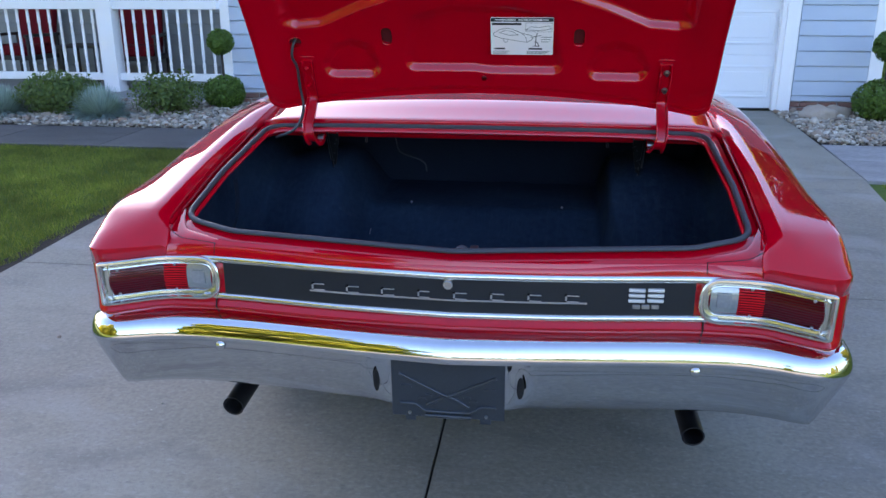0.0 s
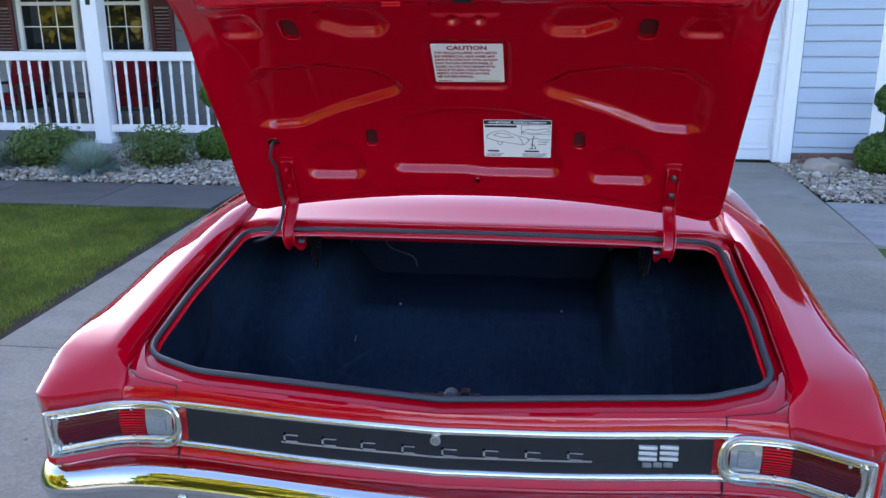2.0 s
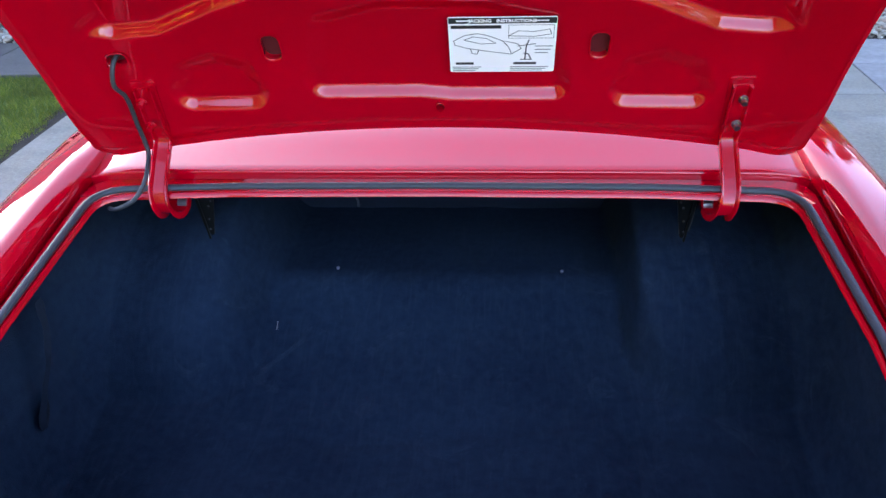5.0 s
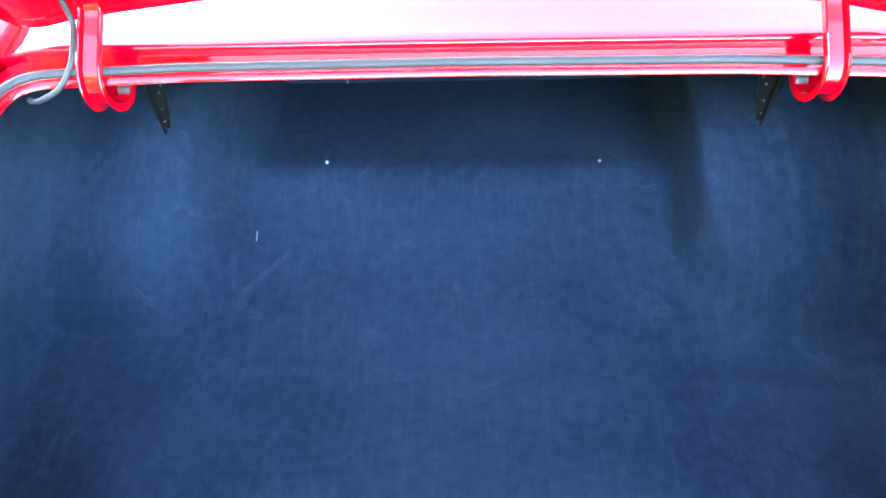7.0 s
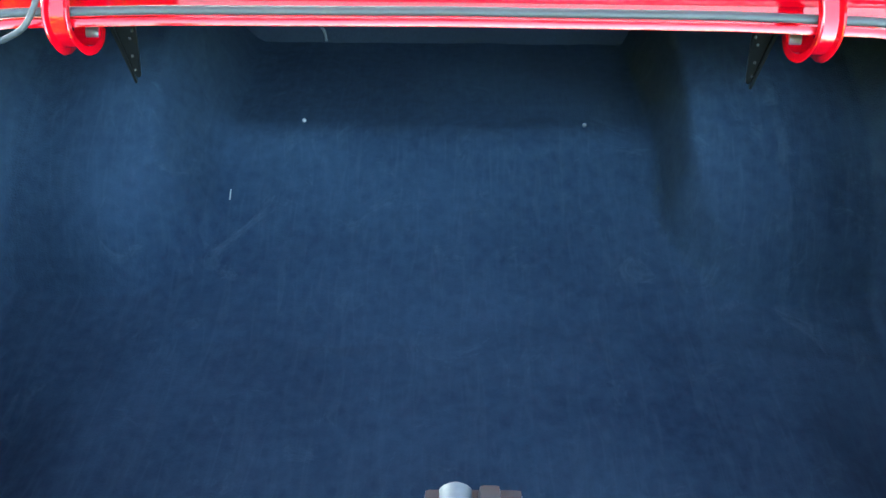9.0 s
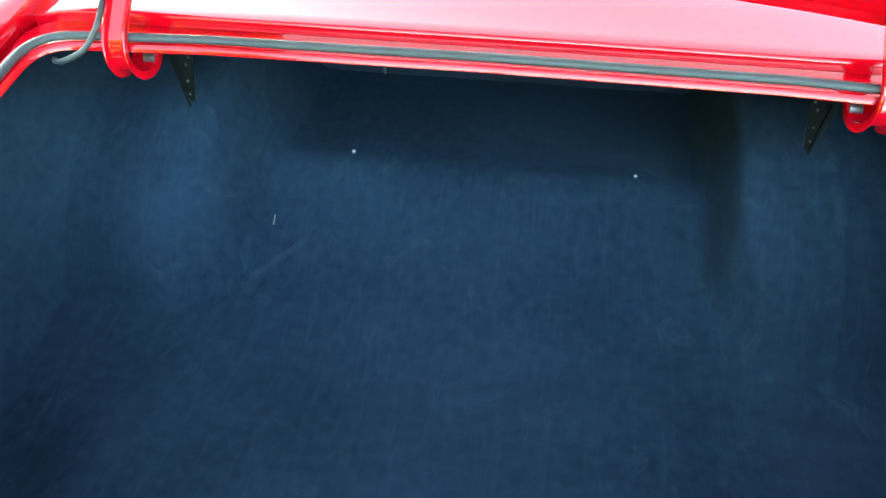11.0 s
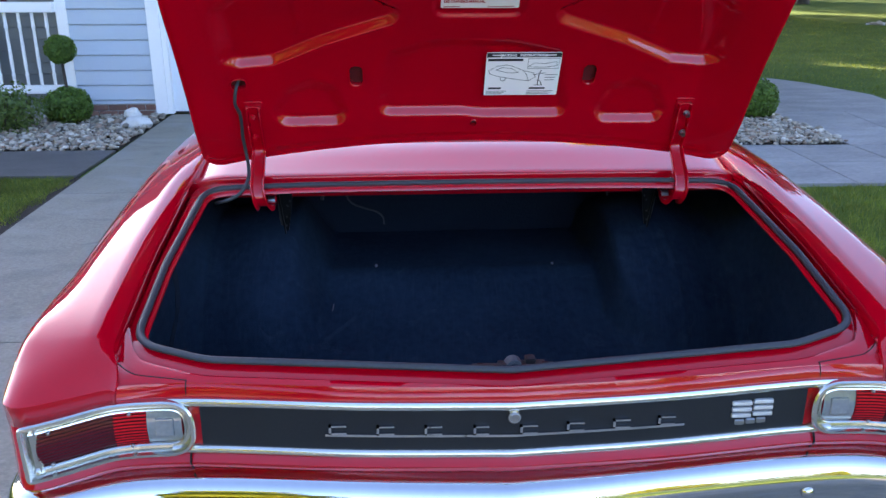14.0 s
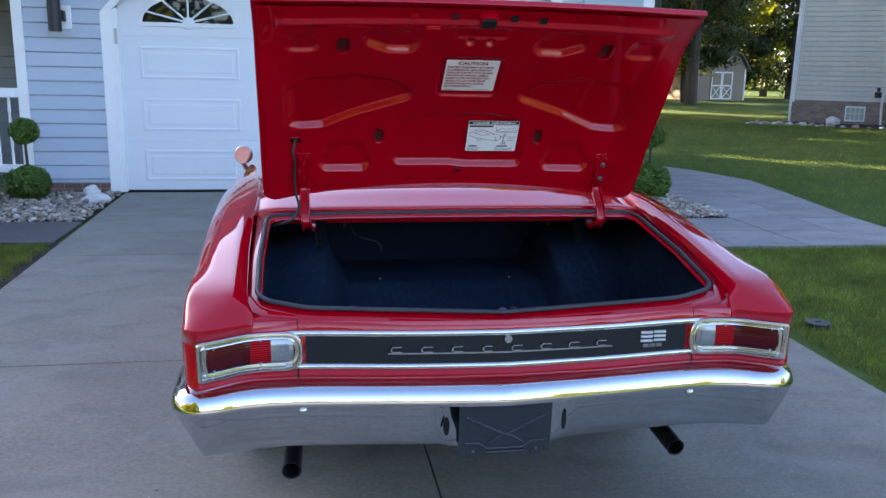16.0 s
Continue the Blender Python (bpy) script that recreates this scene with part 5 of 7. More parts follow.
for side in (-1, 1):
    v, f = tube([(side * 0.60, 3.02, 1.25), (side * 0.72, 3.40, 0.99)], 0.020, 8)
    mesh_ob("windscreen_pillar", v, f, PAINT, car)
    # door mirror
    bm = bmesh.new()
    bmesh.ops.create_uvsphere(bm, u_segments=20, v_segments=12, radius=0.054, matrix=pose(side * 0.945, 2.63, 1.035) @ Matrix.Diagonal((1, 0.5, 1, 1)))
    mirror = part("door_mirror", bm, PAINT if side > 0 else CHROME, car, "small round door mirror", smooth=60)
    bm = bmesh.new()
    bmesh.ops.create_cone(bm, cap_ends=True, segments=24, radius1=0.049, radius2=0.049, depth=0.004, matrix=pose(side * 0.945, 2.603, 1.036, 90))
    part("mirror_glass", bm, surface("mirror_glass", (0.40, 0.26, 0.34), rough=0.05, metal=1.0), mirror)
    v, f = tube([(side * 0.955, 2.635, 0.99), (side * 0.94, 2.65, 0.965), (side * 0.93, 2.66, 0.945)], [0.012, 0.014, 0.022], 10)
    mesh_ob("mirror_foot", v, f, CHROME, mirror, smooth=60)
verts, faces = loft([[(-0.59, 3.03, 1.25), (0.59, 3.03, 1.25)], [(-0.71, 3.41, 0.995), (0.71, 3.41, 0.995)]])
mesh_ob("windscreen", verts, faces, AUTO_GLASS, car)
v, f = tube([(-0.60, 3.02, 1.255), (0.60, 3.02, 1.255)], 0.018, 8)
mesh_ob("windscreen_header", v, f, PAINT, car)
part("bench_seat", box_bm(-0.66, 0.66, 2.0, 2.16, 0.45, 0.96, 0.05, 3), SEAT, car, smooth=50)
part("front_seat", box_bm(-0.66, 0.66, 2.75, 2.90, 0.45, 0.96, 0.05, 3), SEAT, car, smooth=50)
part("dashboard", box_bm(-0.72, 0.72, 3.15, 3.42, 0.70, 0.97, 0.04, 3), SEAT, car, smooth=50)
for side in (-1, 1):
    for y in (1.20, 4.12):
        bm = bmesh.new()
        prof = [(0.18, -0.10), (0.20, -0.115), (0.30, -0.115), (0.328, -0.09), (0.333, 0.0), (0.328, 0.09), (0.30, 0.115), (0.20, 0.115), (0.18, 0.10)]
        rr = [[(side * 0.80 + w, y + r * math.cos(a), 0.333 + ground_z(y) + r * math.sin(a)) for r, w in prof] for a in (2 * math.pi * k / 32 for k in range(33))]
        v, f = loft(rr)
        wheel = mesh_ob("wheel", v, f, TYRE, car, "black tyre on a steel wheel", smooth=40)
        bm = bmesh.new()
        bmesh.ops.create_cone(bm, cap_ends=True, segments=28, radius1=0.19, radius2=0.15, depth=0.10, matrix=pose(side * 0.83, y, 0.333 + ground_z(y), 0, side * 90))
        part("rim", bm, CHROME, wheel, smooth=40)

# ---- ground, drive, walks ----
ground = mesh_ob("ground", *loft([[(-400, y, ground_z(y) - 0.03), (400, y, ground_z(y) - 0.03)] for y in (-400, -8, 4.6, 400)]), LAWN)
tagged(ground, "shaded green suburban lawn ground", "ground", kind="structure")
drive = tagged(new("driveway"), "pale broom-finished concrete driveway with cut joints", "driveway", kind="structure")
mesh_ob("drive_bed", *loft([[(a, y, ground_z(y) - 0.012), (b, y, ground_z(y) - 0.012)] for y, a, b in ((-20.8, -2.66, 2.24), (-8, -2.66, 2.24), (2, -2.66, 2.30), (4.6, -2.68, 2.62), (8.2, -2.72, 2.72))]), SHADE_BLACK, drive)
lines = [-20.7, -18.17, -15.63, -13.1, -10.56, -8.03, -5.49, -2.96, -0.43, 2.105, 4.635, 8.22]
left = line_of([(-14, -2.70), (0, -2.70), (2, -2.69), (4.6, -2.70), (8.3, -2.76)])
right = line_of([(-14, 2.28), (2.0, 2.35), (3.2, 2.44), (4.4, 2.64), (8.3, 2.86)])
for y0, y1 in zip(lines, lines[1:]):
    for a, b in ((left, lambda y: -0.108), (lambda y: -0.099, right)):
        ys = [y0 + 0.0045 + (y1 - y0 - 0.009) * k / 4 for k in range(5)]
        outline = [(a(y), y) for y in ys][::-1] + [(b(y), y) for y in ys]
        bm = prism_bm(outline, -0.10, 0.0, 0.004)
        for vert in bm.verts:
            vert.co.z += ground_z(vert.co.y)
        part("concrete_slab", bm, CONCRETE, drive)
road = part("road", box_bm(-200, 200, -29, -22, -0.26, -0.182), ROAD, None)
tagged(road, "quiet grey asphalt residential road", "road", kind="structure")

walk_left = tagged(new("slate_walk"), "dark stamped slate walk beside gravel bed", "walkway", kind="structure")
edges = [-2.78, -4.0, -5.2, -6.4, -7.6, -8.8, -10, -11.2]
for i, (a, b) in enumerate(zip(edges, edges[1:])):
    part("slate_slab", prism_bm([(a - 0.004, 5.24), (a - 0.004, 6.24), (b + 0.004, 6.24), (b + 0.004, 5.24)][::-1], -0.06, -0.004, 0.008), SLATE_A, walk_left)
walk_right = tagged(new("slate_walk"), "pale stamped slate walk bending round the garage", "walkway", kind="structure")
for outline in ([(2.66, 4.62), (4.12, 4.58), (4.12, 6.06), (2.76, 6.12)], [(4.128, 4.58), (5.50, 4.52), (5.62, 6.0), (4.128, 6.05)],
                [(4.128, 6.06), (5.62, 6.01), (6.0, 8.0), (4.16, 7.9)], [(4.16, 7.91), (6.0, 8.01), (6.2, 9.3), (5.9, 10.6), (5.4, 11.5), (4.2, 11.5)], [(2.2, 11.51), (5.4, 11.51), (4.8, 13.2), (2.2, 13.2)][::1]):
    if len(outline) != 4:
        part("slate_slab", prism_bm(outline, -0.06, -0.002, 0.008), SLATE_B, walk_right)
        continue
    q = [Vector(p) for p in outline]
    for i in range(2):
        for j in range(2):
            tile = []
            for u, w in ((i, j), (i + 1, j), (i + 1, j + 1), (i, j + 1)):
                u, w = u / 2, w / 2
                tile.append(q[0].lerp(q[1], u).lerp(q[3].lerp(q[2], u), w))
            mid = sum(tile, Vector((0, 0))) / 4
            tile = [p + (mid - p).normalized() * 0.006 for p in tile]
            part("slate_slab", prism_bm(tile, -0.06, -0.002, 0.006), SLATE_B, walk_right)
bed_left = mesh_ob("planting_bed", [(-12, 6.25, -0.02), (-2.78, 6.25, -0.02), (-2.78, 8.2, -0.02), (-12, 8.2, -0.02)], [(0, 1, 2, 3)], SOIL)
tagged(bed_left, "dark soil bed below porch", "bed", kind="structure")
bed_right = mesh_ob("planting_bed", [(2.66, 6.13, -0.02), (4.12, 6.07, -0.02), (4.16, 8.9, -0.02), (3.96, 9.2, -0.02), (3.96, 8.2, -0.02), (2.72, 8.2, -0.02)], [(0, 1, 2, 3, 4, 5)], SOIL)
tagged(bed_right, "dark soil bed beside garage", "bed", kind="structure")
edge_soil = mesh_ob("edge_soil", *loft([[(-2.85, y, ground_z(y) - 0.022), (-2.66, y, ground_z(y) - 0.022)] for y in (-20, -8, 4.6, 5.24)]), SOIL)
tagged(edge_soil, "bare soil strip along drive edge", "soil", kind="structure")


def scatter_mesh(name, verts, faces, material, label, category):
    me = bpy.data.meshes.new(name)
    me.vertices.add(len(verts))
    me.vertices.foreach_set("co", np.asarray(verts, np.float32).ravel())
    faces = np.asarray(faces, np.int32)
    k = faces.shape[1]
    me.loops.add(faces.size)
    me.loops.foreach_set("vertex_index", faces.ravel())
    me.polygons.add(len(faces))
    me.polygons.foreach_set("loop_start", np.arange(0, faces.size, k, dtype=np.int32))
    me.update(calc_edges=True)
    me.materials.append(material)
    ob = new(name, me)
    return tagged(ob, label, category, kind="stuff") if label else ob


bm = bmesh.new()
bmesh.ops.create_icosphere(bm, subdivisions=1, radius=1.0)
bm.verts.ensure_lookup_table()
ICO_V = np.array([v.co[:] for v in bm.verts])
ICO_F = np.array([[v.index for v in f.verts] for f in bm.faces])
bm.free()
rng = np.random.default_rng(5)


def pebbles(spots, size, label, z=0.0):
    n = len(spots)
    r = size * rng.lognormal(0, 0.38, n)
    sc = np.stack([r * rng.uniform(0.8, 1.35, n), r * rng.uniform(0.7, 1.0, n), r * rng.uniform(0.45, 0.7, n)], 1)
    a, tip = rng.uniform(0, 6.28, n), rng.normal(0, 0.3, n)
    v = ICO_V[None] * (1 + rng.normal(0, 0.10, (n, len(ICO_V), 1))) * sc[:, None]
    y = v[..., 1] * np.cos(tip)[:, None] - v[..., 2] * np.sin(tip)[:, None]
    zz = v[..., 1] * np.sin(tip)[:, None] + v[..., 2] * np.cos(tip)[:, None]
    x = v[..., 0] * np.cos(a)[:, None] - y * np.sin(a)[:, None]
    y = v[..., 0] * np.sin(a)[:, None] + y * np.cos(a)[:, None]
    out = np.stack([x + spots[:, 0:1], y + spots[:, 1:2], zz + z + (sc[:, 2] * 0.55 + spots[:, 2])[:, None]], -1).reshape(-1, 3)
    f = (ICO_F[None] + (np.arange(n) * len(ICO_V))[:, None, None]).reshape(-1, 3)
    return scatter_mesh("gravel", out, f, STONES, label, "gravel")


def spots_in(n, x0, x1, y0, y1, keep=None, lift=0.02):
    p = np.stack([rng.uniform(x0, x1, n), rng.uniform(y0, y1, n), rng.uniform(-0.02, lift, n)], 1)
    return p if keep is None else p[keep(p[:, 0], p[:, 1])]


pebbles(spots_in(12500, -10.5, -2.80, 6.27, 8.1), 0.021, "mixed grey and tan river stones in porch bed")
pebbles(spots_in(5600, 2.80, 4.15, 6.16, 8.8, lambda x, y: ~((x < 3.96) & (y > 8.15)) & ((x > 2.95) | (y < 8.1))), 0.018, "pale river stones in corner bed")


def rock(name, at, size, material, label, seed):
    bm = bmesh.new()
    bmesh.ops.create_icosphere(bm, subdivisions=3, radius=1.0)
    for v in bm.verts:
        k = 1 + 0.35 * noise.noise(v.co * 1.3 + Vector((seed, 0, 0))) + 0.10 * noise.noise(v.co * 4 + Vector((0, seed, 0)))
        v.co = Vector((v.co.x * size[0], v.co.y * size[1], max(v.co.z, -0.6) * size[2])) * k
    ob = part(name, bm, material, None, smooth=70)
    ob.location = (at[0], at[1], at[2] + size[2] * 0.45)
    return tagged(ob, label, "rock")


rock("rock", (-2.93, 7.42, 0.0), (0.15, 0.12, 0.085), WHITE_STONE, "white rounded landscape rock beside the drive", 2)
rock("rock", (-2.98, 7.50, 0.10), (0.09, 0.07, 0.06), WHITE_STONE, "small white rock resting on another rock", 7)
rock("rock", (3.16, 7.66, 0.0), (0.20, 0.14, 0.10), BOULDER, "brown boulder in corner gravel bed", 4)
rock("rock", (3.42, 7.86, 0.0), (0.16, 0.12, 0.09), BOULDER, "brown boulder near garage corner", 9)

# ---- plants ----
def leaves(name, points, normals, size, material, parent, seed, aspect=0.55):
    """Small pointed leaves, one kite each, set at points and facing roughly along normals."""
    r = np.random.default_rng(seed)
    n = len(points)
    nrm = normals + r.normal(0, 0.55, (n, 3))
    nrm /= np.linalg.norm(nrm, axis=1)[:, None] + 1e-9
    side = np.cross(nrm, r.normal(0, 1, (n, 3)))
    side /= np.linalg.norm(side, axis=1)[:, None] + 1e-9
    up = np.cross(nrm, side)
    s = (size * r.uniform(0.6, 1.35, n))[:, None]
    a, b = side * s, up * s * aspect
    v = np.stack([points - a, points - b * 0.9 + nrm * s * 0.12, points + a, points + b * 0.9 + nrm * s * 0.12], 1).reshape(-1, 3)
    f = np.arange(n * 4).reshape(n, 4)
    ob = scatter_mesh(name, v, f, material, "", "")
    ob.parent = parent
    return ob


def ball_points(n, centre, radii, seed, shell=0.35, lumps=0.18):
    r = np.random.default_rng(seed)
    d = r.normal(0, 1, (n, 3))
    d /= np.linalg.norm(d, axis=1)[:, None]
    k = 1 - shell * r.uniform(0, 1, n) ** 1.6
    lump = np.array([noise.noise(Vector(q) * 2.6 + Vector((seed, 0, 0))) for q in d])
    k = k * (1 + lumps * lump)
    return np.array(centre) + d * k[:, None] * np.array(radii), d


def topiary(at, low_r, ball_z, ball_r, label):
    plant = empty("topiary", label, "topiary", "topiaries by the house", at)
    v, f = tube([(0, 0, 0.0), (0.01, 0, 0.3), (-0.005, 0, ball_z)], [0.022, 0.018, 0.014], 8)
    mesh_ob("stem", v, f, BARK, plant, smooth=60)
    p, d = ball_points(5200, (0, 0, low_r[2] * 0.95), low_r, 11, 0.4, 0.10)
    leaves("lower_ball", p, d, 0.020, BOX_LEAF, plant, 1)
    p, d = ball_points(3400, (0, 0, ball_z), ball_r, 12, 0.4, 0.12)
    leaves("upper_ball", p, d, 0.018, BOX_LEAF, plant, 2)
    return plant


topiary((-3.72, 7.72, -0.02), (0.245, 0.245, 0.21), 0.80, (0.155, 0.155, 0.15), "two-ball clipped boxwood topiary beside the porch")
topiary((3.80, 7.62, -0.02), (0.30, 0.30, 0.24), 0.82, (0.18, 0.18, 0.16), "two-ball clipped boxwood topiary at garage corner")


def shrub(at, radii, count, size, material, label, seed, loose=0.3):
    plant = empty("shrub", label, "shrub", "", at)
    r = np.random.default_rng(seed)
    for k in range(9):
        a = r.uniform(0, 6.28)
        v, f = tube([(0.05 * math.cos(a), 0.05 * math.sin(a), 0), (radii[0] * 0.4 * math.cos(a), radii[1] * 0.4 * math.sin(a), radii[2] * 0.7), (radii[0] * 0.7 * math.cos(a), radii[1] * 0.7 * math.sin(a), radii[2] * 1.4)], [0.010, 0.007, 0.003], 5)
        mesh_ob("branch", v, f, BARK, plant)
    p, d = ball_points(count, (0, 0, radii[2] * 0.95), radii, seed, 0.65, loose)
    p[:, 2] = np.maximum(p[:, 2], 0.01)
    leaves("foliage", p, d, size, material, plant, seed + 1)
    return plant


shrub((-5.50, 7.10, -0.02), (0.48, 0.40, 0.25), 4300, 0.026, SHRUB_LEAF, "spreading dark green shrub below porch rail", 21)
shrub((-4.20, 7.20, -0.02), (0.42, 0.36, 0.25), 2900, 0.024, SHRUB_LEAF, "airy feathery green shrub below porch rail", 22, 0.5)
shrub((4.02, 8.45, -0.02), (0.26, 0.26, 0.24), 2600, 0.024, BOX_LEAF, "small round shrub by the slate walk", 23)


def fescue(at, radius, label, seed):
    r = np.random.default_rng(seed)
    n = 1700
    a, lean = r.uniform(0, 6.28, n), r.uniform(0.05, 1.35, n)
    length = radius * r.uniform(0.75, 1.15, n)
    root = np.stack([np.cos(a) * 0.05, np.sin(a) * 0.05, np.zeros(n)], 1)
    d = np.stack([np.cos(a) * np.sin(lean), np.sin(a) * np.sin(lean), np.cos(lean)], 1)
    side = np.stack([-np.sin(a), np.cos(a), np.zeros(n)], 1) * 0.0068
    mid, tip = root + d * (length * 0.6)[:, None], root + d * length[:, None] - np.array([0, 0, 1]) * (0.25 * length * np.sin(lean) ** 2)[:, None]
    v = np.stack([root - side, root + side, mid + side * 0.8, mid - side * 0.8, tip], 1).reshape(-1, 3)
    k = np.arange(n)[:, None] * 5
    f = np.concatenate([k + [0, 1, 2], k + [0, 2, 3], k + [3, 2, 4]])
    plant = empty("fescue_clump", label, "ornamental grass", "fescue clumps", at)
    ob = scatter_mesh("foliage", v, f, FESCUE, "", "")
    ob.parent = plant
    return plant


fescue((-4.78, 6.72, -0.02), 0.38, "spiky blue fescue clump in river stones", 31)
fescue((-6.05, 6.80, -0.02), 0.37, "spiky blue fescue clump in river stones", 32)


def blades(x0, x1, y0, y1, count, height, seed, keep, label):
    r = np.random.default_rng(seed)
    p = np.stack([r.uniform(x0, x1, count), r.uniform(y0, y1, count), np.full(count, -0.03)], 1)
    p[:, 2] += 0.0135 * (np.clip(p[:, 1], -8.0, 4.6) - 4.6)
    p = p[keep(p[:, 0], p[:, 1])]
    n = len(p)
    a, h = r.uniform(0, 6.28, n), height * r.uniform(0.5, 1.2, n)
    lean = r.normal(0, 0.45, (n, 2)) * h[:, None]
    side = np.stack([np.cos(a), np.sin(a), np.zeros(n)], 1) * (height * 0.055)
    tip = p + np.concatenate([lean, h[:, None]], 1)
    v = np.stack([p - side, p + side, tip], 1).reshape(-1, 3)
    return scatter_mesh("grass", v, np.arange(n * 3).reshape(n, 3), GRASS, label, "grass")


blades(-8.5, -2.68, 0.8, 5.22, 200000, 0.042, 41, lambda x, y: x < -2.75 - 0.05 * np.sin(y * 7) ** 2, "freshly mown green front lawn grass")
blades(2.42, 8.0, -0.5, 4.56, 130000, 0.050, 42, lambda x, y: x > np.interp(y, [-1, 2, 3.2, 4.4], [2.40, 2.45, 2.53, 2.74]) + 0.04 * np.sin(y * 9) ** 2, "mown green lawn grass beside the drive")
blades(-8.5, -2.68, -6.0, 0.8, 90000, 0.045, 44, lambda x, y: x < -2.77, "mown green lawn grass beside the drive")
blades(2.42, 8.0, -6.0, -0.5, 70000, 0.045, 45, lambda x, y: x > 2.40, "mown green lawn grass beside the drive")
blades(4.9, 24, 4.6, 30, 200000, 0.055, 43, lambda x, y: (x > np.interp(y, [4.5, 6, 8, 9.3, 10.6, 11.5, 13.2], [5.56, 5.68, 6.05, 6.26, 5.96, 5.46, 4.9])) & ((x < 14.9) | (y < np.interp(x, [14.9, 17.0, 22.0, 24.0], [24.6, 23.3, 19.2, 18.0]))), "wide mown side lawn in dappled shade")

# small things on the ground
head = empty("sprinkler_box", "flush dark plastic sprinkler cover in the grass", "sprinkler", "", (2.72, 2.36, ground_z(2.36) - 0.03))
bm = bmesh.new()
bmesh.ops.create_cone(bm, cap_ends=True, segments=20, radius1=0.085, radius2=0.08, depth=0.05, matrix=pose(0, 0, 0.012))
part("cover", bm, LAMP_BLACK, head, smooth=30)
part("cover_slot", box_bm(-0.02, 0.02, -0.004, 0.004, 0.036, 0.040), SHADE_BLACK, head)
pebbles(np.array([[x, y, ground_z(y)] for x, y in ((-1.175, 0.70), (-1.195, 0.65), (1.9, 2.6), (-1.9, 1.2), (1.2, -0.2), (-1.6, 3.3), (-0.7, -0.35))]), 0.006, "dark grit lying on the concrete", 0.0)

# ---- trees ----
def tree(at, height, spread, seed, material=SHADED_LEAF, leaf=0.30, count=5200, trunk=0.28, label="tall leafy shade tree on the lawn", clear=0.25):
    plant = empty("tree", label, "tree", "", (at[0], at[1], ground_z(at[1])))
    r = np.random.default_rng(seed)
    v, f = tube([(0, 0, -0.1), (r.normal(0, 0.1), r.normal(0, 0.1), height * 0.3), (r.normal(0, 0.25), r.normal(0, 0.25), height * 0.6), (0, 0, height * 0.9)], [trunk * 1.25, trunk, trunk * 0.6, trunk * 0.12], 9)
    mesh_ob("trunk", v, f, BARK, plant, smooth=60)
    pts, nrm = [], []
    clumps = 46
    for k in range(clumps):
        t = (k + 0.5) / clumps
        z = height * (clear + (1 - clear) * t)
        w = spread * math.sin(math.pi * min(1, 0.22 + 0.78 * t) ** 0.9) * r.uniform(0.35, 1.0)
        a = k * 2.4 + r.uniform(-0.5, 0.5)
        c = np.array([w * math.cos(a), w * math.sin(a), z])
        if k % 3 == 0:
            v, f = tube([(0, 0, z * 0.8), (c[0] * 0.5, c[1] * 0.5, z * 0.93), tuple(c)], [trunk * 0.28, trunk * 0.16, 0.02], 5)
            mesh_ob("limb", v, f, BARK, plant)
        m = count // clumps
        rad = spread * r.uniform(0.24, 0.42)
        p, d = ball_points(m, c, (rad, rad, rad * 0.6), seed + k, 0.8, 0.5)
        pts.append(p)
        nrm.append(d)
    leaves("crown", np.concatenate(pts), np.concatenate(nrm), leaf, material, plant, seed)
    return plant


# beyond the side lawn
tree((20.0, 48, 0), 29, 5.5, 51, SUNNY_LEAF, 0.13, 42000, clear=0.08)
tree((21.3, 42, 0), 25, 4.2, 52, SHADED_LEAF, 0.105, 60000, clear=0.10)
tree((37.5, 58, 0), 29, 5.5, 53, SHADED_LEAF, 0.21, 24000, clear=0.04)
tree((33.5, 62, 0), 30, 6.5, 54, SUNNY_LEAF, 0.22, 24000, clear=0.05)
tree((23.5, 60, 0), 30, 6.0, 55, SHADED_LEAF, 0.22, 24000, clear=0.05)
tree((28.5, 63, 0), 30, 6.5, 56, SHADED_LEAF, 0.22, 24000, clear=0.05)
tree((40.0, 66, 0), 18, 7.0, 57, SHADED_LEAF, 0.22, 15000, clear=0.05)
tree((15.0, 52, 0), 16, 6.0, 58, SHADED_LEAF, 0.20, 12000, clear=0.05)
tree((23.0, 46.5, 0), 10, 2.2, 59, PINE_LEAF, 0.15, 12000, 0.16, "dark young conifer near the shed", 0.22)
# unseen trees added beyond the house, to shade the side lawn
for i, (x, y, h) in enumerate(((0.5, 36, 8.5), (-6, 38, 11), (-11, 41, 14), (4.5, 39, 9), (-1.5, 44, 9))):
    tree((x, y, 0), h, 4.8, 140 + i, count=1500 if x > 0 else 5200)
tree((5.0, 33, 0), 8.5, 4.2, 62, count=1100, clear=0.3)
tree((10.5, 37, 0), 17, 6.0, 64, SUNNY_LEAF, count=2600)
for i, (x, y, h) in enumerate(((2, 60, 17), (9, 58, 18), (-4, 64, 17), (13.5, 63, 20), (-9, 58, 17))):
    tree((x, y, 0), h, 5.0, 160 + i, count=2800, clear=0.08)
for i, (x, y, h) in enumerate(((-14, 30, 12.5), (-3, 30.5, 8), (-12, 26, 11), (-7.5, 27, 10), (6.8, 27.5, 10), (9.5, 38, 18))):
    tree((x, y, 0), h, 4.6, 90 + i, SUNNY_LEAF if i > 3 else SHADED_LEAF, count=1600 if x > -4 else 5200)
# two more, mirrored in the right-hand paint
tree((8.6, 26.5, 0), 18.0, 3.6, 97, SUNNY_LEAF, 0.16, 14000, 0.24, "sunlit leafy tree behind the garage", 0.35)
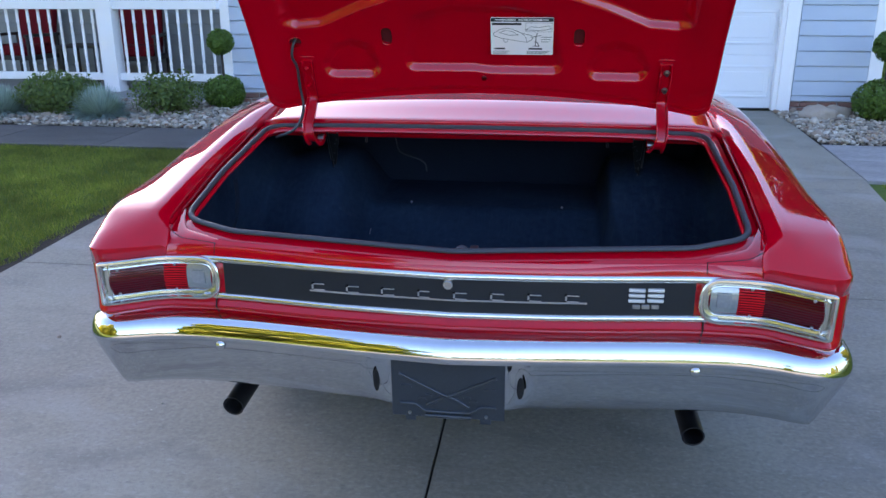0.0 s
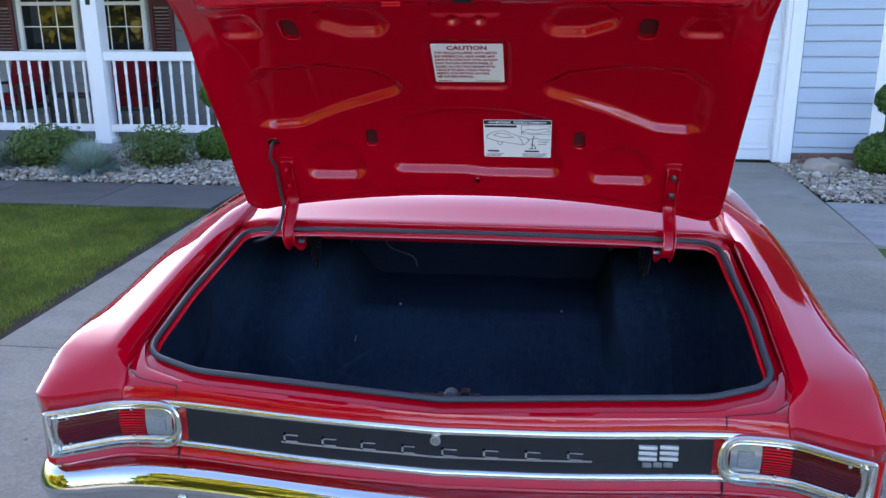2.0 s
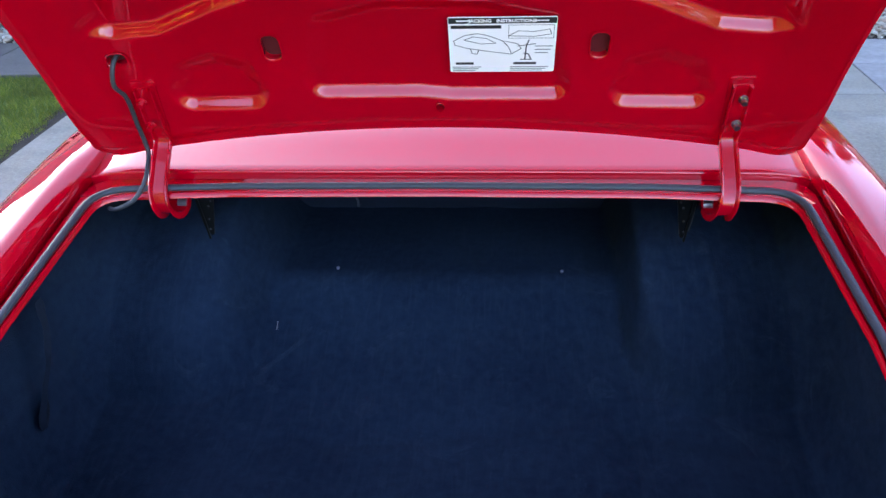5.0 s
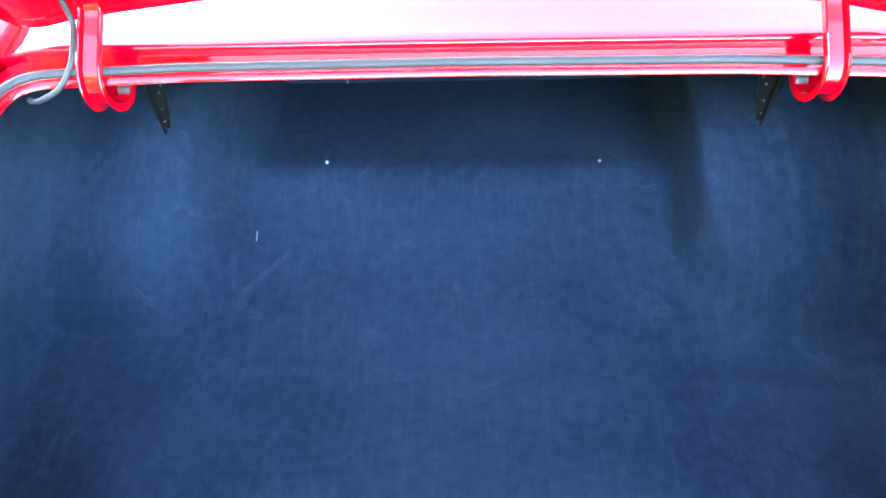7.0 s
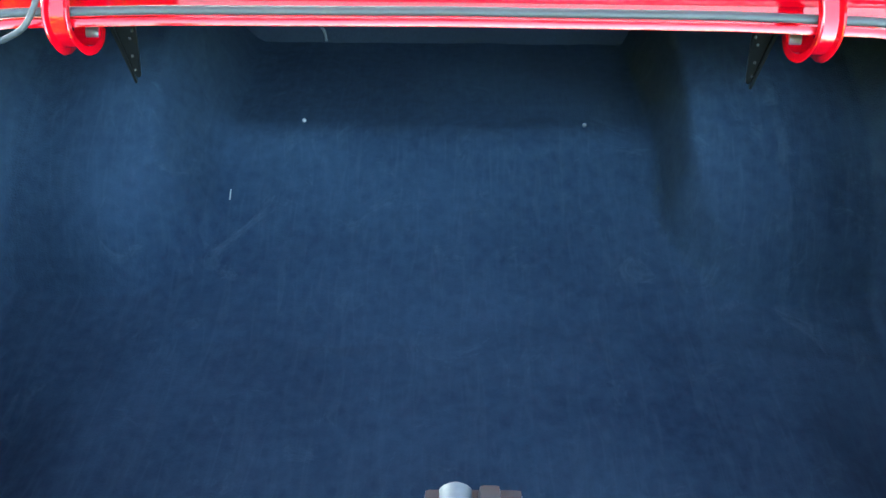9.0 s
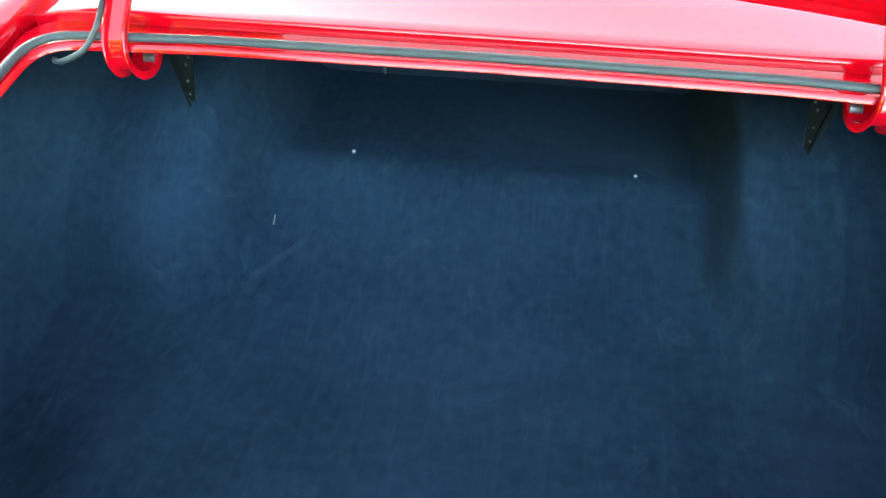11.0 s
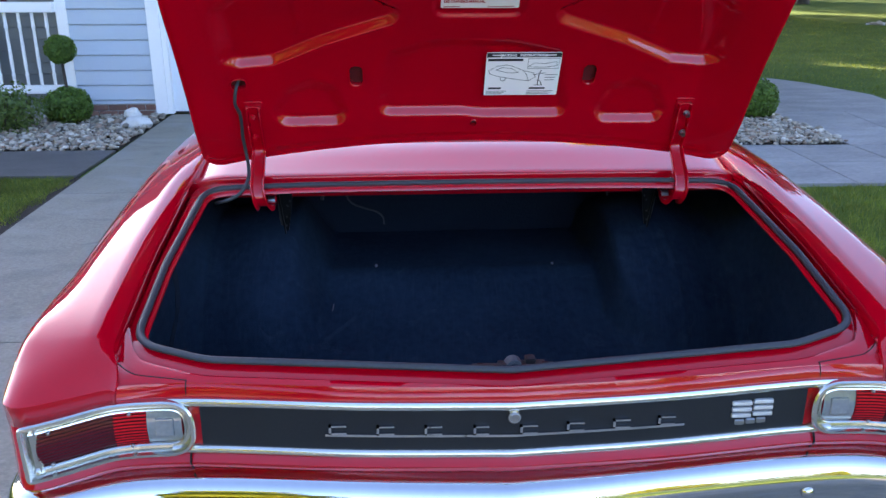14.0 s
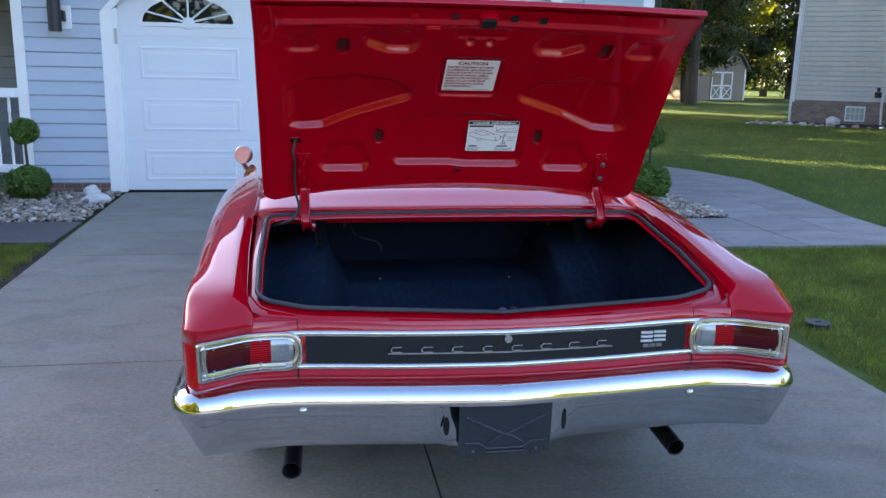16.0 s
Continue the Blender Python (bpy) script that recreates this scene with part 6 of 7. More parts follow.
tree((11.5, 25.5, 0), 18.5, 3.6, 98, PINE_LEAF, 0.11, 42000, 0.26, "tall dark conifer behind the house corner", 0.42)
# in the side gardens
for i, (x, y, h) in enumerate(((17.0, 12.5, 13), (22, 9, 13), (25, 15, 15))):
    tree((x, y, 0), h, 4.4, 110 + i, SUNNY_LEAF, 0.34, 5200, 0.26, "leafy tree in the side garden", 0.06)
for i, (x, y, h) in enumerate(((-8.5, -10.5, 9), (-14.5, -9, 7), (-21, -8, 7))):
    tree((x, y, 0), h, 4.8, 120 + i, SUNNY_LEAF, 0.36, 6000, 0.26, "leafy tree in the side garden", 0.06)
# across the road, lit by the low sun and coloured sunlit as well
for i, (x, y, h) in enumerate(((-26, -17, 9), (-21.5, -15.5, 8), (-17, -17, 9), (-13, -15.5, 8.5), (-9.5, -16.5, 8.5), (-14, -33, 16), (-20, -34, 16), (-33, -18, 10), (24, -22, 11), (30, -17, 12), (34, -60, 12), (48, -50, 13))):
    tree((x, y, 0), h, 4.4, 70 + i, SUNNY_LEAF, 0.28, 9000, 0.25, "sunlit leafy tree on the front lawn", 0.04)
woods_p, woods_n = [], []
for i in range(46):
    a = i / 46 * math.pi * 2
    c = (math.cos(a) * 110 + 10, math.sin(a) * 110 + 10, 4.0)
    p, d = ball_points(420, c, (10, 10, 7 + 3 * math.sin(i * 2.7)), 300 + i, 0.5, 0.5)
    p[:, 2] = np.maximum(p[:, 2], -0.02)
    woods_p.append(p)
    woods_n.append(d)
woods = leaves("distant_woods", np.concatenate(woods_p), np.concatenate(woods_n), 1.0, SHADED_LEAF, None, 300)
tagged(woods, "distant belt of summer woods", "woods", kind="stuff")

# ---- the house ----
HY = 8.25


def wall_planks(parent, x0, x1, y, z0, z1, pitch, material, name="siding_board", normal=-1, lap=0.010):
    """Lapped boards, each a tilted plank with a proud lower edge."""
    n = int(math.ceil((z1 - z0) / pitch))
    h = pitch + 0.018
    lip = min(0.034, 0.3 * pitch)
    prof = [(0.0, h), (normal * 0.002, h), (normal * 0.003, pitch - lap), (normal * lip * 0.6, pitch - lap - 0.001), (normal * lip, 0.005), (normal * (lip - 0.002), 0.0), (0.0, 0.0)]
    m = len(prof)
    v = [(x, p, z) for x in (0, x1 - x0) for p, z in prof]
    f = [tuple(range(m)), tuple(range(2 * m - 1, m - 1, -1))] + [(i, i + m, (i + 1) % m + m, (i + 1) % m) for i in range(m)]
    me = bpy.data.meshes.new(name)
    me.from_pydata(v, [], f)
    me.materials.append(material)
    for k in range(n):
        ob = new(name, me)
        ob.location = (x0, y, z0 + k * pitch)
        ob.parent = parent


def brick_row(parent, x0, x1, y, z0, rows, material, length=0.20, height=0.058, gap=0.010):
    me = bpy.data.meshes.new("brick")
    bm = box_bm(0, length, -0.012, 0.05, 0, height, 0.004, 1)
    bm.to_mesh(me)
    bm.free()
    me.materials.append(material)
    for r in range(rows):
        x = x0 - (0.5 * length if r % 2 else 0)
        while x < x1:
            a, b = max(x, x0), min(x + length, x1)
            if b - a > 0.03:
                ob = new("brick", me)
                ob.location = (a, y, z0 + r * (height + gap))
                ob.scale = ((b - a) / length, 1, 1)
                ob.parent = parent
            x += length + gap


wall_l = tagged(new("wall_garage_left"), "pale blue lap siding over brick base", "wall", kind="structure")
wall_r = tagged(new("wall_garage_right"), "pale blue lap siding over brick base", "wall", kind="structure")
part("wall_core", box_bm(-3.84, -2.93, HY + 0.02, HY + 0.20, 0.0, 3.2), MORTAR, wall_l)
part("wall_core", box_bm(3.00, 3.96, HY + 0.02, HY + 0.20, 0.0, 3.2), MORTAR, wall_r)
wall_planks(wall_l, -3.80, -2.935, HY + 0.02, 0.118, 0.165, 0.05, SIDING)
wall_planks(wall_l, -3.80, -2.935, HY + 0.02, 0.168, 3.1, 0.167, SIDING)
wall_planks(wall_r, 3.02, 3.83, HY + 0.02, 0.118, 0.18, 0.067, SIDING)
wall_planks(wall_r, 3.02, 3.83, HY + 0.02, 0.185, 3.1, 0.170, SIDING)
brick_row(wall_l, -3.80, -2.935, HY + 0.02, -0.022, 2, BRICK)
brick_row(wall_r, 3.02, 3.95, HY + 0.02, -0.022, 2, BRICK)
lintel = tagged(new("wall_over_garage"), "pale blue lap siding above garage door", "wall", kind="structure")
part("wall_core", box_bm(-2.93, 3.00, HY + 0.02, HY + 0.20, 2.60, 3.2), MORTAR, lintel)
wall_planks(lintel, -2.93, 3.00, HY + 0.02, 2.70, 3.15, 0.15, SIDING)
side_wall = part("wall_side", box_bm(3.78, 3.96, HY + 0.20, 17.0, -0.05, 3.2), SIDING, None)
tagged(side_wall, "pale blue side wall of garage", "wall", kind="structure")
# porch walls take the siding copy that has shade in its colour
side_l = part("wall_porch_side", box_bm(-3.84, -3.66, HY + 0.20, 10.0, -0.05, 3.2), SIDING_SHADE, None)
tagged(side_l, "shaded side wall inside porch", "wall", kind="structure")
back_wall = part("wall_back", box_bm(-14, 3.96, 17.0, 17.2, -0.05, 3.2), SIDING, None)
tagged(back_wall, "pale blue rear wall of house", "wall", kind="structure")
corner = part("trim_corner", box_bm(3.83, 3.985, HY - 0.012, HY + 0.03, 0.09, 3.2, 0.004, 1), WHITE, None)
tagged(corner, "white vertical corner trim board", "trim", kind="structure")
corner2 = part("trim_corner", box_bm(-3.915, -3.795, HY - 0.015, HY + 0.05, 0.06, 3.0, 0.004, 1), WHITE, None)
tagged(corner2, "white porch end post against siding", "trim", kind="structure")


# garage door frame: jambs, clipped corners and head
def board(name, outline, y0, y1, material, parent, bevel=0.004):
    bm = bmesh.new()
    a = [bm.verts.new((x, y0, z)) for x, z in outline]
    b = [bm.verts.new((x, y1, z)) for x, z in outline]
    bm.faces.new(a)
    bm.faces.new(b[::-1])
    for i in range(len(a)):
        bm.faces.new((a[i], b[i], b[(i + 1) % len(a)], a[(i + 1) % len(a)]))
    return part(name, bm, material, parent)


frame_trim = tagged(new("garage_door_frame"), "white painted garage door casing with clipped corners", "door frame", kind="structure")
for side, xo, xi in ((-1, 2.935, 2.80), (1, 3.005, 2.86)):
    board("jamb", [(side * xo, 0.0), (side * xi, 0.0), (side * xi, 2.18), (side * xo, 2.14)], HY - 0.03, HY + 0.03, WHITE, frame_trim)
    board("inner_jamb", [(side * xi, 0.0), (side * (xi - 0.05), 0.0), (side * (xi - 0.05), 2.20), (side * xi, 2.18)], HY - 0.005, HY + 0.12, WHITE, frame_trim)
    board("clipped_corner", [(side * xo, 2.14), (side * xi, 2.18), (side * (xi - 0.36), 2.52), (side * (xi - 0.31), 2.64)], HY - 0.031, HY + 0.03, WHITE, frame_trim)
    board("corner_filler", [(side * xo, 2.14), (side * (xi - 0.31), 2.64), (side * xo, 2.72)], HY - 0.010, HY + 0.03, SIDING, frame_trim)
board("head", [(-2.50, 2.52), (2.56, 2.52), (2.56, 2.64), (-2.50, 2.64)], HY - 0.03, HY + 0.03, WHITE, frame_trim)
part("keypad", box_bm(-2.79, -2.755, HY - 0.02, HY + 0.0, 1.78, 1.96, 0.006, 2), surface("putty_plastic", (0.50, 0.50, 0.46), rough=0.5), frame_trim)

door = tagged(new("garage_door"), "closed white double garage door with sunburst windows", "garage door", kind="structure")
D0, D1, DY = -2.76, 2.82, HY + 0.10
levels = [0.012, 0.632, 1.262, 1.885, 2.56]
for k, (z0, z1) in enumerate(zip(levels, levels[1:])):
    sec = part("door_section", box_bm(D0, D1, DY, DY + 0.05, z0 + 0.0015, z1 - 0.0015, 0.003, 2), DOOR_WHITE, door)
    for j in range(4):
        x0 = -2.535 + j * 1.385
        x1 = x0 + 1.18
        if k < 3:
            a, b = z0 + 0.115, z1 - 0.115
            rows = []
            for inset, dy in ((0.0, 0.0), (0.012, -0.006), (0.03, -0.007), (0.045, 0.006), (0.06, 0.007), (0.085, -0.004)):
                rows.append([(x0 + inset, DY + dy, a + inset), (x1 - inset, DY + dy, a + inset), (x1 - inset, DY + dy, b - inset), (x0 + inset, DY + dy, b - inset)])
            v, f = loft(rows, True)
            f.append(tuple(20 + i for i in range(4)))
            mesh_ob("raised_panel", v, f, DOOR_WHITE, sec)
        else:
            cx, cz, rx, rz = (x0 + x1) / 2, 2.045, 0.535, 0.30
            arch = [(cx + rx * math.cos(t), cz + rz * math.sin(t)) for t in (math.pi * i / 20 for i in range(21))]
            board("arch_pane", arch, DY - 0.004, DY + 0.0, WINDOW_GLASS, sec)
            outer = [(cx + (rx + 0.05) * math.cos(t), cz + (rz + 0.05) * math.sin(t)) for t in (math.pi * i / 20 for i in range(21))]
            ring = [[(x, DY - 0.014, z) for x, z in arch], [(x, DY - 0.018, z) for x, z in outer], [(x, DY, z) for x, z in outer]]
            v, f = loft(ring)
            mesh_ob("arch_frame", v, f, DOOR_WHITE, sec)
            part("arch_sill", box_bm(cx - rx - 0.05, cx + rx + 0.05, DY - 0.018, DY, cz - 0.045, cz + 0.004, 0.003, 1), DOOR_WHITE, sec)
            for t in (25, 57.5, 90, 122.5, 155):
                a = radians(t)
                v, f = tube([(cx + 0.06 * math.cos(a), DY - 0.008, cz + 0.05 * math.sin(a)), (cx + rx * math.cos(a), DY - 0.008, cz + rz * math.sin(a))], 0.013, 6)
                mesh_ob("muntin", v, f, DOOR_WHITE, sec)
            bm = bmesh.new()
            bmesh.ops.create_cone(bm, cap_ends=True, segments=20, radius1=0.075, radius2=0.07, depth=0.014, matrix=pose(cx, DY - 0.009, cz, 90))
            part("muntin_hub", bm, DOOR_WHITE, sec)
part("bottom_seal", box_bm(D0, D1, DY - 0.005, DY + 0.05, 0.0, 0.014), RUBBER, door)

# wall lamp
lamp = empty("wall_lantern", "black cylinder wall lamp on white plate", "wall lamp")
part("mount_plate", box_bm(-3.395, -3.255, HY - 0.025, HY + 0.0, 1.935, 2.20, 0.008, 2), WHITE, lamp)
bm = bmesh.new()
bmesh.ops.create_cone(bm, cap_ends=True, segments=28, radius1=0.072, radius2=0.072, depth=0.50, matrix=pose(-3.41, HY - 0.13, 2.15))
bmesh.ops.bevel(bm, geom=[e for e in bm.edges if abs(e.verts[0].co.z - e.verts[1].co.z) < 1e-4], offset=0.006, segments=2, affect="EDGES")
part("lamp_body", bm, LAMP_BLACK, lamp, smooth=40)
part("lamp_arm", box_bm(-3.37, -3.31, HY - 0.10, HY - 0.02, 2.02, 2.14, 0.006, 2), LAMP_BLACK, lamp)

# porch
porch = part("porch_floor", box_bm(-14, -3.84, 8.06, 10.0, -0.05, 0.115, 0.01, 2), PORCH_STONE, None)
tagged(porch, "grey concrete porch floor slab", "porch floor", kind="structure")
porch_wall = tagged(new("wall_porch_back"), "lap-sided wall behind porch, greyed for shade", "wall", kind="structure")
part("wall_core", box_bm(-14, -3.84, 10.02, 10.2, 0.0, 3.2), MORTAR, porch_wall)
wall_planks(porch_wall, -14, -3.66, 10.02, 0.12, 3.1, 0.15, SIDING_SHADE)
ceiling = part("porch_ceiling", box_bm(-14, -3.84, 8.0, 10.02, 2.70, 2.76), WHITE, None)
tagged(ceiling, "white boarded porch ceiling", "ceiling", kind="structure")
beam = part("porch_beam", box_bm(-14, -3.80, 8.08, 8.32, 2.50, 2.95, 0.006, 1), WHITE, None)
tagged(beam, "white porch header beam", "beam", kind="structure")


def porch_column(x, w, label):
    col = empty("porch_column", label, "column", "porch columns", (x, 8.2, 0.115))
    part("shaft", box_bm(-w / 2, w / 2, -w / 2, w / 2, 0.0, 2.40, 0.008, 2), WHITE, col)
    part("base", box_bm(-w / 2 - 0.012, w / 2 + 0.012, -w / 2 - 0.012, w / 2 + 0.012, 0.0, 0.06, 0.006, 2), WHITE, col)
    return col


col = porch_column(-5.385, 0.205, "square white porch column with dark number bars")
for z in (1.95, 1.80):
    part("number_bar", box_bm(-0.03, 0.03, -0.108, -0.103, z - 0.115, z - 0.015, 0.004, 1), LAMP_BLACK, col)
porch_column(-8.6, 0.205, "square white porch column")
porch_column(-11.8, 0.205, "square white porch column")


def baluster_mesh():
    prof = [(0.018, 0.0), (0.018, 0.10), (0.0215, 0.115), (0.0215, 0.13), (0.014, 0.145), (0.020, 0.24), (0.017, 0.50), (0.0145, 0.62), (0.0215, 0.635), (0.0215, 0.65), (0.018, 0.665), (0.018, 0.80)]
    rows = [[(r * math.cos(a), r * math.sin(a), z) for a in (2 * math.pi * k / 10 for k in range(10))] for r, z in prof]
    v, f = loft(rows, True)
    me = bpy.data.meshes.new("baluster")
    me.from_pydata(v, [], f)
    me.polygons.foreach_set("use_smooth", [True] * len(me.polygons))
    me.materials.append(WHITE)
    return me


BAL = baluster_mesh()


def porch_rail(x0, x1, label):
    rail = empty("porch_railing", label, "railing", "porch railings", (0, 0, 0))
    part("top_rail", box_bm(x0, x1, 8.145, 8.255, 1.135, 1.245, 0.012, 2), WHITE, rail)
    part("bottom_rail", box_bm(x0, x1, 8.155, 8.245, 0.255, 0.345, 0.010, 2), WHITE, rail)
    n = int((x1 - x0) / 0.147)
    for k in range(n):
        ob = new("baluster", BAL)
        ob.location = (x0 + (x1 - x0 - (n - 1) * 0.147) / 2 + 0.147 * k, 8.2, 0.34)
        ob.parent = rail
    return rail


porch_rail(-5.285, -3.915, "white painted railing with turned balusters")
porch_rail(-8.50, -5.485, "white painted railing with turned balusters")
porch_rail(-11.7, -8.70, "white painted railing with turned balusters")


def porch_window(number, x0, x1, z0, z1):
    w = tagged(new("window_%d" % number), "white grid window reflecting the street", "window", kind="structure")
    pane = part("pane", box_bm(x0, x1, 9.985, 9.99, z0, z1), WINDOW_GLASS, w)
    t = 0.07
    for a, b, c, d in ((x0 - t, x0, z0 - t, z1 + t), (x1, x1 + t, z0 - t, z1 + t), (x0 - t, x1 + t, z1, z1 + t), (x0 - t - 0.03, x1 + t + 0.03, z0 - t, z0)):
        part("window_frame", box_bm(a, b, 9.95, 10.01, c, d, 0.006, 1), WHITE, w)
    part("sash_rail", box_bm(x0, x1, 9.965, 9.99, (z0 + z1) / 2 - 0.025, (z0 + z1) / 2 + 0.025, 0.004, 1), WHITE, w)
    for i in (1, 2):
        x = x0 + (x1 - x0) * i / 3
        part("muntin", box_bm(x - 0.007, x + 0.007, 9.975, 9.99, z0, z1), WHITE, w)
    for i in (1, 3):
        z = z0 + (z1 - z0) * i / 4
        part("muntin", box_bm(x0, x1, 9.976, 9.989, z - 0.007, z + 0.007), WHITE, w)


porch_window(1, -7.52, -6.72, 1.20, 2.50)
porch_window(2, -6.42, -5.66, 1.20, 2.50)
for x0 in (-5.54, -8.02):
    sh = empty("shutter", "maroon louvred window shutter", "shutter", "porch shutters")
    part("stile", box_bm(x0, x0 + 0.06, 9.955, 9.99, 1.10, 2.55, 0.004, 1), SHUTTER, sh)
    part("stile", box_bm(x0 + 0.30, x0 + 0.36, 9.955, 9.99, 1.10, 2.55, 0.004, 1), SHUTTER, sh)
    for z in (1.10, 1.80, 2.47):
        part("cross_rail", box_bm(x0 + 0.06, x0 + 0.30, 9.957, 9.99, z, z + 0.08, 0.004, 1), SHUTTER, sh)
    for k in range(28):
        z = 1.19 + k * 0.047
        if abs(z - 1.82) > 0.05:
            bm = box_bm(x0 + 0.06, x0 + 0.30, -0.018, 0.018, -0.004, 0.004)
            bmesh.ops.transform(bm, matrix=pose(0, 9.975, z, 40), verts=bm.verts[:])
            part("louvre", bm, SHUTTER, sh)


def porch_chair(at, turn, label):
    ch = empty("porch_chair", label, "chair", "porch chairs", at)
    ch.rotation_euler = (0, 0, radians(turn))
    part("seat_cushion", box_bm(-0.30, 0.30, -0.30, 0.28, 0.36, 0.50, 0.05, 3), CUSHION, ch, smooth=50)
    bm = box_bm(-0.30, 0.30, -0.06, 0.07, 0.0, 0.62, 0.05, 3)
    bmesh.ops.transform(bm, matrix=pose(0, 0.27, 0.46, -14), verts=bm.verts[:])
    part("back_cushion", bm, CUSHION, ch, smooth=50)
    for x in (-0.34, 0.34):
        for y in (-0.28, 0.30):
            part("leg", box_bm(x - 0.02, x + 0.02, y - 0.02, y + 0.02, 0.0, 0.62, 0.004, 1), WICKER, ch)
        part("arm", box_bm(x - 0.035, x + 0.035, -0.32, 0.34, 0.61, 0.65, 0.01, 2), WICKER, ch)
        part("side_rail", box_bm(x - 0.015, x + 0.015, -0.28, 0.30, 0.30, 0.36), WICKER, ch)
    part("seat_frame", box_bm(-0.34, 0.34, -0.30, 0.32, 0.30, 0.36, 0.006, 1), WICKER, ch)
    return ch


porch_chair((-5.62, 9.30, 0.115), 12, "dark-framed porch chair with red cushions")
porch_chair((-7.35, 9.30, 0.115), -8, "dark-framed porch chair with red cushions")
table = empty("side_table", "small dark porch side table", "table", "", (-6.42, 9.35, 0.115))
part("tabletop", box_bm(-0.30, 0.30, -0.25, 0.25, 0.46, 0.50, 0.01, 2), WICKER, table)
for x in (-0.26, 0.26):
    for y in (-0.21, 0.21):
        part("leg", box_bm(x - 0.018, x + 0.018, y - 0.018, y + 0.018, 0.0, 0.46), WICKER, table)
# roof
roof_main = tagged(new("house_roof"), "dark shingled gable roof with white eaves", "roof", kind="structure")
v = [(-14.4, 7.7, 2.98), (4.35, 7.7, 2.98), (4.35, 12.6, 7.3), (-14.4, 12.6, 7.3), (4.35, 17.6, 2.98), (-14.4, 17.6, 2.98)]
ob = mesh_ob("roof_slope", v, [(0, 1, 2, 3), (3, 2, 4, 5)], SHINGLE, roof_main)
sol = ob.modifiers.new("thick", "SOLIDIFY")
sol.thickness = 0.14
sol.offset = 1
for x in (-14.2, 3.94):
    mesh_ob("gable", [(x, 8.25, 3.1), (x, 17.0, 3.1), (x, 12.6, 7.15)], [(0, 1, 2)], SIDING, roof_main)
part("gutter", box_bm(-14.4, 4.35, 7.58, 7.70, 2.92, 3.04, 0.015, 2), WHITE, roof_main)
part("soffit", box_bm(-14.2, 4.2, 7.70, 8.27, 2.93, 2.97), WHITE, roof_main)

# ---- neighbours ----
nbr = empty("neighbour_house", "cream lap-sided house on a brick base", "house", "", (17.4, 25.9, 0))
nbr.rotation_euler = (0, 0, radians(-36))
part("wall_core", box_bm(0, 9, 0.02, 8, -0.4, 6.0), SIDING_CREAM, nbr)
wall_planks(nbr, 0.08, 9, 0.02, 0.80, 5.9, 0.175, SIDING_CREAM, lap=0.026)
part("corner_board", box_bm(-0.02, 0.05, -0.035, 0.12, 0.72, 6.0, 0.006, 1), WHITE, nbr)
part("downspout", box_bm(-0.11, -0.03, -0.06, 0.05, -0.05, 6.0, 0.01, 2), WHITE, nbr)
part("brick_base", box_bm(0.0, 9, -0.01, 0.03, -0.4, 0.80), MORTAR, nbr)
brick_row(nbr, 0.0, 4.6, -0.01, -0.06, 11, BRICK_TAN, 0.22, 0.066, 0.012)
v = [(-0.5, -0.5, 5.9), (9.5, -0.5, 5.9), (9.5, 4, 8.4), (-0.5, 4, 8.4), (9.5, 8.5, 5.9), (-0.5, 8.5, 5.9)]
mesh_ob("roof", v, [(0, 1, 2, 3), (3, 2, 4, 5), (0, 3, 5), (1, 4, 2)], SHINGLE, nbr)
bw = part("basement_window", box_bm(1.78, 2.44, -0.035, 0.0, 0.08, 0.62, 0.01, 1), WHITE, nbr)
part("glass_block_pane", box_bm(1.82, 2.40, -0.045, -0.03, 0.14, 0.58), BLOCK_GLASS, bw)
for i in range(1, 4):
    x = 1.82 + 0.58 * i / 4
    part("muntin", box_bm(x - 0.008, x + 0.008, -0.055, -0.03, 0.14, 0.58), WHITE, bw)
part("muntin", box_bm(1.82, 2.40, -0.054, -0.03, 0.353, 0.369), WHITE, bw)
pipe = empty("standpipe", "white vent pipe with dark valve by the wall", "pipe", "", (19.70, 24.02, 0))
v, f = tube(smooth_path([(0, 0, -0.05), (-0.05, 0, 0.7), (-0.03, 0, 1.05), (0.12, 0.05, 1.12), (0.2, 0.2, 1.1)], 5), 0.045, 10)
mesh_ob("pipe_run", v, f, WHITE, pipe, smooth=60)
part("valve", box_bm(-0.34, -0.14, -0.06, 0.06, 0.95, 1.15, 0.02, 2), LAMP_BLACK, pipe)
part("valve_wheel", box_bm(-0.28, -0.20, -0.05, 0.05, 1.16, 1.30, 0.02, 2), LAMP_BLACK, pipe)
mulch = mesh_ob("planting_bed", [(14.9, 24.6, -0.006), (17.0, 23.3, -0.006), (22, 19.2, -0.006), (23, 21.8, -0.006), (17.3, 25.9, -0.006), (15.4, 25.6, -0.006)], [(0, 1, 2, 3, 4, 5)], SOIL)
tagged(mulch, "dark mulch bed edged with stones", "bed", kind="structure")
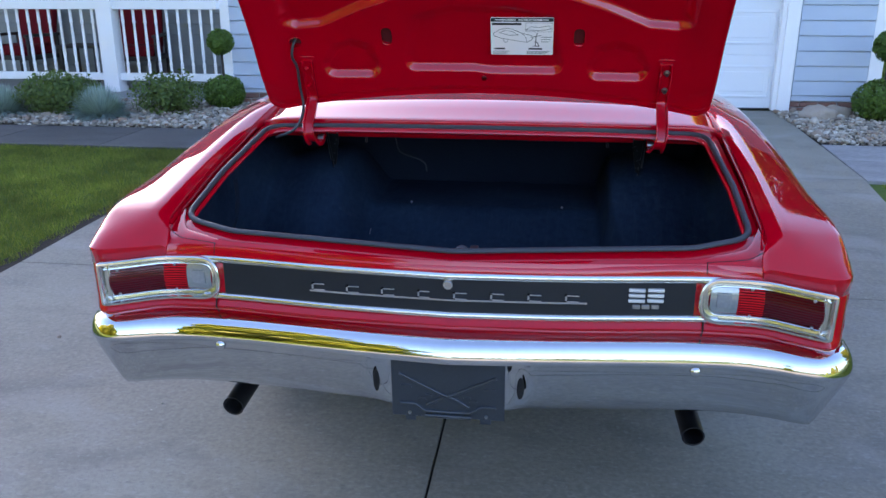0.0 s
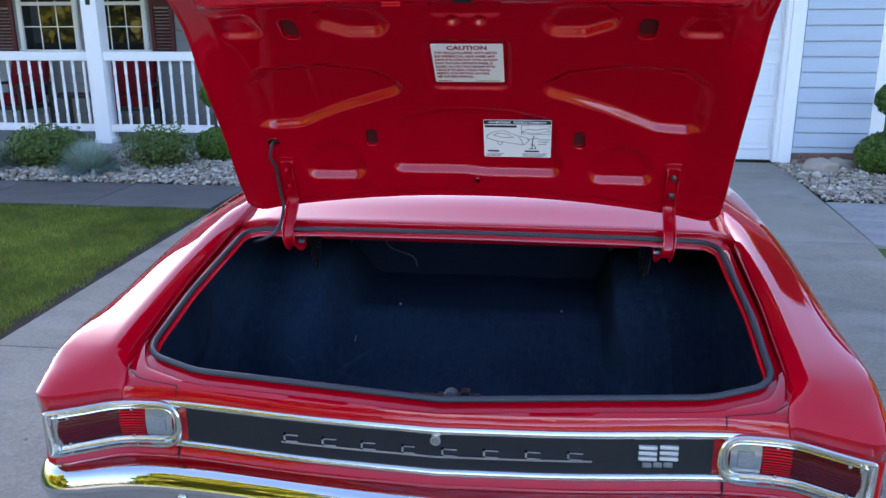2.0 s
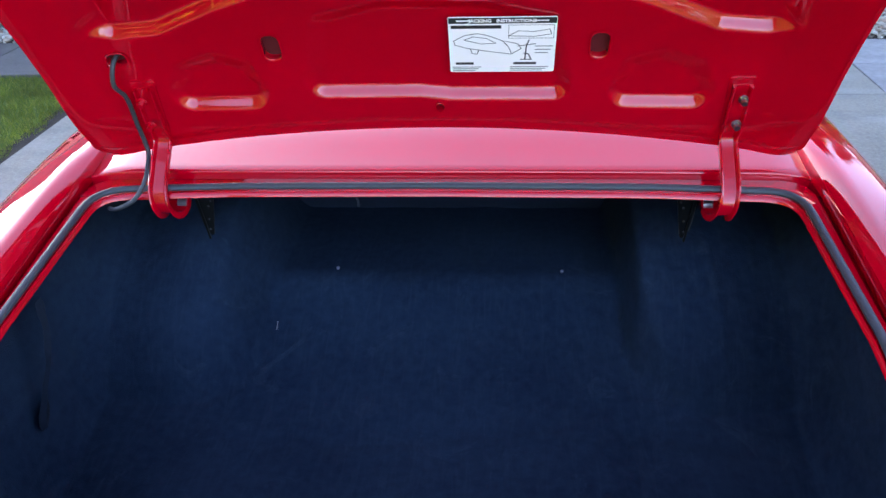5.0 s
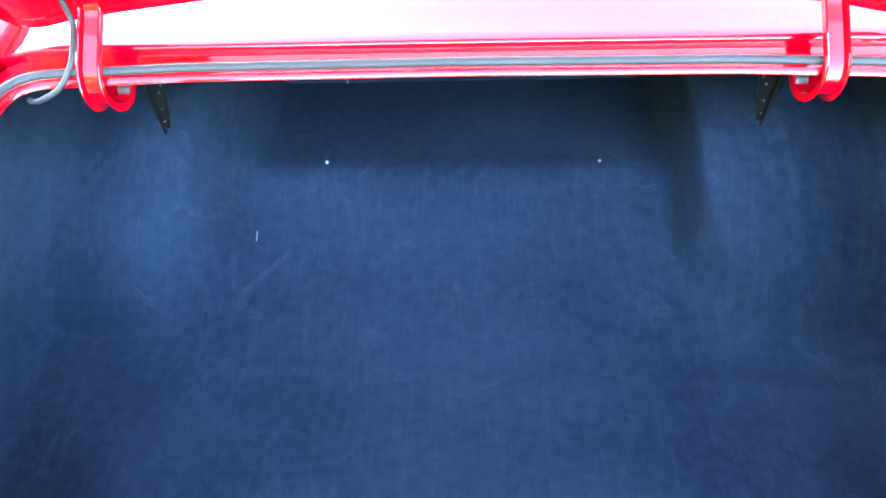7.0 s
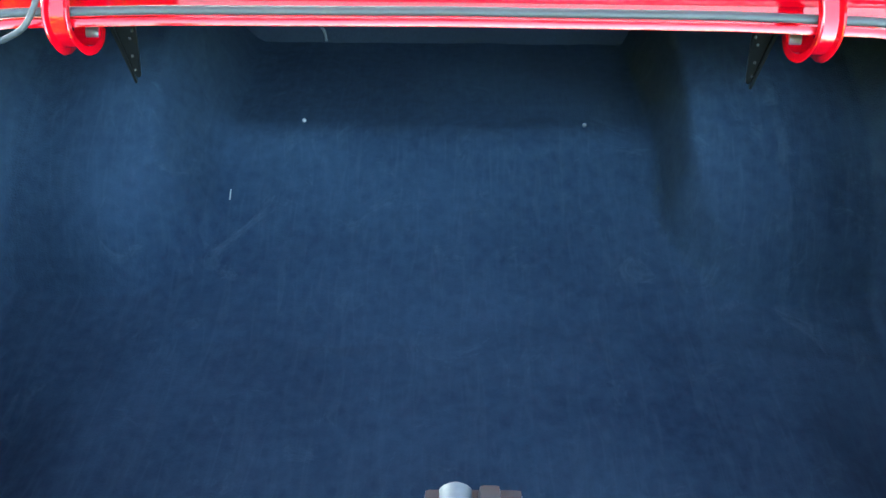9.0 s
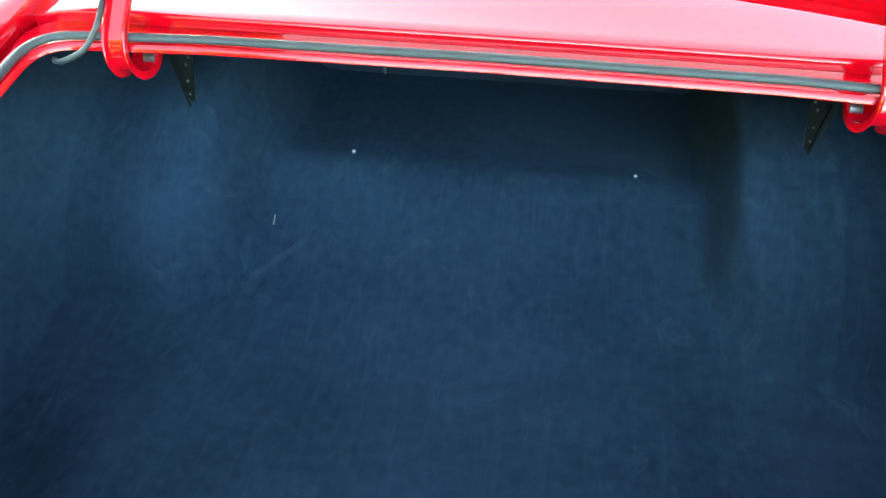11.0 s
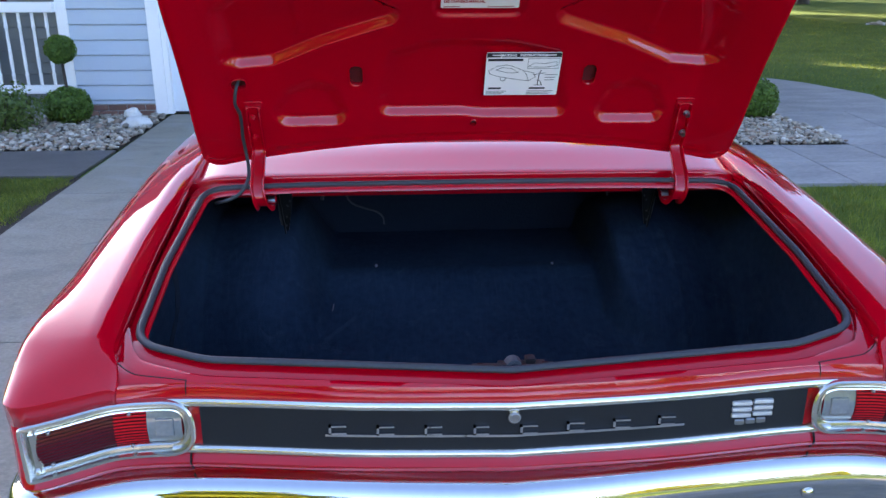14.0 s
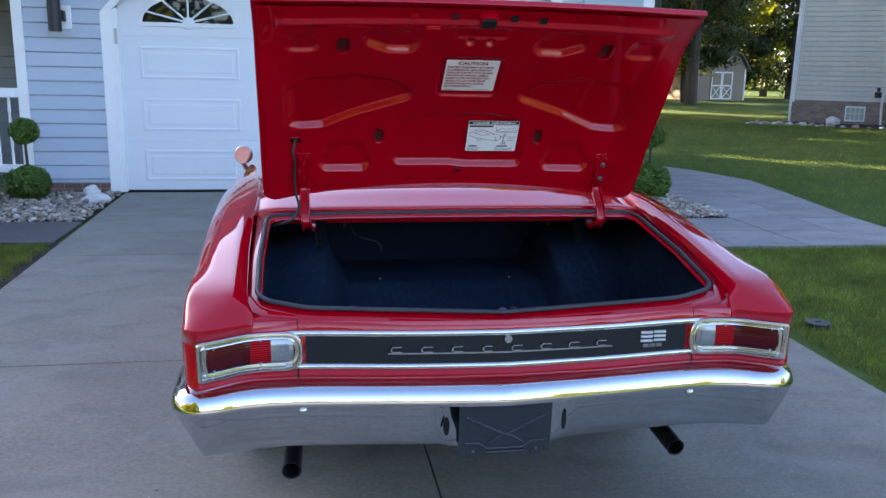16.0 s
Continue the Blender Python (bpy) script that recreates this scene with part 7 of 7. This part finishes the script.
for i in range(34):
    t = i / 33
    x, y = (14.9 + 2.1 * t * 2, 24.6 - 1.3 * t * 2) if t < 0.5 else (17.0 + 5.0 * (t - 0.5) * 2, 23.3 - 4.1 * (t - 0.5) * 2)
    s = 0.065 + 0.085 * ((i * 7) % 5) / 4
    rk = rock("edging_stone", (x, y, -0.03), (s, s * 0.8, s * 0.6), BOULDER if i % 3 else WHITE_STONE, "weathered edging stone along mulch bed", 20 + i)
    tagged(rk, group="edging stones")
rock("edging_stone", (18.1, 24.4, -0.03), (0.27, 0.2, 0.20), WHITE_STONE, "large pale boulder below the brick base", 60)

shed = empty("garden_shed", "tan wooden shed with crossbuck double doors", "shed", "", (26.2, 51.25, 0))
shed.rotation_euler = (0, 0, radians(18))
part("wall_core", box_bm(0, 4.6, 0, 3.4, -0.05, 2.2), SHED_WALL, shed)
mesh_ob("gable", [(0, -0.005, 2.2), (4.6, -0.005, 2.2), (3.9, -0.005, 3.1), (2.3, -0.005, 3.7), (0.7, -0.005, 3.1)], [(0, 1, 2, 3, 4)], SHED_WALL, shed)
v, f = loft([[(-0.25, y, 2.05), (0.65, y, 3.15), (2.3, y, 3.8), (3.95, y, 3.15), (4.85, y, 2.05)] for y in (-0.3, 3.6)])
ob = mesh_ob("roof", v, f, SHINGLE, shed)
ob.modifiers.new("thick", "SOLIDIFY").thickness = 0.08
for x in (0.0, 4.5):
    part("corner_board", box_bm(x, x + 0.12, -0.04, 0.0, 0, 2.2), SIDING_CREAM, shed)
for x0 in (1.30, 2.32):
    dr = part("door_leaf", box_bm(x0, x0 + 1.0, -0.05, -0.005, 0.05, 1.95), SHED_WALL, shed)
    for a, b, c, d in ((x0, x0 + 0.1, 0.05, 1.95), (x0 + 0.9, x0 + 1.0, 0.05, 1.95), (x0, x0 + 1.0, 0.05, 0.15), (x0, x0 + 1.0, 1.85, 1.95), (x0, x0 + 1.0, 0.95, 1.05)):
        part("batten", box_bm(a, b, -0.08, -0.05, c, d), SIDING_CREAM, dr)
    for p, q in (((x0 + 0.08, 0.13), (x0 + 0.92, 0.97)), ((x0 + 0.92, 0.13), (x0 + 0.08, 0.97))):
        v, f = tube([(p[0], -0.065, p[1]), (q[0], -0.065, q[1])], 0.045, 4)
        mesh_ob("cross_brace", v, f, SIDING_CREAM, dr)
